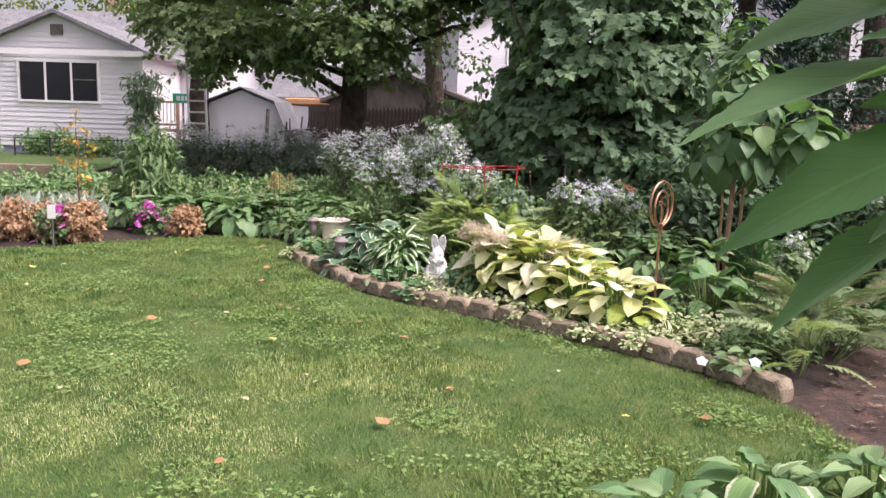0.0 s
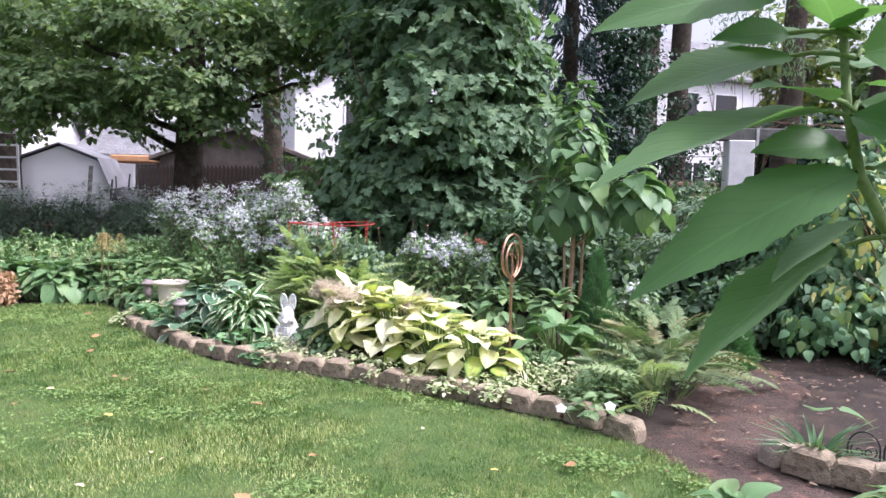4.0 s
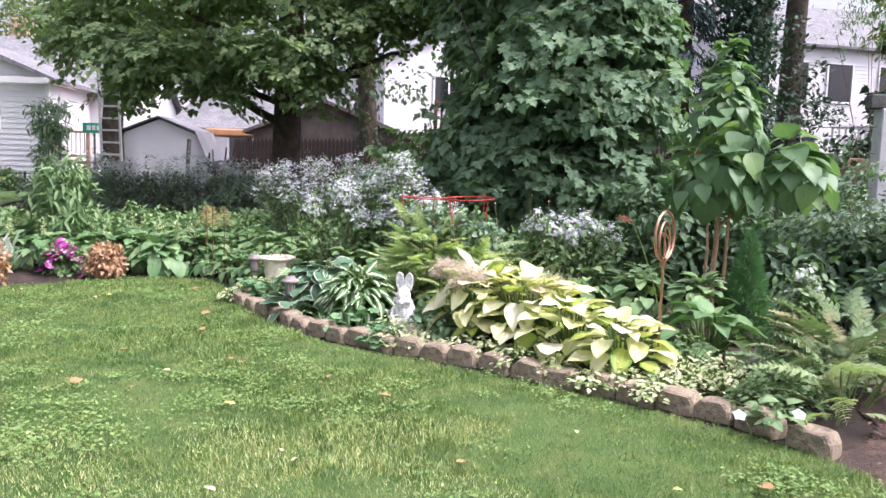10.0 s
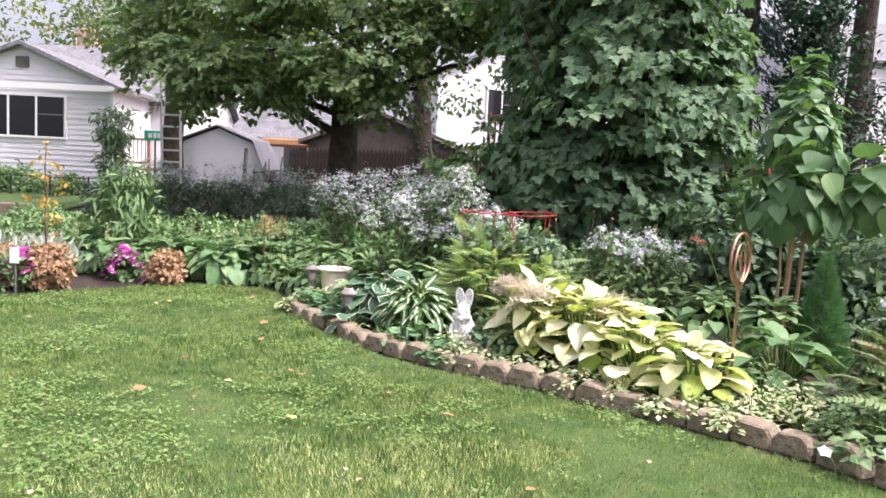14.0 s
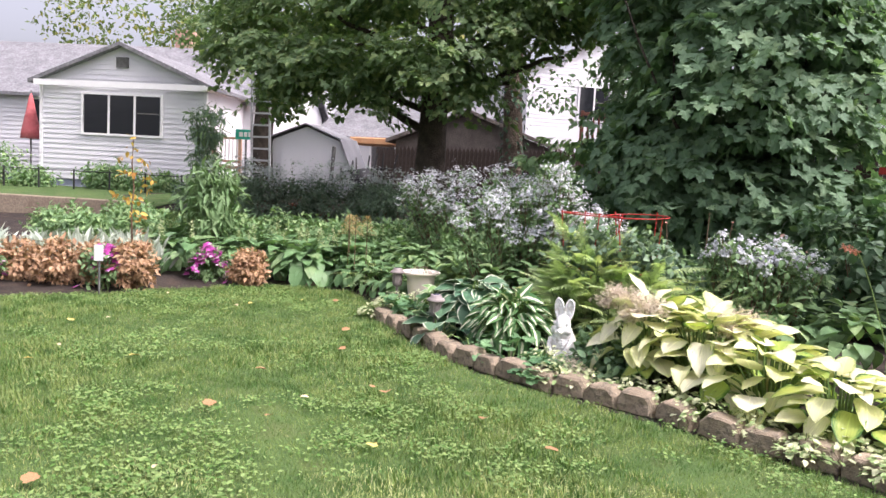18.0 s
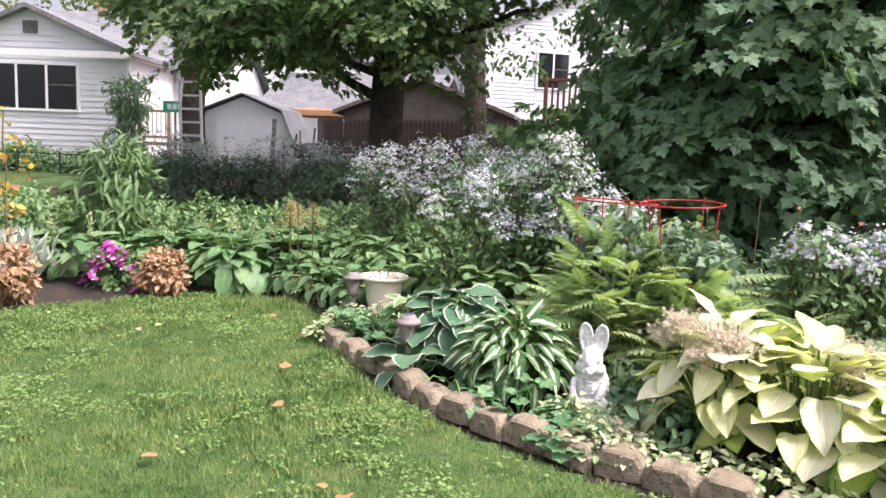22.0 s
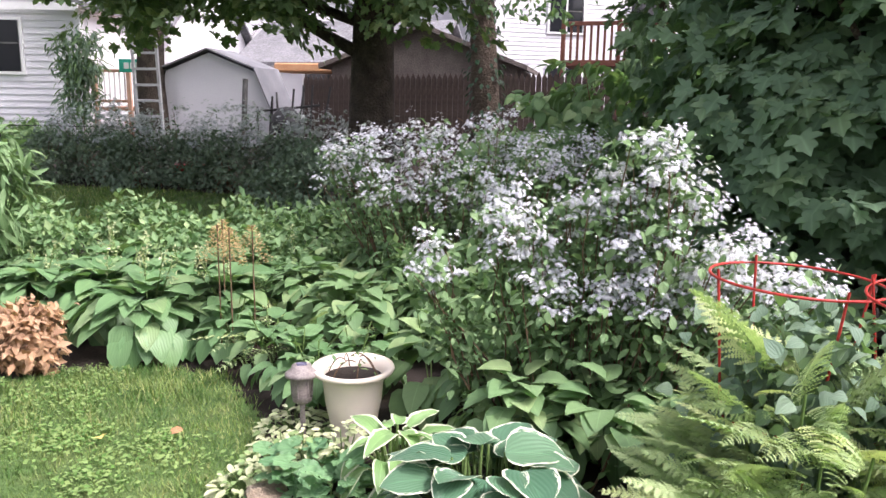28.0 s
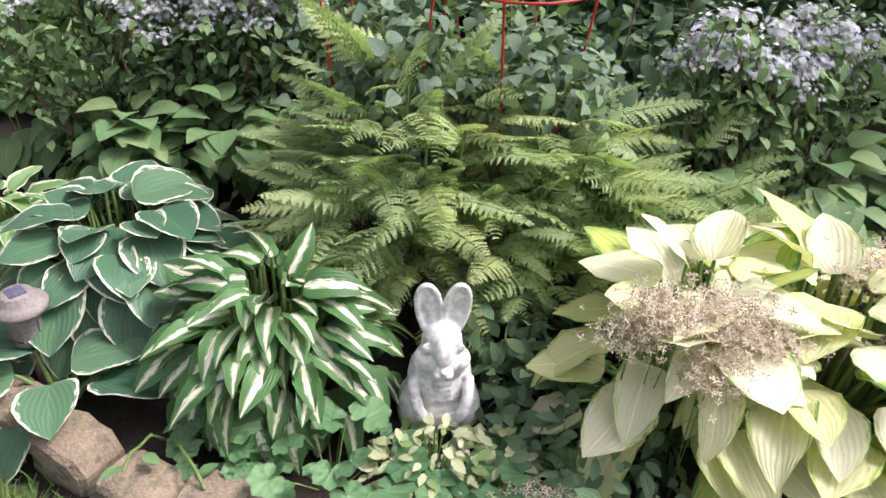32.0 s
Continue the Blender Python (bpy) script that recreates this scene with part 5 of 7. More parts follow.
# ---- plants along the back border ----
def annual(label, at, r, h, fl, mat, group):
    B = bush("flowering_annual", label, "flowers", at, [((0, 0, h * .5), (r, r, h * .5), 1)], 60, 10, .05, .07, OVAL, L_AST, 6, M_STEM, group)
    p = np.stack([rng.normal(0, r * .55, fl), rng.normal(0, r * .55, fl), h * rng.uniform(.85, 1.1, fl)], -1)
    p[:, 2] -= .9 * (p[:, 0] ** 2 + p[:, 1] ** 2) / r
    nrm = np.tile([0.0, -.45, .8], (fl, 1)) + unit(fl) * .4
    singly("flower", FLOWER5, p, np.cross(nrm, unit(fl)), nrm, .06 * rng.uniform(.7, 1.2, fl), mat, B)


annual("clump of bright magenta impatiens in flower", (-4.16, 10.36, .03), .2, .42, 80, F_PINK, "magenta flowers")
annual("clump of bright magenta impatiens in flower", (-4.72, 9.15, .03), .2, .46, 60, F_PINK, "magenta flowers")
annual("magenta impatiens at the end of the border", (-5.9, 8.5, .03), .2, .40, 45, F_PINK, "magenta flowers")
for (x, y, r, h) in [(-3.55, 10.36, .20, .40), (-4.46, 9.32, .22, .56), (-5.30, 9.0, .30, .5), (-5.75, 8.9, .26, .46), (-4.95, 9.2, .2, .45)]:
    bush("withered_shrub", "withered rust-brown astilbe clump", "dried plant", (x, y, .03), [((0, 0, h * .5), (r, r, h * .55), 1)], 120, 12, .04, .075, OVAL_S, L_DRY, 8, M_TWIG, "withered clumps")
for (x, y) in [(-5.6, 9.9), (-6.2, 9.7), (-5.0, 10.1), (-6.8, 9.3), (-5.5, 10.4)]:
    B = plant("silver_grass", "clump of pale silvery artemisia", "silver plant", (x, y, .05), "silver plants")
    k = 240
    aa = rng.uniform(0, 6.28, k)
    leaves("blades", scatter(LANCE, np.stack([rng.normal(0, .14, k), rng.normal(0, .14, k), rng.uniform(.05, .35, k)], -1), np.stack([np.cos(aa) * .5, np.sin(aa) * .5, np.ones(k)], -1), unit(k) + [0, -.4, .3], rng.uniform(.14, .3, k)), L_SILVER, B)
# tall willowy plant
bush("tall_milkweed", "tall leafy plant with drooping narrow leaves", "tall plant", (-4.8, 11.3, .06), [((0, 0, 1.1), (.36, .3, .5), 1), ((0, 0, .6), (.34, .3, .4), .5)], 95, 11, .08, .20, LANCE, L_AST, 7, M_STEM, "tall plants", hang=1.2)
# tan plumes
for i, (x, y) in enumerate([(-2.30, 10.9), (-2.42, 10.95), (-2.18, 11.0), (-2.5, 11.15)]):
    B = plant("astilbe_plume", "tan dried astilbe plume", "dried flower", (x, y, .3), "tan plumes")
    k = 260
    z = rng.uniform(0, 1, k)
    aa = rng.uniform(0, 6.28, k)
    rr = (.11 * (1 - z) + .012) * rng.uniform(.4, 1.3, k)
    leaves("plume", scatter(OVAL_S, np.stack([rr * np.cos(aa), rr * np.sin(aa), .42 + .26 * z], -1), np.stack([np.cos(aa), np.sin(aa), .6 + 0 * aa], -1), np.tile([0, 0, 1.0], (k, 1)) + unit(k) * .5, .024), L_DRY2, B)
    put("stalk", tubes([([(0, 0, -.28), (0, 0, .68)], .005)], 5), M_TWIG, B)
for (x, y) in [(-3.4, 13.4), (-2.6, 13.2), (-4.6, 13.1), (-5.8, 12.6), (-7.0, 12.4), (-7.6, 11.4), (-8.2, 13.6), (-1.8, 13.2), (-.95, 11.6), (-.4, 11.2), (.4, 11.3), (1.0, 10.6), (1.6, 10.0), (-2.6, 12.2), (-3.6, 12.3), (-4.8, 12.0), (-5.8, 11.3), (-6.6, 10.7)]:
    bush("border_shrub", "leafy green border perennial", "perennial", (x, y, .08), [((0, 0, .36), (.5, .4, .36), 1)], 150, 10, .06, .095, OVAL_S, L_MID, 8, M_STEM, "border perennials")
# red-stalked stems and small brick-red blooms
B = plant("seedheads", "thin stalks with small brick-red blooms", "flowers", (1.9, 9.6, .1))
sl = [(bow((x * .6, y * .6, 0), (x, y, z), .02, 6), .004) for x, y, z in [(.3, -.1, 1.15), (.75, .1, 1.05), (-.3, .1, 1.1), (.1, .3, 1.2), (.9, -.5, .95)]]
each_tube("stalk", sl, 5, M_TWIG, B)
leaves("flower_mass", heads_up(np.array([(.3, -.1, 1.16), (.76, .1, 1.06), (-.3, .1, 1.11), (.1, .3, 1.21), (.9, -.5, .96)]), .019, FLOWER6), F_RED, B)

# ---- low plants along the stones ----
def low_mound(label, at, r, h, mat, tpl, size, n, group, cat="groundcover"):
    B = plant("groundcover", label, cat, at, group)
    a, q = rng.uniform(0, 6.283, n), np.sqrt(rng.uniform(0, 1, n))
    P = np.stack([r * q * np.cos(a), r * q * np.sin(a), h * (1 - q * q) * rng.uniform(.5, 1.1, n) + .03], -1)
    D = np.stack([np.cos(a + rng.normal(0, .8, n)), np.sin(a + rng.normal(0, .8, n)), rng.uniform(-.4, .5, n)], -1)
    U = np.tile([0, -.2, 1.0], (n, 1)) + unit(n) * .3
    S = size * rng.uniform(.6, 1.2, n)
    ln = [(bow((P[i, 0] * .2, P[i, 1] * .2, 0), P[i], .02, 4), .003) for i in range(0, n, 4)]
    if n < 100:
        singly("leaf", tpl, P, D, U, S, mat, B)
        each_tube("stem", ln, 4, M_STEM, B)
    else:
        leaves("foliage", scatter(tpl, P, D, U, S), mat, B)
        put("runner_tangle", tubes(ln, 4), M_STEM, B)["kind"] = "stuff"


for x, y, r, h in [(.50, 7.93, .24, .20), (.85, 7.62, .22, .12), (1.08, 7.70, .18, .13), (-1.05, 9.35, .24, .24), (-.85, 9.2, .2, .2), (.25, 8.12, .18, .14)]:
    low_mound("lobed green geranium leaves by the edging", (x, y, .04), r, h, L_HEU, LOBED, .125, 44, "geraniums", "geranium")
for x, y, r, h in [(.80, 7.88, .2, .15), (.98, 7.84, .16, .12), (.95, 7.55, .2, .13), (1.15, 7.52, .2, .12), (-1.25, 9.55, .2, .14), (-1.35, 9.9, .2, .12), (-1.3, 9.25, .15, .1), (-.92, 9.52, .2, .24), (-1.12, 9.5, .18, .2), (1.75, 7.3, .2, .14), (1.5, 7.42, .2, .12), (2.0, 7.12, .22, .14), (2.3, 6.9, .2, .14), (2.75, 6.68, .24, .15), (3.05, 6.55, .22, .14), (3.2, 6.75, .22, .2), (3.45, 6.6, .24, .2), (3.5, 6.9, .26, .22), (2.55, 6.62, .16, .1), (2.95, 6.4, .14, .1)]:
    low_mound("pale variegated groundcover spilling over the stones", (x, y, .04), r, h, L_PALE, OVAL, .052, 170, "pale groundcover")
for x, y, r, h in [(3.75, 6.35, .28, .3), (3.6, 6.25, .22, .22), (3.95, 6.6, .3, .32), (3.3, 7.1, .28, .3), (4.55, 7.25, .3, .35), (4.2, 7.0, .3, .35), (4.0, 6.85, .28, .35)]:
    low_mound("dull green low foliage at the bed's end", (x, y, .04), r, h, L_AST, OVAL, .06, 190, "low foliage")
low_mound("round impatiens leaves on the last stones", (3.62, 5.92, .06), .17, .14, L_AST, BROAD, .10, 26, "white impatiens", "flowers")
for x, y, z in ((3.345, 5.675, .187), (3.676, 5.694, .209)):
    B = plant("impatiens_flower", "single white impatiens flower over the stones", "flower", (x, y, z), "white impatiens flowers")
    singly("blossom", flower(5, .95), [(0, 0, .01)], [(1, .2, .1)], [(0, -.6, .8)], .042, F_WHITE, B)
    put("stalk", tubes([(bow((.10, .12, -.12), (0, 0, .008), .02, 5), .003)], 5), M_STEM, B)
# litter on the bare path
k = 900
lx, ly = rng.uniform(3.9, 7.2, k), rng.uniform(3.9, 8.0, k)
kk = in_poly(lx, ly, PATH_POLY) | ((lx > 5.3) & (ly > 5.2))
lx, ly = lx[kk], ly[kk]
la = rng.uniform(0, 6.28, len(lx))
lit = leaves("path_litter", scatter(OVAL, np.stack([lx, ly, soil_z(lx, ly) + .016], -1), np.stack([np.cos(la), np.sin(la), .05 + 0 * la], -1), np.tile([0, 0, 1.0], (len(lx), 1)) + unit(len(lx)) * .25, rng.uniform(.012, .07, len(lx))), L_LITTER, None)
tagged(lit, "small dry leaves and twigs littering the path", "leaf litter", kind="stuff")
# faded flower masses
for x, y, z, r in [(1.50, 7.68, .70, .16), (1.34, 7.70, .74, .11), (1.62, 7.64, .66, .12), (1.28, 7.72, .66, .09), (1.46, 7.58, .60, .10), (1.02, 7.62, .14, .13), (1.14, 7.56, .10, .12), (2.25, 7.9, .60, .16), (2.15, 7.55, .56, .1)]:
    B = plant("faded_bloom", "mass of faded cream and brown florets", "dried flowers", (x, y, 0.06), "faded flower heads")
    k = int(5200 * r)
    P = rng.normal(0, 1, (k, 3)) * np.array([r * .46, r * .42, r * .24]) + [0, 0, z - .06]
    leaves("floret_mass", scatter(FLORET, P, unit(k), np.tile([0, -.3, 1.0], (k, 1)) + unit(k) * .7, .0135), F_DRY, B)
    each_tube("stem", [(bow((0, .05, -.03), P[i] * [.6, .6, .95], .02, 5), .002) for i in range(0, k, k // 2 + 1)], 4, M_STEM, B)
# vine by the blue hosta
B = plant("trailing_vine", "thin yellow-green runner on bare soil", "vine", (.02, 8.02, .05))
each_tube("stem", [(bow((0, .2, .02), (.12, -.1, .1), .06, 7, .01), .006), (bow((0, .2, .02), (-.1, 0, .12), .05, 6, .01), .005)], 5, M_STEM, B)
leaves("foliage", scatter(OVAL, np.array([(.1, -.05, .1), (-.05, .05, .12), (0, .15, .1), (-.1, 0, .14)]), unit(4), np.tile([0, 0, 1.0], (4, 1)), .07), L_GH, B)


# ---- dwarf spruces ----
for x, y, h, r in [(4.0, 8.30, 1.02, .25), (5.09, 7.6, .82, .24)]:
    S = plant("dwarf_spruce", "small dense cone-shaped green spruce", "conifer", (x, y, .1), "dwarf spruces")
    k = 15000
    z = 1 - np.sqrt(rng.uniform(0, 1, k))
    a = rng.uniform(0, 6.28, k)
    rr = r * (1 - z) * (1 + .14 * np.sin(a * 5 + z * 30)) * rng.uniform(.75, 1.05, k)
    leaves("crown", scatter(NEEDLE, np.stack([rr * np.cos(a), rr * np.sin(a), z * h + .02], -1), np.stack([np.cos(a), np.sin(a), .7 + 0 * a], -1) + unit(k) * .5, unit(k), rng.uniform(.045, .075, k)), L_CONE, S)
    put("trunk", tubes([([(0, 0, -.1), (0, 0, h * .9)], [.03, .006])], 7), M_BARK2, S)

# ---- young broad-leaved tree on canes ----
Y = plant("young_tree", "young broad-leaved tree on thin tan stems", "young tree", (3.80, 8.75, .1))
canes = [(bow((0, 0, -.1), (.0, -.05, 1.7), .0, 7, .01), [.032, .02]), (bow((.07, .02, -.1), (.12, 0, 1.5), .0, 7, .01), [.022, .012]), (bow((-.06, 0, -.1), (-.12, -.1, 1.35), 0, 6, .01), [.018, .010]), (bow((.02, 0, 1.0), (.75, -.15, 1.55), .06, 6), [.014, .007])]
put("trunk", tubes(canes, 8), M_CANE, Y)
P, D, U, S = [], [], [], []
# tiers of drooping leaves: broad and low at the bottom, small and upright at the tip
for cx, cy, base, top, r, k in [(0, 0, 1.40, 2.74, .41, 230), (.05, 0, 2.1, 2.80, .15, 34), (.60, -.15, 1.36, 1.84, .34, 48), (-.16, -.1, 1.30, 1.75, .34, 30)]:
    h = rng.uniform(0, 1, k) ** 1.15
    a = rng.uniform(0, 6.28, k)
    rr = r * (1 - h) ** .6 * rng.uniform(.35, 1.05, k) + .03
    out = np.stack([np.cos(a), np.sin(a), 0 * a], -1)
    P.append(out * rr[:, None] + np.stack([cx + 0 * a, cy + 0 * a, base + (top - base) * h + rng.normal(0, .03, k)], -1))
    dip = 1.15 - 1.3 * h + rng.normal(0, .25, k)
    D.append(out * np.cos(dip)[:, None] + np.stack([rng.normal(0, .2, k), rng.normal(0, .2, k), -np.sin(dip)], -1))
    U.append(out * np.sin(np.clip(dip, .2, 1.5))[:, None] + np.array([0, 0, .9]) + unit(k) * .25)
    S.append((.285 - .16 * h * (top > 2)) * rng.uniform(.65, 1.12, k))
P, D, U, S = map(np.concatenate, (P, D, U, S))
singly("leaf", BROAD, P, D, U, S, L_CAT, Y)

# ---- day lily clump, wire border and labelled sapling in the second bed ----
DL = plant("daylily", "clump of arching strap-shaped daylily leaves", "daylily", (4.86, 5.28, .02))
k = 46
a = rng.uniform(0, 6.28, k)
el = np.radians(rng.uniform(58, 86, k))
singly("blade", blade([(0, .6), (.25, 1), (.6, .8), (1, .03)], 2, .09, .5, .75), np.stack([.05 * np.cos(a), .05 * np.sin(a), 0 * a], -1), np.stack([np.cos(a) * np.cos(el), np.sin(a) * np.cos(el), np.sin(el)], -1), np.stack([-np.cos(a), -np.sin(a), 1.2 + 0 * a], -1), rng.uniform(.22, .40, k), L_HEU, DL)
leaves("broad_leaf", scatter(BROAD, np.array([(.12, -.02, .34), (.05, .1, .3)]), np.array([(1, -.2, -.1), (.3, 1, .1)]), np.array([(0, 0, 1.0), (0, 0, 1.0)]), .22), L_GH, DL)
WB = thing("border_fence", "low black wire border fence with scrolled hoops", "border fence", (5.0, 5.18, .0), -33)
for i in range(6):
    x = .19 * i
    hoop = [(x, 0, -.05), (x, 0, .17)] + [(x + .085 - .085 * math.cos(t), 0, .17 + .10 * math.sin(t)) for t in np.linspace(.2, 2.94, 12)] + [(x + .17, 0, .17), (x + .17, 0, -.05)]
    put("hoop", tubes([(hoop, .006)], 6), M_IRON, WB)
    for side in (-1, 1):
        put("scroll", tubes([([(x + .085 + side * (.008 + .034 * t / 7) * math.cos(t) + side * .03, 0, .15 + (.008 + .034 * t / 7) * math.sin(t)) for t in np.linspace(0, 7, 18)], .0045)], 5), M_IRON, WB)
put("rail", tubes([([(0, 0, .06), (1.12, 0, .06)], .005)], 6), M_IRON, WB)
LS = plant("labelled_sapling", "thin young sapling with a white plant card tied on", "sapling", (5.36, 5.3, .02))
put("trunk", tubes([(bow((0, 0, -.1), (.05, 0, 1.5), 0, 8, .012), [.02, .008]), (bow((.02, 0, .7), (-.25, .1, 1.5), .02, 6), [.009, .004]), (bow((.03, 0, .8), (.3, 0, 1.35), .03, 6), [.009, .004])], 7), M_TWIG, LS)
each_tube("branch", [(bow((.05, 0, 1.4), (.02, .05, 2.1), .0, 6, .015), [.008, .003]), (bow((.03, 0, 1.0), (-.4, .1, 1.75), .03, 6, .01), [.007, .003]), (bow((.03, 0, .9), (-.35, -.05, 1.2), .02, 6, .01), [.006, .003])], 6, M_TWIG, LS)
leaves("crown", clump_cloud([((-.12, 0, 1.5), (.42, .3, .62), 1)], 46, 4, .08, .075, OVAL), L_LIME, LS)
part("plant_card", box_bm([(-.045, -.03, .52, .045, -.027, .69)]), M_CARD, LS, "white plant card")
part("card_picture", box_bm([(-.035, -.035, .59, .035, -.031, .675)]), M_BLUE, LS, "blue printed picture on the card")

# ---- big-leaved plant by the camera ----
SP = plant("large_leaf_plant", "tall plant with very large soft green leaves", "tall plant", (3.63, 2.2, .0))
each_tube("stem", [([(0, 0, -.05), (0, 0, .6), (-.01, -.01, 1.0), (-.03, -.03, 1.25), (-.09, -.04, 1.51), (-.18, -.06, 1.65), (-.20, -.03, 1.79), (-.21, .0, 2.03), (-.22, .0, 2.25)], [.022, .013, .006]),
                   (bow((.08, .03, -.05), (.07, .05, 1.2), 0, 6, .008), [.020, .012]), (bow((.07, .05, 1.2), (.02, .03, 1.7), .02, 5), [.012, .006]), (bow((-.09, -.04, 1.51), (.1, .05, 1.75), .02, 5), [.010, .006])], 9, M_STEM, SP)
def toothed(k):
    """Half widths of a long leaf with an uneven toothed margin."""
    v = np.linspace(0, 1, 34)
    w = np.interp(v, (0, .08, .2, .35, .55, .75, .9, 1), (.1, .5, .88, 1, .88, .58, .27, .01))
    return list(zip(v.tolist(), (w * (1 + .05 * np.sin(v * 71 + k) + .045 * np.sin(v * 23 + 2 * k))).tolist()))


big = [make_mesh("leaf", *blade(toothed(i), 6, w, f, d, .014)) for i, (w, f, d) in enumerate(((.40, .3, .16), (.46, .2, .22), (.36, .4, .12)))]
for me in big:
    me.materials.append(L_SAP)
# leaf base, leaf tip, turn about its own length, breadth
SAP_LEAVES = [((-.24, -.02, 1.78), (-.74, -.19, 1.69), 15, .9), ((-.20, -.08, 1.66), (-.66, -.21, 1.49), -10, .64), ((-.24, -.10, 1.52), (-.56, -.19, 1.31), 20, .95), ((-.09, -.10, 1.54), (-.15, -.26, 1.30), 0, 1.05),
              ((-.28, .05, 1.90), (-.63, .0, 1.86), 0, 1.1), ((-.19, -.10, 1.57), (-.40, -.18, 1.48), 30, 1.2), ((-.16, .0, 1.90), (.12, -.10, 1.95), 45, 1.35), ((-.20, .10, 1.95), (-.42, .12, 1.97), 0, 1.2), ((-.16, .0, 1.80), (.08, -.10, 1.73), 18, 1.2),
              ((-.15, -.05, 1.67), (.05, -.12, 1.66), 8, 1.0), ((-.32, .02, 2.02), (-.70, -.04, 1.99), -25, .8), ((-.30, .02, 1.94), (-.46, -.02, 1.93), -30, 1.2), ((.1, .05, 1.74), (.42, .0, 1.7), 0, 1.2), ((-.2, .02, 2.1), (-.45, -.1, 2.12), 0, 1.1), ((-.2, .02, 2.15), (.05, .1, 2.2), 0, 1.1), ((-.2, .0, 2.2), (-.3, .25, 2.25), 0, 1.1), ((.06, .05, 1.3), (.35, -.05, 1.2), 0, 1.2),
              ((-.20, -.05, 1.77), (-.04, -.20, 1.71), 20, 1.5), ((-.17, -.05, 1.83), (.02, -.2, 1.79), -15, 1.3), ((-.24, -.04, 1.80), (-.42, -.15, 1.85), 10, 1.2), ((-.21, -.05, 1.71), (-.40, -.10, 1.71), -20, 1.3), ((-.23, -.03, 1.94), (-.34, -.2, 2.0), 0, 1.3), ((-.22, .0, 1.94), (-.12, -.2, 2.0), 0, 1.3), ((-.22, .05, 1.88), (-.05, .12, 1.92), 10, 1.3)]
for i, (b, tip, tw, br) in enumerate(SAP_LEAVES):
    b, tip = Vector(b), Vector(tip)
    y = (tip - b).normalized()
    x = y.cross(Vector((0, -.45, 1))).normalized()
    m = Matrix((x, y, x.cross(y))).transposed().to_4x4()
    m.translation = b
    L = (tip - b).length
    put("leaf", big[i % 3], None, SP, "", m @ pose(0, 0, 0, 0, tw, 0) @ Matrix.Diagonal((L * br * 1.12, L, L, 1)))
    near = Vector((-.19, -.04, b.z - .02)) if b.x < .0 else Vector((.04, .04, b.z - .05))
    put("leaf_stalk", tubes([(bow(near, b, .01, 4), .005)], 6), M_STEM, SP)


# ---- trees ----
def tree(name, label, at, h, r0, r1, lean, limbs, crown, mat_bark, mat_leaf, tpl, clumps, per, spread, size, group="trees", ivy=None, **kw):
    T = plant(name, label, "tree", at, group)
    lx, ly = lean
    pts = bow((0, 0, -.3), (lx, ly, h), 0, 9, r0 * .12)
    trunk = [(pts, [r0 * 1.35, r0, r0 * .9, r1])]
    put("trunk", tubes(trunk, 14), mat_bark, T)
    if limbs:
        ln = []
        for (z, tx, ty, tz, r) in limbs:
            b = (lx * z / h, ly * z / h, z)
            ln.append((bow(b, (tx, ty, tz), .15, 8, .05), [r, r * .3]))
            mid = np.array([tx, ty, tz]) * .6 + np.array(b) * .4
            ln.append((bow(mid, mid + unit(1)[0] * .9 + [0, 0, .2], .05, 5, .03), [r * .45, r * .12]))
        each_tube("limb", ln, 8, mat_bark, T)
    if crown:
        leaves("crown", clump_cloud(crown, clumps, per, spread, size, tpl, **kw), mat_leaf, T)
    if ivy:
        k = ivy
        z = rng.uniform(0, h, k)
        a = rng.uniform(0, 6.28, k)
        rr = r0 * 1.15 + rng.uniform(0, .12, k)
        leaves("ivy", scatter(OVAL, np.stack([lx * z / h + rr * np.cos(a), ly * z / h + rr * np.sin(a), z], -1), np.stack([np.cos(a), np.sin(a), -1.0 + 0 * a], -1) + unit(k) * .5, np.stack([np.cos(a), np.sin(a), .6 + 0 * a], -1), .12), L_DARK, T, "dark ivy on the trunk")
    return T


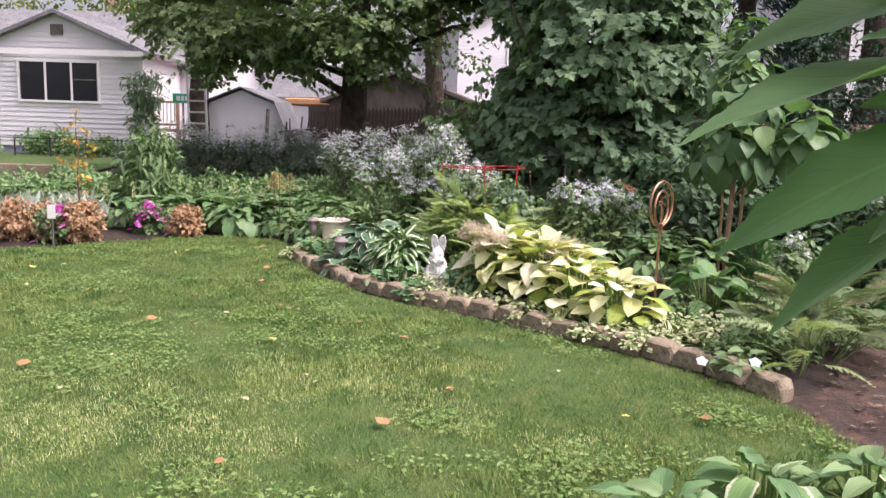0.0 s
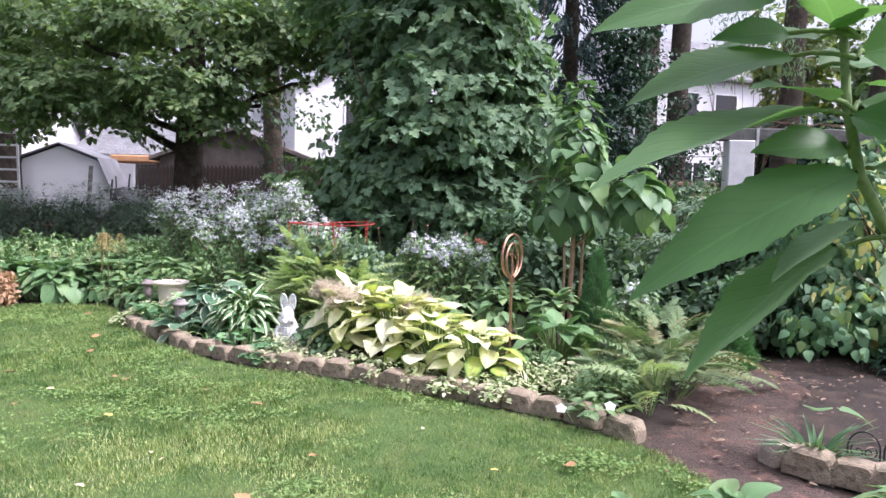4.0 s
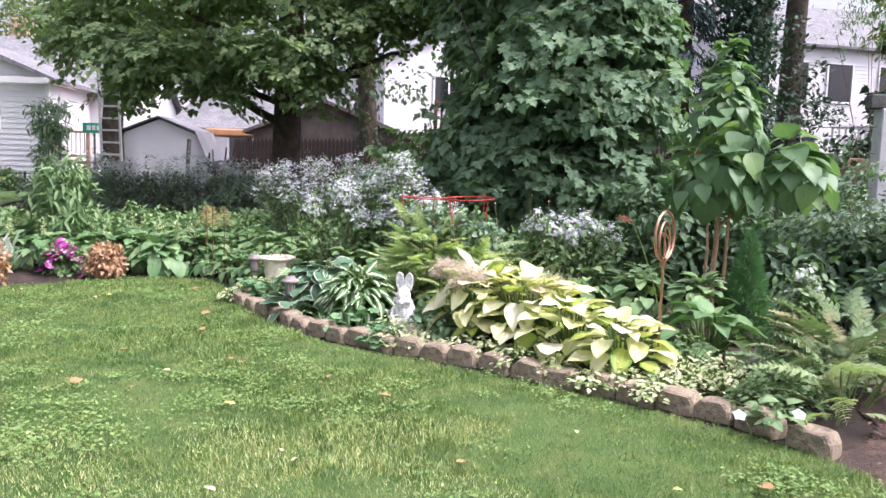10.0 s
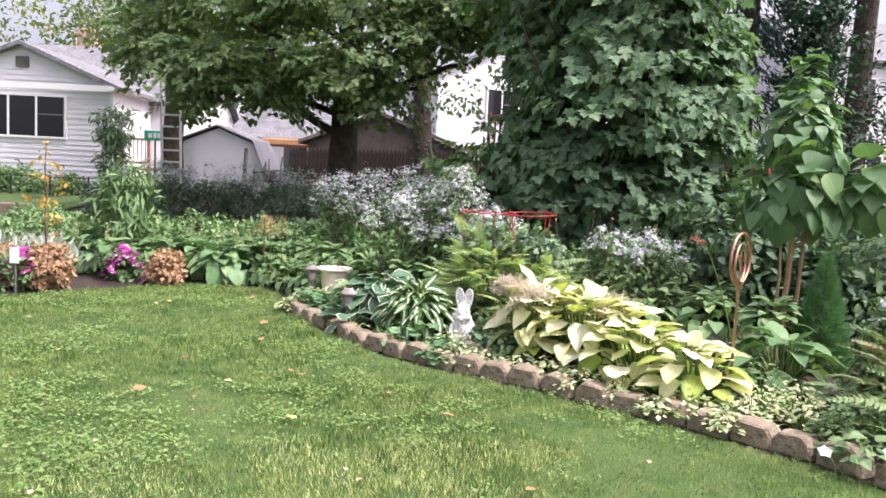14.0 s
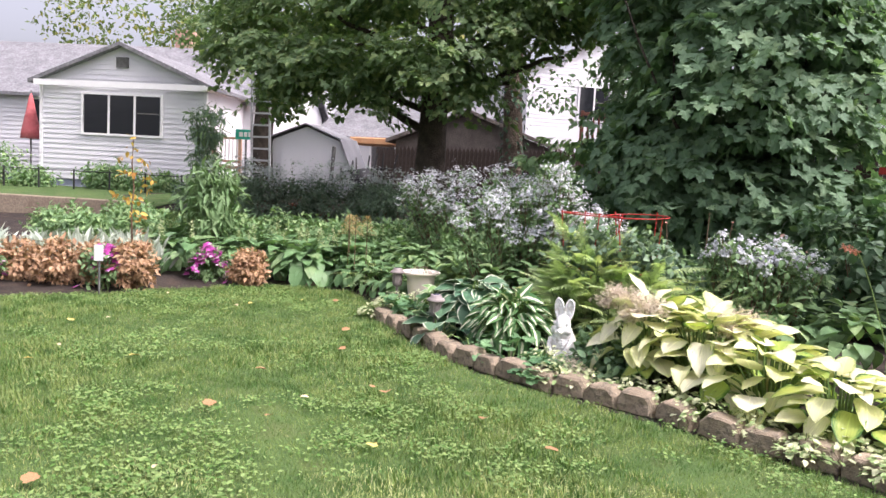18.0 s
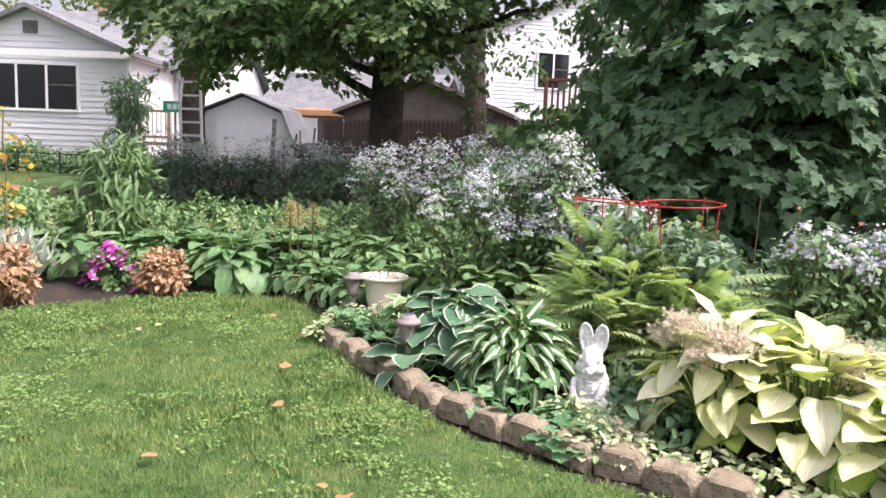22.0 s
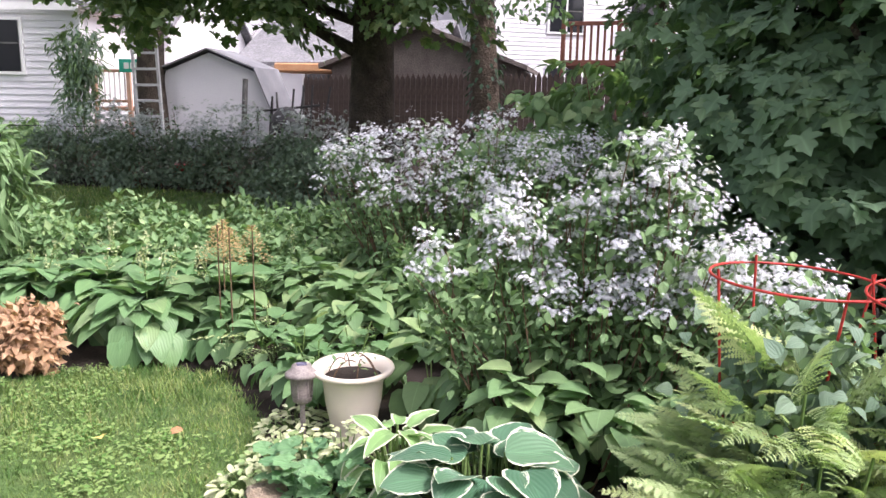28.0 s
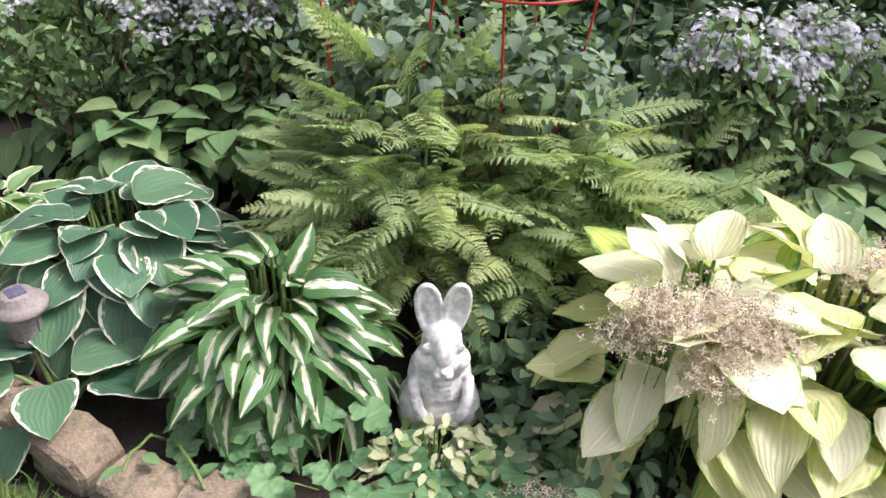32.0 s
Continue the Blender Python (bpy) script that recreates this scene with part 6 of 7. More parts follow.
# the spreading shade tree beyond the bed
shade = tree("shade_tree", "broad shade tree with low spreading dark green canopy", (-3.1, 15.8, .35), 7.5, .26, .14, (.15, .2),
     [(2.0, -3.2, -.6, 3.3, .09), (2.3, 2.6, -.4, 3.4, .09), (2.8, -1.6, -1.8, 4.0, .08), (3.2, 1.6, 1.5, 4.6, .08), (3.8, -2.4, .8, 5.2, .07), (4.2, 2.8, -.8, 5.0, .07), (2.4, -4.4, -.2, 3.6, .07)],
     None, M_BARK, L_MAPLE2, OVAL_S, 0, 0, 0, 0)
leaves("crown", spray_cloud([((-1.8, -1.0, 3.15), (1.6, 1.2, .45), .9), ((-3.1, -.6, 3.7), (1.4, 1.2, .6), .9), ((.4, -1.2, 3.2), (1.5, 1.2, .5), .9), ((1.9, -.5, 3.9), (1.0, 1.2, .6), .7), ((-2.2, -.4, 4.6), (2.1, 1.6, .7), 1.1), ((.3, -1.2, 4.4), (2.0, 1.5, .7), 1.1), ((2.6, -.3, 4.6), (1.4, 1.2, .55), 1.0), ((4.2, -.9, 4.8), (1.2, 1.0, .6), .9),
      ((-1.0, 0, 5.6), (2.9, 2.0, .9), .4), ((2.2, 0, 5.9), (2.2, 1.7, .9), .4), ((-4.0, .1, 4.9), (1.1, 1.1, .8), .6), ((0, 0, 7.0), (3.2, 2.2, 1.2), .15), ((-2.6, -1.2, 2.7), (.5, .4, .25), .2), ((-.9, -1.3, 2.6), (.5, .4, .25), .2), ((1.0, -1.0, 2.75), (.5, .4, .3), .2)],
     960, 34, .52, .118, MAPLE_S, droop=.35, hang=.35, inner=.3), L_MAPLE2, shade)
tree("shade_tree", "slim tree behind the fence line", (-2.4, 20.4, .7), 8, .23, .16, (-.4, 0), [(3.5, 1.5, 0, 5.2, .04), (4.2, -1.8, 0, 6.0, .04)],
     [((.9, -.4, 3.0), (.6, .5, .6), .13), ((2.2, -.3, 3.6), (.6, .5, .5), .08), ((1.4, 0, 5.6), (1.5, 1.4, .9), .6), ((-1.5, 0, 6.3), (2.2, 1.6, 1.2), 1.2), ((.8, 0, 7.5), (2.4, 1.8, 1.4), 1)], M_BARK2, L_MAPLE, OVAL_S, 230, 16, .28, .17, ivy=700, flat=.3, inner=.2)
# dense maple thicket in the middle
TH = plant("maple_thicket", "dense thicket of young dark green maples", "thicket", (2.3, 11.9, .15))
leaves("foliage", spray_cloud([((-1.2, .5, .9), (.9, .8, .75), .8), ((-.7, .2, 1.8), (.75, .8, .8), .8), ((.0, 0, 1.2), (1.1, 1.0, 1.2), 1.3), ((.1, 0, 2.7), (1.2, 1.0, 1.2), 1.4), ((.1, .1, 4.0), (1.2, 1.1, 1.1), 1.2), ((.0, .1, 5.2), (1.3, 1.1, 1.0), .8), ((.8, .1, 1.3), (.85, .9, 1.2), 1.0), ((.75, .3, 2.9), (.75, .8, 1.0), .8), ((1.5, .2, .8), (.6, .7, .7), .6), ((-2.0, 1.2, .8), (.9, .7, .65), .7), ((-2.7, 2.2, .8), (1.0, .7, .6), .6), ((-1.3, .9, 2.2), (.6, .7, .5), .3), ((-1.2, .7, 3.6), (.5, .6, .9), .45), ((-1.5, .8, 4.7), (.9, .8, .6), .5)],
                            1450, 18, .42, .138, MAPLE, droop=.5, hang=.65, inner=.4), L_MAPLE, TH)
ln = [(bow((rng.normal(0, .5), rng.normal(.2, .3), -.2), (rng.normal(0, .9), rng.normal(.2, .4), rng.uniform(2.5, 5.5)), 0, 8, .05), [.035, .01]) for i in range(14)]
each_tube("stem", ln, 7, M_BARK, TH)
# a lighter bramble beside it
BR = plant("bramble", "lighter green broad-leaved bramble in front of the fence", "shrub", (.6, 13.6, .3), "shrubs")
leaves("foliage", spray_cloud([((-.35, .1, 1.3), (.9, .6, .75), 1.1), ((-1.15, .1, 1.05), (.65, .5, .6), .7), ((.7, .0, 1.1), (1.0, .7, .85), .8), ((-.5, -.3, .6), (1.2, .5, .5), .7)], 330, 13, .26, .135, BROAD_M, droop=.5, hang=.6, inner=.55), L_MID, BR)
each_tube("stem", [(bow((rng.normal(0, .2), rng.normal(0, .1), -.03), (rng.normal(-.4, .7), rng.normal(0, .3), rng.uniform(.9, 1.9)), .05, 6, .02), [.012, .004]) for i in range(14)], 5, M_TWIG, BR)
for (x, y, s) in [(3.6, 10.6, 1.25), (4.35, 10.9, 1.2), (8.0, 14.6, 1.6), (9.6, 16.6, 1.8), (11.5, 18.6, 1.9), (13.4, 19.6, 1.9), (6.6, 13.6, 1.3), (4.7, 10.4, .9), (5.5, 9.6, .85), (6.0, 8.6, .7), (2.6, 10.3, .75), (4.6, 9.3, .6), (5.4, 8.5, .55), (6.4, 10.4, 1.0), (7.4, 15.6, 1.9), (6.1, 14.6, 1.6)]:
    bush("dark_understorey", "dark green understorey shrub", "shrub", (x, y, .12), [((0, 0, .55 * s), (.6 * s, .55 * s, .55 * s), 1)], 150, 11, .1, .13, OVAL, L_UNDER, 8, M_TWIG, "understorey shrubs")
# dark ivy added to stand for the shade in the hollow below the hedge
for (x, y, s) in [(6.75, 7.5, .5), (7.2, 8.0, .6), (6.7, 8.7, .6), (7.5, 7.3, .55), (6.9, 6.6, .5), (7.5, 6.5, .5), (7.1, 5.9, .4), (7.9, 7.0, .6)]:
    bush("shade_fill_ivy", "low dark ivy standing in for shade under the vine hedge", "groundcover", (x, y, .04), [((0, 0, .4 * s), (.7 * s, .6 * s, .45 * s), 1)], 60, 6, .08, .10, OVAL_S, L_DARK, 5, M_TWIG, "low ivy")
# feathery grey-green shrub before the pergola
FS = plant("feathery_shrub", "grey-green shrub with layered fine leaves", "shrub", (5.45, 9.7, .12), "shrubs")
leaves("foliage", spray_cloud([((0, 0, .95), (.65, .5, .4), 1), ((.35, .1, 1.3), (.6, .5, .35), .9), ((-.3, .2, .7), (.5, .45, .35), .6), ((.6, -.1, .75), (.5, .45, .35), .7)], 130, 22, .26, .085, OVAL_S, droop=.25, hang=.3), L_BLUE, FS)
each_tube("stem", [(bow((rng.normal(0, .06), rng.normal(0, .06), -.03), (rng.normal(.15, .4), rng.normal(0, .3), rng.uniform(.6, 1.5)), .04, 6, .015), [.010, .003]) for i in range(12)], 5, M_TWIG, FS)
# vine-clad hedge
VH = plant("vine_hedge", "rounded hedge smothered in broad-leaved vine", "hedge", (7.35, 8.9, .1), "vine hedge")
leaves("foliage", spray_cloud([((0, 0, .95), (1.5, 1.1, 1.05), 1.6), ((.5, .3, 1.6), (1.5, 1.0, .75), 1.2), ((-.9, .1, .8), (.7, .8, .8), .6), ((-.65, -.85, .52), (.95, .7, .30), .28), ((.6, -1.0, .55), (1.2, .75, .32), .32), ((1.6, .2, 1.2), (1.0, .9, 1.0), .7)], 1250, 17, .25, .105, BROAD_M, droop=.8, hang=.9, inner=.72, low=-.6), L_VINE, VH)
each_tube("stem", [(bow((rng.normal(0, .4), rng.normal(0, .3), -.03), (rng.normal(.2, .8), rng.normal(0, .5), rng.uniform(.9, 2.0)), .05, 6, .02), [.02, .006]) for i in range(16)], 5, M_TWIG, VH)
leaves("yellowed_leaves", clump_cloud([((0, -.3, 1.0), (1.5, .9, 1.1), 1)], 16, 2, .08, .13, BROAD), L_YELLOW, VH, "scattered yellowed leaves")
put("runners", tubes([(bow((-.4 + .3 * i, -.8, .3), (.2 + .35 * i, -.5, 2.1 + .2 * (i % 2)), .1, 8, .04), .006) for i in range(5)], 5), M_TWIG, VH)

# tall trunks to the right
TRUNKS = [("slim_tree", "tall straight bare tree trunk", (3.95, 28.3, .8), .28, (-.8, 0), 500, M_BARK2), ("tall_tree", "tall dark ivy-clad tree trunk", (8.9, 28.2, .8), .36, (0, 0), 900, M_BARK),
          ("tall_tree", "tall brown tree trunk", (9.95, 28.2, .8), .36, (.15, 0), 0, M_BARK), ("tall_tree", "tall dark tree trunk", (11.2, 21.8, .7), .30, (.3, 0), 0, M_BARK), ("tall_tree", "leaning dark tree trunk", (13.2, 21.8, .7), .27, (1.3, 0), 0, M_BARK),
          ("tall_tree", "distant dark tree trunk", (14.6, 22.5, .7), .2, (.6, 0), 0, M_BARK), ("tall_tree", "distant brown tree trunk", (15.9, 23, .7), .26, (.2, 0), 0, M_BARK), ("tall_tree", "distant dark tree trunk", (17.4, 23, .7), .24, (.3, 0), 0, M_BARK)]
for nm, lab, at, r, lean, ivy, mb in TRUNKS:
    tree(nm, lab, at, 12, r, r * .75, lean, [(8.5, 2.0, 0, 10.4, r * .4), (8.0, -1.8, .3, 10.2, r * .4)], [((.5, 0, 11.2), (3.0, 2.5, 2.0), 1)], mb, L_MAPLE2, OVAL_S, 120, 12, .3, .2, "tall trees", ivy)
bush("shade_foliage_tree", "dark leafy young tree between the tall trunks", "tree", (7.0, 19.6, .6), [((0, 0, 3.0), (1.0, .8, 1.9), 1), ((.9, .2, 1.9), (1.0, .8, 1.2), .7)], 190, 12, .16, .15, OVAL_S, L_DARK, 10, M_BARK, "trees")
# ivy column and spruce
GM = plant("young_maple", "slim young maple in front of the far house", "tree", (.55, 18.2, .6), "trees")
leaves("crown", spray_cloud([((0, 0, 2.0), (.55, .5, .9), 1), ((.1, 0, 3.6), (.7, .6, .9), 1), ((.3, 0, 5.2), (1.0, .7, .9), .9)], 120, 22, .4, .14, MAPLE_S), L_MAPLE, GM)
put("trunk", tubes([(bow((0, 0, -.2), (.1, 0, 5.4), 0, 7, .03), [.07, .03])], 8), M_BARK, GM)
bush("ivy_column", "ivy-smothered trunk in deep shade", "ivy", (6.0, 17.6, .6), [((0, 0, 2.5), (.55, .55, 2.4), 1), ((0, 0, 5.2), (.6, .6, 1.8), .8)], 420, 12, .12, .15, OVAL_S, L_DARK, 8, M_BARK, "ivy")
SPR = plant("spruce", "dark blue-green spruce with drooping boughs", "conifer", (4.9, 18.4, .6))
put("trunk", tubes([([(0, 0, -.2), (0, 0, 10)], [.26, .08])], 12), M_BARK, SPR)
P, D = [], []
for i in range(60):
    z = 2.0 + 7 * i / 60
    a = i * 2.4
    L = 2.1 * (1 - (z - 1.2) / 10)
    s = rng.uniform(.1, 1, 150)[:, None] ** .7
    tip = np.array([math.cos(a) * L, math.sin(a) * L, -.55])
    P.append(np.array([0, 0, z]) + tip * s + rng.normal(0, .09, (150, 3)))
    D.append(tip / L + unit(150) * .7 + [0, 0, -.4])
P, D = np.concatenate(P), np.concatenate(D)
leaves("bough_mass", scatter(LANCE, P, D, unit(len(P)) + [0, 0, .6], rng.uniform(.12, .26, len(P))), L_SPRUCE, SPR)
# hanging light foliage at the top right
bush("weeping_branches", "airy hanging branches in front of a white house", "tree foliage", (8.7, 17.5, .6), [((0, 0, 4.5), (1.1, .8, .55), 1), ((-.6, 0, 4.0), (.6, .6, .4), .4), ((.7, 0, 4.0), (.5, .6, .3), .3), ((0, 0, 5.6), (1.6, 1.0, .6), .8)], 150, 12, .15, .12, LANCE, L_MAPLE, 10, M_TWIG, "trees", hang=1.6)
bush("weeping_branches", "light green branches hanging between the trunks", "tree foliage", (13.2, 18.5, .6), [((0, 0, 5.0), (1.5, 1.0, .9), 1), ((1.4, 0, 4.2), (1.2, .9, .8), .7), ((-.9, 0, 5.4), (1.0, .9, .6), .5)], 150, 11, .2, .15, OVAL_S, L_MAPLE2, 10, M_TWIG, "trees", hang=1.2)
for x, y, z, mt, lab in [(14.3, 28.0, .8, L_FAR, "sunlit yellow-green tree far behind the trunks"), (16.6, 27.0, .8, L_MAPLE2, "dense green woodland tree behind the trunks"), (19.2, 26.5, .8, L_FAR, "sunlit yellow-green tree far behind the trunks"), (21.5, 25.5, .8, L_MAPLE2, "dense green woodland tree behind the trunks"), (24.5, 24.5, .8, L_MAPLE2, "dense green woodland tree behind the trunks"), (13.0, 25.5, .7, L_DARK, "low dark tree at the edge of the wood")]:
    T = plant("woodland_tree", lab, "tree", (x, y, z), "woodland trees")
    h = 1.0 if mt is not L_DARK else .5
    leaves("crown", spray_cloud([((0, 0, 5.6 * h), (1.9, 1.4, 2.6 * h), 1), ((.2, -.3, 2.0), (1.8, 1.3, 1.7), .7)], 120, 22, .6, .26, MAPLE_S, inner=.3), mt, T)
    put("trunk", tubes([(bow((0, 0, -.3), (.1, 0, 6 * h), 0, 7, .04), [.18, .08])], 9), M_BARK, T)
bush("far_tree_crown", "pale tree crowns beyond the house", "tree foliage", (-17, 34, 1.0), [((0, 0, 7.5), (7, 2.5, 2.0), 1), ((7, 0, 8.0), (4, 2.5, 2.5), .8), ((-9, 0, 7.5), (5, 2.5, 2.2), .7)], 420, 12, .4, .3, OVAL_S, L_FAR, 8, M_BARK, "far foliage")


# ---- house ----
def house(label, at, rz, w, d, z0, eave, ridge, gable_front, wall_mat, roof_mat, windows, lap=0.0, found=0.0, group="houses"):
    """A house in its own axes: front wall at y = 0 facing -y, width w round x = 0, depth d."""
    H = thing("house", label, "house", at, rz, group)
    bm = bmesh.new()
    if gable_front:
        prof = [(-w / 2, z0), (w / 2, z0), (w / 2, eave), (0, ridge), (-w / 2, eave)]
        fr = [bm.verts.new((x, 0, z)) for x, z in prof]
        bk = [bm.verts.new((x, d, z)) for x, z in prof]
    else:
        prof = [(0, z0), (d, z0), (d, eave), (d / 2, ridge), (0, eave)]
        fr = [bm.verts.new((-w / 2, y, z)) for y, z in prof]
        bk = [bm.verts.new((w / 2, y, z)) for y, z in prof]
    bm.faces.new(fr)
    bm.faces.new(bk)
    for i in range(5):
        j = (i + 1) % 5
        bm.faces.new((fr[i], fr[j], bk[j], bk[i]))
    part("wall", bm, wall_mat, H)
    if lap:
        V, F = [], []
        z = z0 + .02
        while z < (ridge if gable_front else eave) - .05:
            half = w / 2 if z < eave else w / 2 * (ridge - z) / (ridge - eave)
            b = len(V)
            V += [(-half, -.024, z), (half, -.024, z), (half, -.004, z + lap), (-half, -.004, z + lap), (-half, -.002, z), (half, -.002, z)]
            F += [(b, b + 1, b + 2, b + 3), (b + 4, b + 5, b + 1, b)]
            z += lap
        put("siding", make_mesh("siding", V, F, smooth=False), wall_mat, H, "white lapped siding boards")
    o, th = .28, .12
    bm = bmesh.new()
    if gable_front:
        sl = (ridge - eave) / (w / 2)
        for s in (-1, 1):
            q = [(s * (w / 2 + o), -o, eave - o * sl), (0, -o, ridge), (0, d + o, ridge), (s * (w / 2 + o), d + o, eave - o * sl)]
            a = [bm.verts.new((x, y, z + .02)) for x, y, z in q]
            c = [bm.verts.new((x, y, z + .02 + th)) for x, y, z in q]
            bm.faces.new(a), bm.faces.new(c)
            for i in range(4):
                j = (i + 1) % 4
                bm.faces.new((a[i], a[j], c[j], c[i]))
    else:
        sl = (ridge - eave) / (d / 2)
        for y0 in (-o, d + o):
            q = [(-w / 2 - o, y0, eave - o * sl), (-w / 2 - o, d / 2, ridge), (w / 2 + o, d / 2, ridge), (w / 2 + o, y0, eave - o * sl)]
            a = [bm.verts.new((x, y, z + .02)) for x, y, z in q]
            c = [bm.verts.new((x, y, z + .02 + th)) for x, y, z in q]
            bm.faces.new(a), bm.faces.new(c)
            for i in range(4):
                j = (i + 1) % 4
                bm.faces.new((a[i], a[j], c[j], c[i]))
    part("roof", bm, roof_mat, H)
    if found:
        part("foundation", box_bm([(-w / 2 + .03, .03, z0 - found, w / 2 - .03, d - .03, z0 + .01)]), M_FOUND, H, "blue-grey painted foundation")
    for (x0, zz0, x1, zz1, panes) in windows:
        W = part("window", box_bm([(x0 - .07, -.075, zz0 - .07, x1 + .07, -.02, zz0), (x0 - .07, -.075, zz1, x1 + .07, -.02, zz1 + .07), (x0 - .07, -.075, zz0, x0, -.02, zz1), (x1, -.075, zz0, x1 + .07, -.02, zz1)] +
                                  [(x0 + (x1 - x0) * i / panes - .035, -.075, zz0, x0 + (x1 - x0) * i / panes + .035, -.02, zz1) for i in range(1, panes)]), M_TRIM, H)
        for i in range(panes):
            a, b = x0 + (x1 - x0) * i / panes + .035, x0 + (x1 - x0) * (i + 1) / panes - .035
            part("pane", box_bm([(a, -.062, zz0, b, -.052, zz1)]), M_GLASS, W)
            if panes > 1 and i == panes - 1:
                part("sash_bar", box_bm([(a, -.070, (zz0 + zz1) / 2 + .05, b, -.0625, (zz0 + zz1) / 2 + .09)]), M_GREYWOOD, W)
    return H


FR = 12.35
wing = house("white gabled house wing with a triple window", (-15.66, 21.92, 0), FR, 5.55, 5.0, .84, 3.95, 5.1, True, M_SIDING, M_ROOF, [(-1.30, 2.36, 1.30, 3.58, 3)], .16, .9)
part("corner_board", box_bm([(2.70, -.055, .84, 2.79, .06, 3.95)]), M_TRIM, wing)
part("corner_board", box_bm([(-2.79, -.055, .84, -2.70, .06, 3.95)]), M_TRIM, wing)
part("rake_board", box_bm([(-2.85, -.29, 3.80, 2.85, -.26, 3.98)]), M_TRIM, wing)
part("gable_vent", box_bm([(-.2, -.07, 4.45, .2, -.02, 4.78)]), M_GREYWOOD, wing, "grey louvred gable vent")
part("gutter", box_bm([(2.78, -.3, 3.83, 2.92, 5.0, 3.95)], .01), M_TRIM, wing)
put("downpipe", tubes([([(2.84, -.12, 3.85), (2.82, -.08, 3.6), (2.82, -.08, .3)], .04)], 8), M_TRIM, wing)
main_house = house("long white main house under a grey shingled roof", (-21.1, 24.05, 0), FR, 17.0, 7.5, .84, 3.85, 6.1, False, M_SIDING, M_ROOF, [(-.55, 2.5, .7, 3.6, 1), (1.75, 2.3, 2.4, 3.6, 1), (-4.0, 2.5, -2.7, 3.6, 1)], .16, .9)
part("chimney", box_bm([(3.1, 4.0, 5.3, 3.8, 4.6, 7.0)], .02), M_PINKWALL, main_house, "brick chimney")
put("vent_pipe", tubes([([(1.3, 1.5, 4.5), (1.3, 1.5, 5.4)], .07)], 8), M_IRON, main_house)
# garden umbrella
UM = thing("garden_umbrella", "closed faded red garden umbrella on a pole", "umbrella", (-19.5, 22.0, .6))
put("canopy", lathe([(.02, 3.0), (.06, 2.9), (.16, 2.4), (.30, 1.75), (.33, 1.5), (.26, 1.5), (.05, 2.2)], 12), M_UMB, UM)
put("pole", tubes([([(0, 0, -.3), (0, 0, 3.1)], .025)], 8), M_GREYWOOD, UM)
# retaining timber, iron fence and shrubs before the house
retw = part("retaining_timber", box_bm([(-9.0, -.12, -.6, 2.6, .12, .66)], .02), M_RETWALL, None)
retw.matrix_basis = pose(-11.9, 15.0, .0, 0, 0, FR - 2)
tagged(retw, "low brown timber retaining wall before the house", "retaining wall", kind="structure")
IF = thing("iron_fence", "low black post and wire fence by the house", "fence", (-13.2, 20.2, .45), FR)
for i in range(9):
    put("post", tubes([([(-4.5 + 1.1 * i, 0, -.2), (-4.5 + 1.1 * i, 0, .75)], .025)], 6), M_IRON, IF)
put("rail", tubes([([(-4.5, 0, .7), (4.3, 0, .7)], .012)], 5), M_IRON, IF)
for x, y, z, r in [(-19.0, 20.3, .5, .9), (-20.5, 20.0, .4, 1.0), (-15.6, 20.9, .5, .55), (-14.9, 21.0, .5, .6), (-13.3, 21.0, .5, .45), (-17.0, 19.8, .4, .5)]:
    bush("foundation_shrub", "green shrub growing before the house wall", "shrub", (x, y, z), [((0, 0, r * .7), (r, r * .7, r * .75), 1)], 120, 11, .14, .14, OVAL_S, L_MID, 6, M_TWIG, "foundation shrubs")
# climbing plant on the downpipe
bush("climbing_vine", "drooping climber beside the house corner", "vine", (-12.1, 21.4, .6), [((0, 0, 2.1), (.5, .35, .6), 1), ((-.1, 0, 1.2), (.35, .3, .7), .8)], 110, 12, .12, .26, LANCE, L_BLUE, 4, M_TWIG, "", hang=1.4)
# sapling with yellow leaves in the far border
YS = plant("yellowing_sapling", "thin sapling with orange and yellow leaves", "sapling", (-5.0, 9.9, .05))
put("trunk", tubes([(bow((0, 0, -.1), (.02, 0, 1.75), 0, 7, .01), [.016, .006])], 6), M_TWIG, YS)
leaves("crown", clump_cloud([((0, 0, 1.15), (.22, .2, .25), 1), ((.05, 0, 1.6), (.15, .15, .3), .6), ((0, 0, .85), (.15, .1, .1), .4)], 24, 4, .05, .085, OVAL), L_YELLOW, YS)
TG = thing("plant_tag", "white plant tag on a short grey stake", "plant tag", (-4.42, 8.72, .0), 12)
put("stake", tubes([([(0, 0, -.1), (0, 0, .5)], .013)], 6), M_GREYWOOD, TG)
part("card", box_bm([(-.055, -.02, .40, .055, -.014, .58)], .002), M_CARD, TG, "blank white card")

# ---- shed, ladder, deck ----
SH = thing("garden_shed", "white gambrel-roofed garden shed", "shed", (-8.55, 21.0, .55), 4)
prof = [(-1.5, 0), (1.5, 0), (1.5, .75), (1.0, 1.92), (0, 2.3), (-1.0, 1.92), (-1.5, .75)]
bm = bmesh.new()
f0 = [bm.verts.new((x, 0, z - .1)) for x, z in prof]
f1 = [bm.verts.new((x, 1.1, z - .1)) for x, z in prof]
bm.faces.new(f0), bm.faces.new(f1)
for i in range(7):
    bm.faces.new((f0[i], f0[(i + 1) % 7], f1[(i + 1) % 7], f1[i]))
part("wall", bm, M_SIDING, SH)
rp = [(1.58, .68), (1.04, 1.97), (0, 2.36), (-1.04, 1.97), (-1.58, .68)]
bm = bmesh.new()
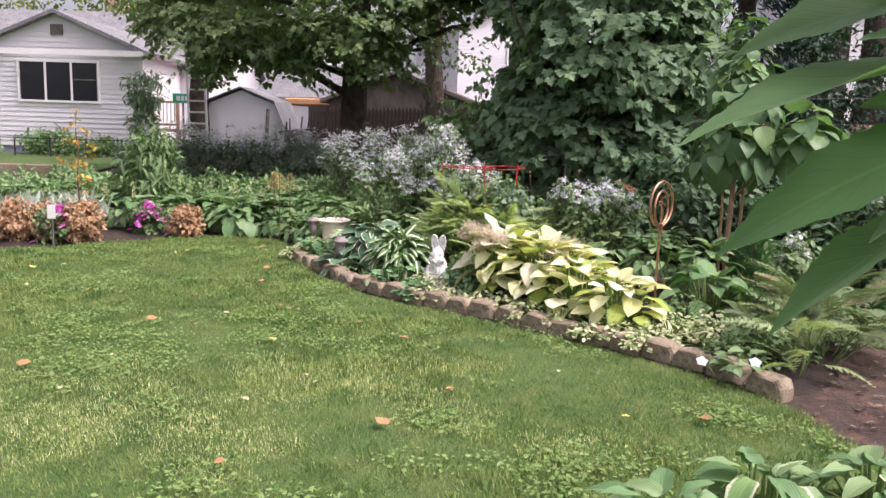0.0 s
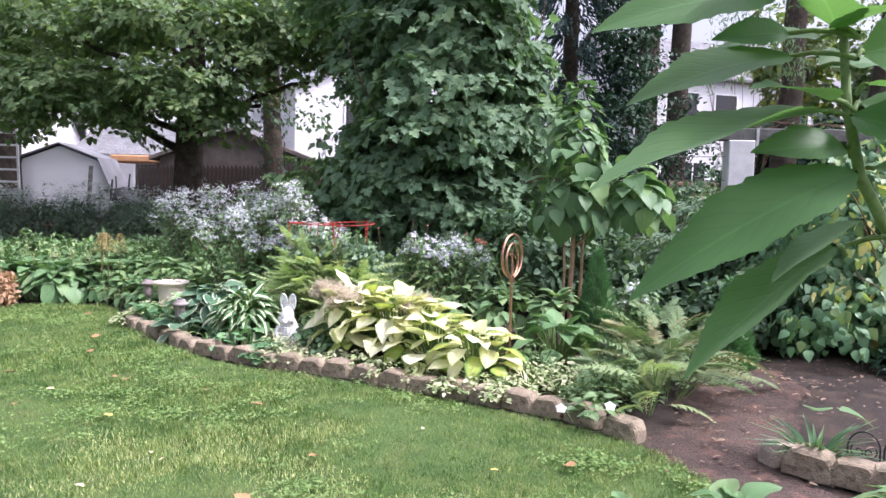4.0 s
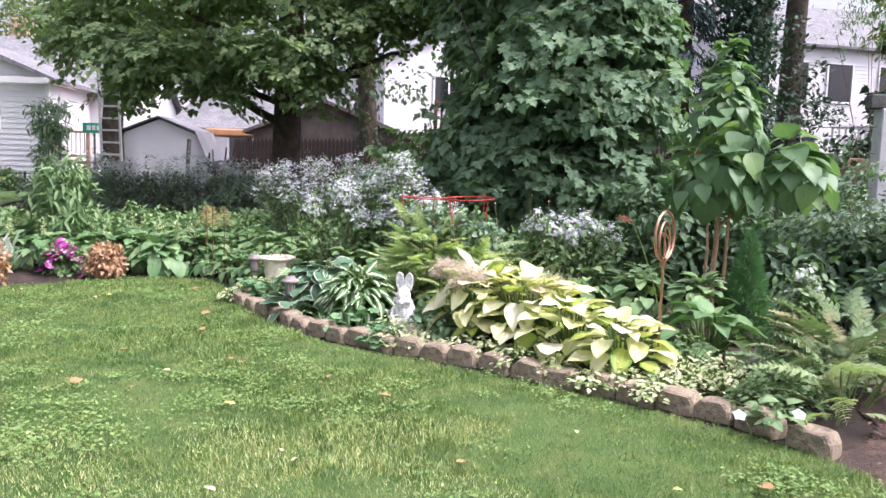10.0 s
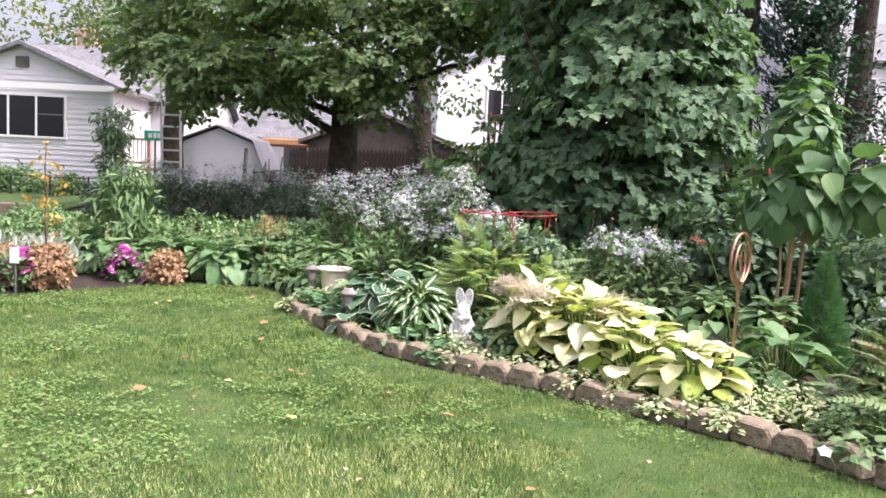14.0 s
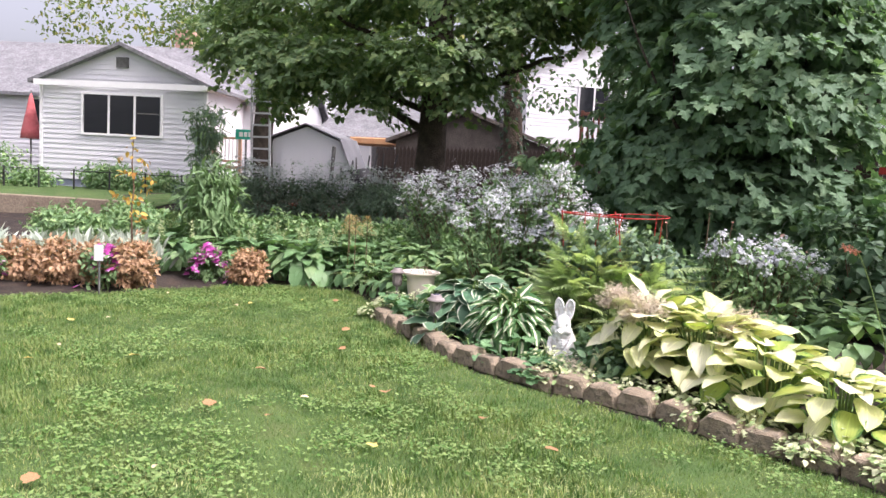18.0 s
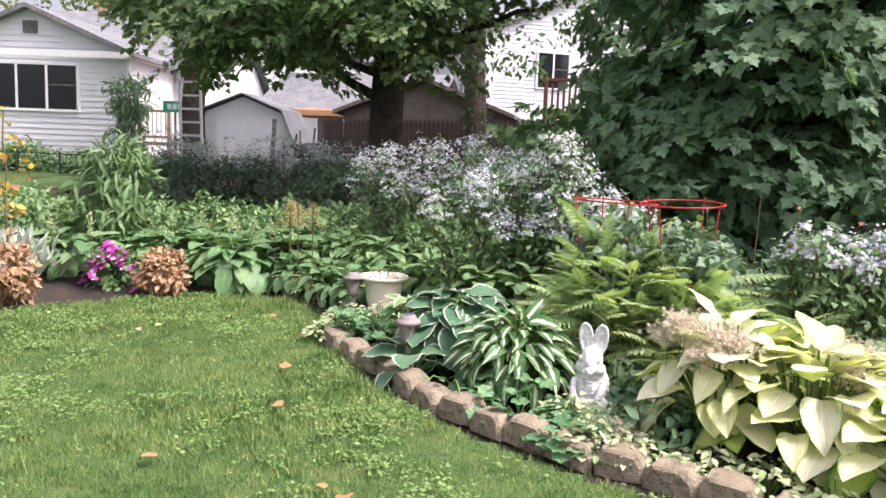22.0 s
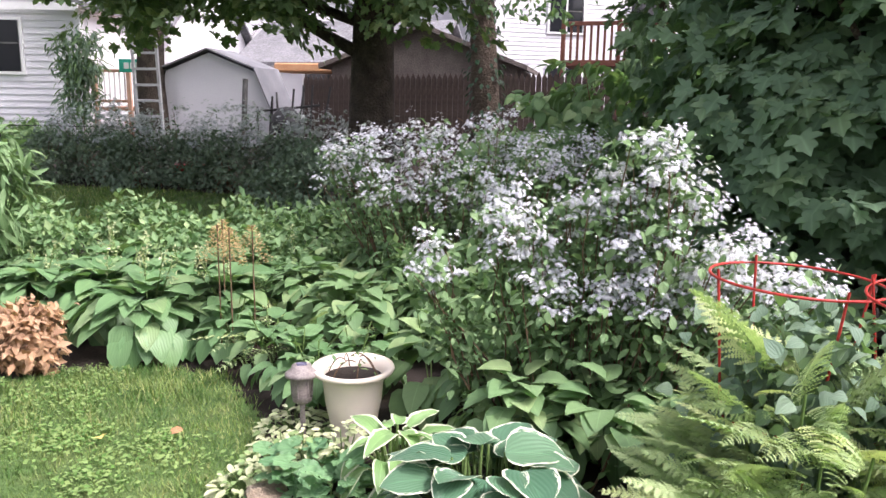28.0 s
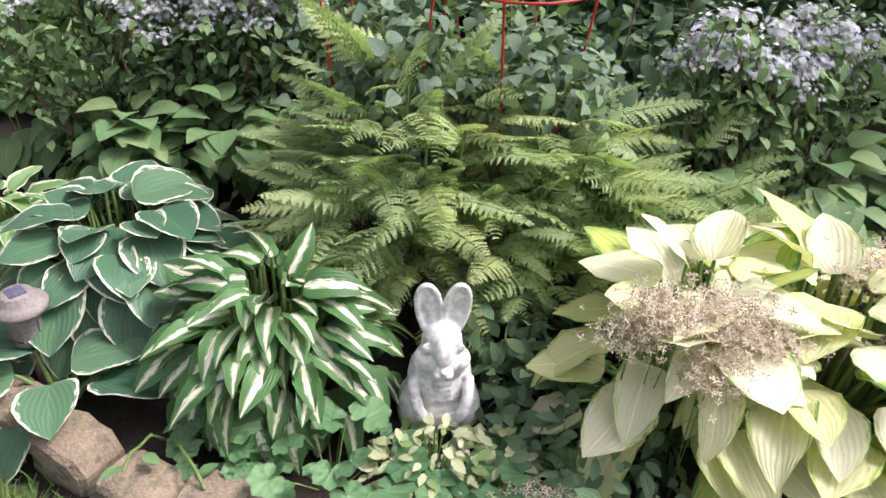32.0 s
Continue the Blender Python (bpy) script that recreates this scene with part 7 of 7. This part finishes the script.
for (xa, za), (xb, zb) in zip(rp, rp[1:]):
    q = [(xa, -.12, za - .1), (xb, -.12, zb - .1), (xb, 1.2, zb - .1), (xa, 1.2, za - .1)]
    a = [bm.verts.new(p) for p in q]
    c = [bm.verts.new((x * 1.012, y, z + .03)) for x, y, z in q]
    bm.faces.new(a), bm.faces.new(c)
    for i in range(4):
        bm.faces.new((a[i], a[(i + 1) % 4], c[(i + 1) % 4], c[i]))
part("roof", bm, M_SHEDROOF, SH)
part("door", box_bm([(-.75, -.03, 0, .75, -.004, 1.55)]), M_SIDING, SH)
pole = put("leaning_post", tubes([([(-7.45, 20.3, .4), (-7.38, 20.4, 2.2)], .055)], 7), M_GREYWOOD)
tagged(pole, "weathered grey post leaning by the shed", "post")
M_ALU2 = plain("dull aluminium", (0.40, 0.41, 0.42), (0.48, 0.49, 0.50), 8, 60, 0.5, 0.0, 0.1)
LD = thing("ladder", "grey aluminium ladder standing upright against a tree", "ladder", (-9.53, 20.3, .45), 5)
for x in (-.27, .27):
    part("rail", box_bm([(x - .028, -.03, 0, x + .028, .03, 4.6)], .006), M_ALU2, LD)
for i in range(14):
    part("rung", box_bm([(-.27, -.03, .3 + .32 * i, .27, .03, .35 + .32 * i)], .004), M_ALU2, LD)
LD.rotation_euler[0] = radians(3)
tree("shade_tree", "dark tree trunk behind the ladder", (-9.84, 20.8, .5), 7.5, .27, .16, (0, .2), [(3.2, 1.6, -.5, 4.3, .06), (3.6, -1.6, -.5, 4.6, .06)], [((1.0, -.5, 4.3), (1.9, 1.2, 1.0), 1), ((-1.0, -.3, 5.2), (2.2, 1.4, 1.2), 1), ((.5, 0, 6.8), (2.6, 2, 1.4), 1)], M_BARK, L_MAPLE2, OVAL_S, 330, 12, .22, .17)
DK = thing("deck", "wooden deck with railing and steps behind the house", "deck", (-12.35, 22.6, .5), FR)
part("platform", box_bm([(-.3, 0, .95, 1.5, 2.6, 1.05)], .01), M_WOOD, DK)
for i in range(4):
    part("step", box_bm([(.5, -.28 * (4 - i), .22 * i, 1.5, -.28 * (3 - i), .22 * i + .06)], .005), M_WOOD, DK)
for x in (-.3, .55, 1.5):
    part("post", box_bm([(x - .05, -.05, -.5, x + .05, .05, 1.98)], .005), M_WOOD, DK)
for z in (1.88, 1.15):
    part("rail", box_bm([(-.3, -.03, z, .55, .03, z + .07)], .005), M_WOOD, DK)
for i in range(6):
    part("baluster", box_bm([(-.2 + .125 * i, -.02, 1.2, -.165 + .125 * i, .02, 1.9)]), M_TRIM, DK)
SG = thing("green_sign", "small green painted sign on a post", "sign", (-11.16, 22.0, .6), 6)
part("board", box_bm([(-.33, -.02, 1.76, .33, .02, 2.06)], .004), M_GREEN_SIGN, SG)
part("mark", box_bm([(-.2, -.028, 1.84, -.08, -.022, 1.98), (-.04, -.028, 1.84, .06, -.022, 1.98), (.1, -.028, 1.84, .22, -.022, 1.98)]), M_CARD, SG, "white unreadable marks")
put("post", tubes([([(0, .03, -.2), (0, .03, 2.06)], .03)], 6), M_GREYWOOD, SG)
G = thing("covered_grill", "black covered barbecue beside the shed", "grill", (-6.55, 20.5, .55), 10)
put("cover", lathe([(.001, 1.12), (.16, 1.08), (.30, .92), (.33, .6), (.30, .3), (.34, 0)], 9), M_BLACK, G)
put("handle", tubes([(bow((-.2, -.34, .8), (.2, -.34, .8), .03, 7), .02)], 6), M_IRON, G)
CL = thing("garden_tools", "dark jumble of poles and tools leaning by the shed", "garden tools", (-6.75, 20.6, .5), 0)
for i in range(9):
    put("pole", tubes([([(-.5 + .16 * i, .1 * math.sin(i * 2.3), -.1), (-.62 + .19 * i + .14 * math.sin(i * 1.7), .25, 1.15 + .45 * abs(math.sin(i * 2.9)))], .022)], 6), M_IRON if i % 3 else M_GREYWOOD, CL)
put("crossbar", tubes([([(-.6, .15, 1.05), (.8, .2, 1.2)], .025)], 6), M_IRON, CL)
RB = part("red_crate", box_bm([(-.22, -.15, 0, .22, .15, .16)], .01), M_RED, None)
RB.matrix_basis = pose(-6.55, 17.0, .62, 0, 0, 10)
tagged(RB, "small red plastic crate among the dark asters", "crate")

# ---- picket fence ----
FE = thing("picket_fence", "red-brown stained board fence with pointed pickets", "fence", (-6.75, 21.9, 0), 1.5, "", "structure")
pk = bmesh.new()
pts = [(-.052, .45), (.052, .45), (.052, 2.22), (0, 2.34), (-.052, 2.22)]
a = [pk.verts.new((x, -.01, z)) for x, z in pts]
c = [pk.verts.new((x, .01, z)) for x, z in pts]
pk.faces.new(a), pk.faces.new(c)
for i in range(5):
    pk.faces.new((a[i], a[(i + 1) % 5], c[(i + 1) % 5], c[i]))
bmesh.ops.recalc_face_normals(pk, faces=pk.faces)
pk_me = bpy.data.meshes.new("picket")
pk.to_mesh(pk_me)
pk.free()
pk_me.materials.append(M_FENCE)
for i in range(118):
    x = .115 * i
    put("picket", pk_me, None, FE, "", pose(x, 0, .018 * x + .012 * math.sin(i * 1.9)))
for z in (.8, 1.95):
    part("rail", box_bm([(0, .012, z, 13.6, .05, z + .09)]), M_FENCE, FE)
# garage and houses beyond
house("brown-roofed garage behind the fence", (-5.3, 26.0, .7), 4, 5.0, 5.0, 0, 2.0, 2.95, True, M_ROOF2, M_ROOF2, [])
house("pale house with slate roof behind the fence", (-9.5, 30.0, .8), 0, 6.5, 5.0, 0, 2.2, 3.6, False, M_SIDING, M_ROOF, [(-1, .9, 0, 1.9, 1)])
house("tall white house behind the trees", (-1.0, 37, .8), 32, 10.0, 7.0, 0, 5.6, 7.8, True, M_SIDING, M_ROOF, [(-2.6, 3.6, -1.2, 5.0, 2), (.8, 3.6, 2.2, 5.0, 2), (-2.6, 1.0, -1.2, 2.3, 2)], .16)
house("white house across the lot", (-15.5, 38, .8), 32, 9.0, 7.0, 0, 4.6, 6.6, True, M_SIDING, M_ROOF, [(-2.4, 2.8, -1.2, 4.0, 2), (1.0, 2.8, 2.2, 4.0, 2), (-2.4, .8, -1.2, 2.0, 2), (1, .8, 2.2, 2.0, 2)], .16)
house("white two-storey house behind the tall trunks", (17.0, 38, .9), 20, 15.0, 8.0, 0, 6.6, 9.0, False, M_SIDING, M_ROOF, [(-5.4, 4.2, -4.2, 5.8, 1), (-3.2, 4.2, -2.0, 5.8, 1), (-.6, 4.2, .6, 5.8, 1), (2.6, 4.2, 3.8, 5.8, 1), (-5.0, 1.2, -3.6, 2.6, 2), (0, 1.2, 1.4, 2.6, 2)], .16)
RL = thing("white_railing", "white slatted railing before the far house", "railing", (12.5, 31.5, 1.0), -10)
for i in range(40):
    part("baluster", box_bm([(.22 * i, -.02, 1.5, .22 * i + .07, .02, 2.6)]), M_TRIM, RL)
part("rail", box_bm([(0, -.03, 2.55, 8.9, .03, 2.65)]), M_TRIM, RL)
part("base", box_bm([(0, -.03, -.3, 8.9, .1, 1.55)]), M_GREYWOOD, RL)
LW = thing("masonry_wall", "low dusty pink masonry wall among the trees", "wall", (7.6, 24, .7), -4, "", "structure")
part("wall", box_bm([(-.5, 0, -.3, 4.2, .3, 1.55)], .03), M_PINKWALL, LW)
part("fence_rail", box_bm([(-.5, -.08, 1.0, 4.2, -.02, 1.1)], .01), M_WOOD, LW)
RD = thing("red_deck", "red-brown wooden deck rail seen through leaves", "deck", (-1.7, 26.5, 1.15), -4)
for i in range(16):
    part("baluster", box_bm([(.17 * i, -.02, 1.75, .17 * i + .06, .02, 2.6)]), M_REDWOOD, RD)
part("rail", box_bm([(-.05, -.04, 2.6, 2.8, .04, 2.7)], .006), M_REDWOOD, RD)
part("floor", box_bm([(-.05, -.05, 1.6, 2.8, 2.0, 1.75)], .006), M_REDWOOD, RD)
for x in (0, 1.4, 2.7):
    part("post", box_bm([(x - .05, -.05, -.3, x + .05, .05, 2.75)], .006), M_REDWOOD, RD)
TP = thing("orange_tarpaulin", "orange tarpaulin roof beyond the shed", "tarpaulin", (-8.6, 26.5, .7), 5)
part("sheet", box_bm([(-1.2, 0, 1.85, 1.3, 1.5, 2.1)], .04), M_ORANGE, TP)
for x in (-1.1, 1.2):
    put("post", tubes([([(x, .1, -.2), (x, .1, 1.88)], .04)], 6), M_GREYWOOD, TP)

BF = thing("bird_feeder", "red and white bird feeder on a thin dark pole", "bird feeder", (5.02, 16.68, .2), -20)
put("pole", tubes([([(0, 0, -.2), (0, 0, 1.80)], .014)], 6), M_IRON, BF)
part("box", box_bm([(-.16, -.12, 1.79, .16, .12, 1.92)], .01), M_RED, BF)
part("roof", box_bm([(-.18, -.14, 1.92, .18, .14, 2.04)], .03), M_CARD, BF, "white roof")
RU = thing("garden_umbrella", "closed bright red umbrella behind the hedge", "umbrella", (10.45, 14.0, .2))
put("canopy", lathe([(.012, 3.42), (.04, 3.36), (.055, 3.0), (.065, 2.55), (.05, 2.48), (.025, 2.6)], 12), M_RED, RU)
put("pole", tubes([([(0, 0, -.2), (0, 0, 3.6)], .02)], 8), M_CARD, RU)
TR = thing("tall_trellis", "tall dark iron bar screen among the trunks", "trellis", (10.7, 15.2, .2), 0)
for i in range(12):
    put("bar", tubes([([(.15 * i, 0, -.2), (.15 * i, 0, 4.3)], .018)], 6), M_IRON, TR)
for z in (1.2, 4.2):
    put("rail", tubes([([(0, 0, z), (1.65, 0, z)], .02)], 6), M_IRON, TR)

# ---- pergola ----
PG = thing("pergola", "pergola with a flaking white post and grey beam", "pergola", (6.62, 12.0, .15), -2)
part("post", box_bm([(-.185, -.16, -.3, .185, .16, 2.38)], .012), M_WHITEPOST, PG, "flaking white painted post")
part("beam", box_bm([(-.32, -.12, 2.38, 4.6, .12, 2.56)], .012), M_GREYWOOD, PG, "weathered grey beam")
part("bracket", box_bm([(.20, -.14, 2.30, .24, -.125, 2.56)]), M_ALU, PG)
part("far_post", box_bm([(4.2, -.16, -.3, 4.5, .16, 2.38)], .012), M_WHITEPOST, PG)
for z in (1.3, 1.75, 2.1):
    put("wire", tubes([([(-2.3, 0, z), (0, 0, z + .05)], .005)], 5), M_GREYWOOD, PG)
BV = plant("beam_vine", "bare vine twigs trailing over the grey beam", "vine", (6.62, 11.95, 2.7))
each_tube("stem", [(bow((-.3 + .35 * i, .05 * math.sin(i), .03), (.25 + .4 * i, -.08 * math.cos(i * 2), .02 + .07 * abs(math.sin(i * 1.3))), .05, 7, .02), .007) for i in range(9)], 5, M_TWIG, BV)
leaves("foliage", clump_cloud([((1.9, 0, .05), (1.7, .15, .10), 1)], 26, 5, .07, .075, OVAL), L_VINE, BV)
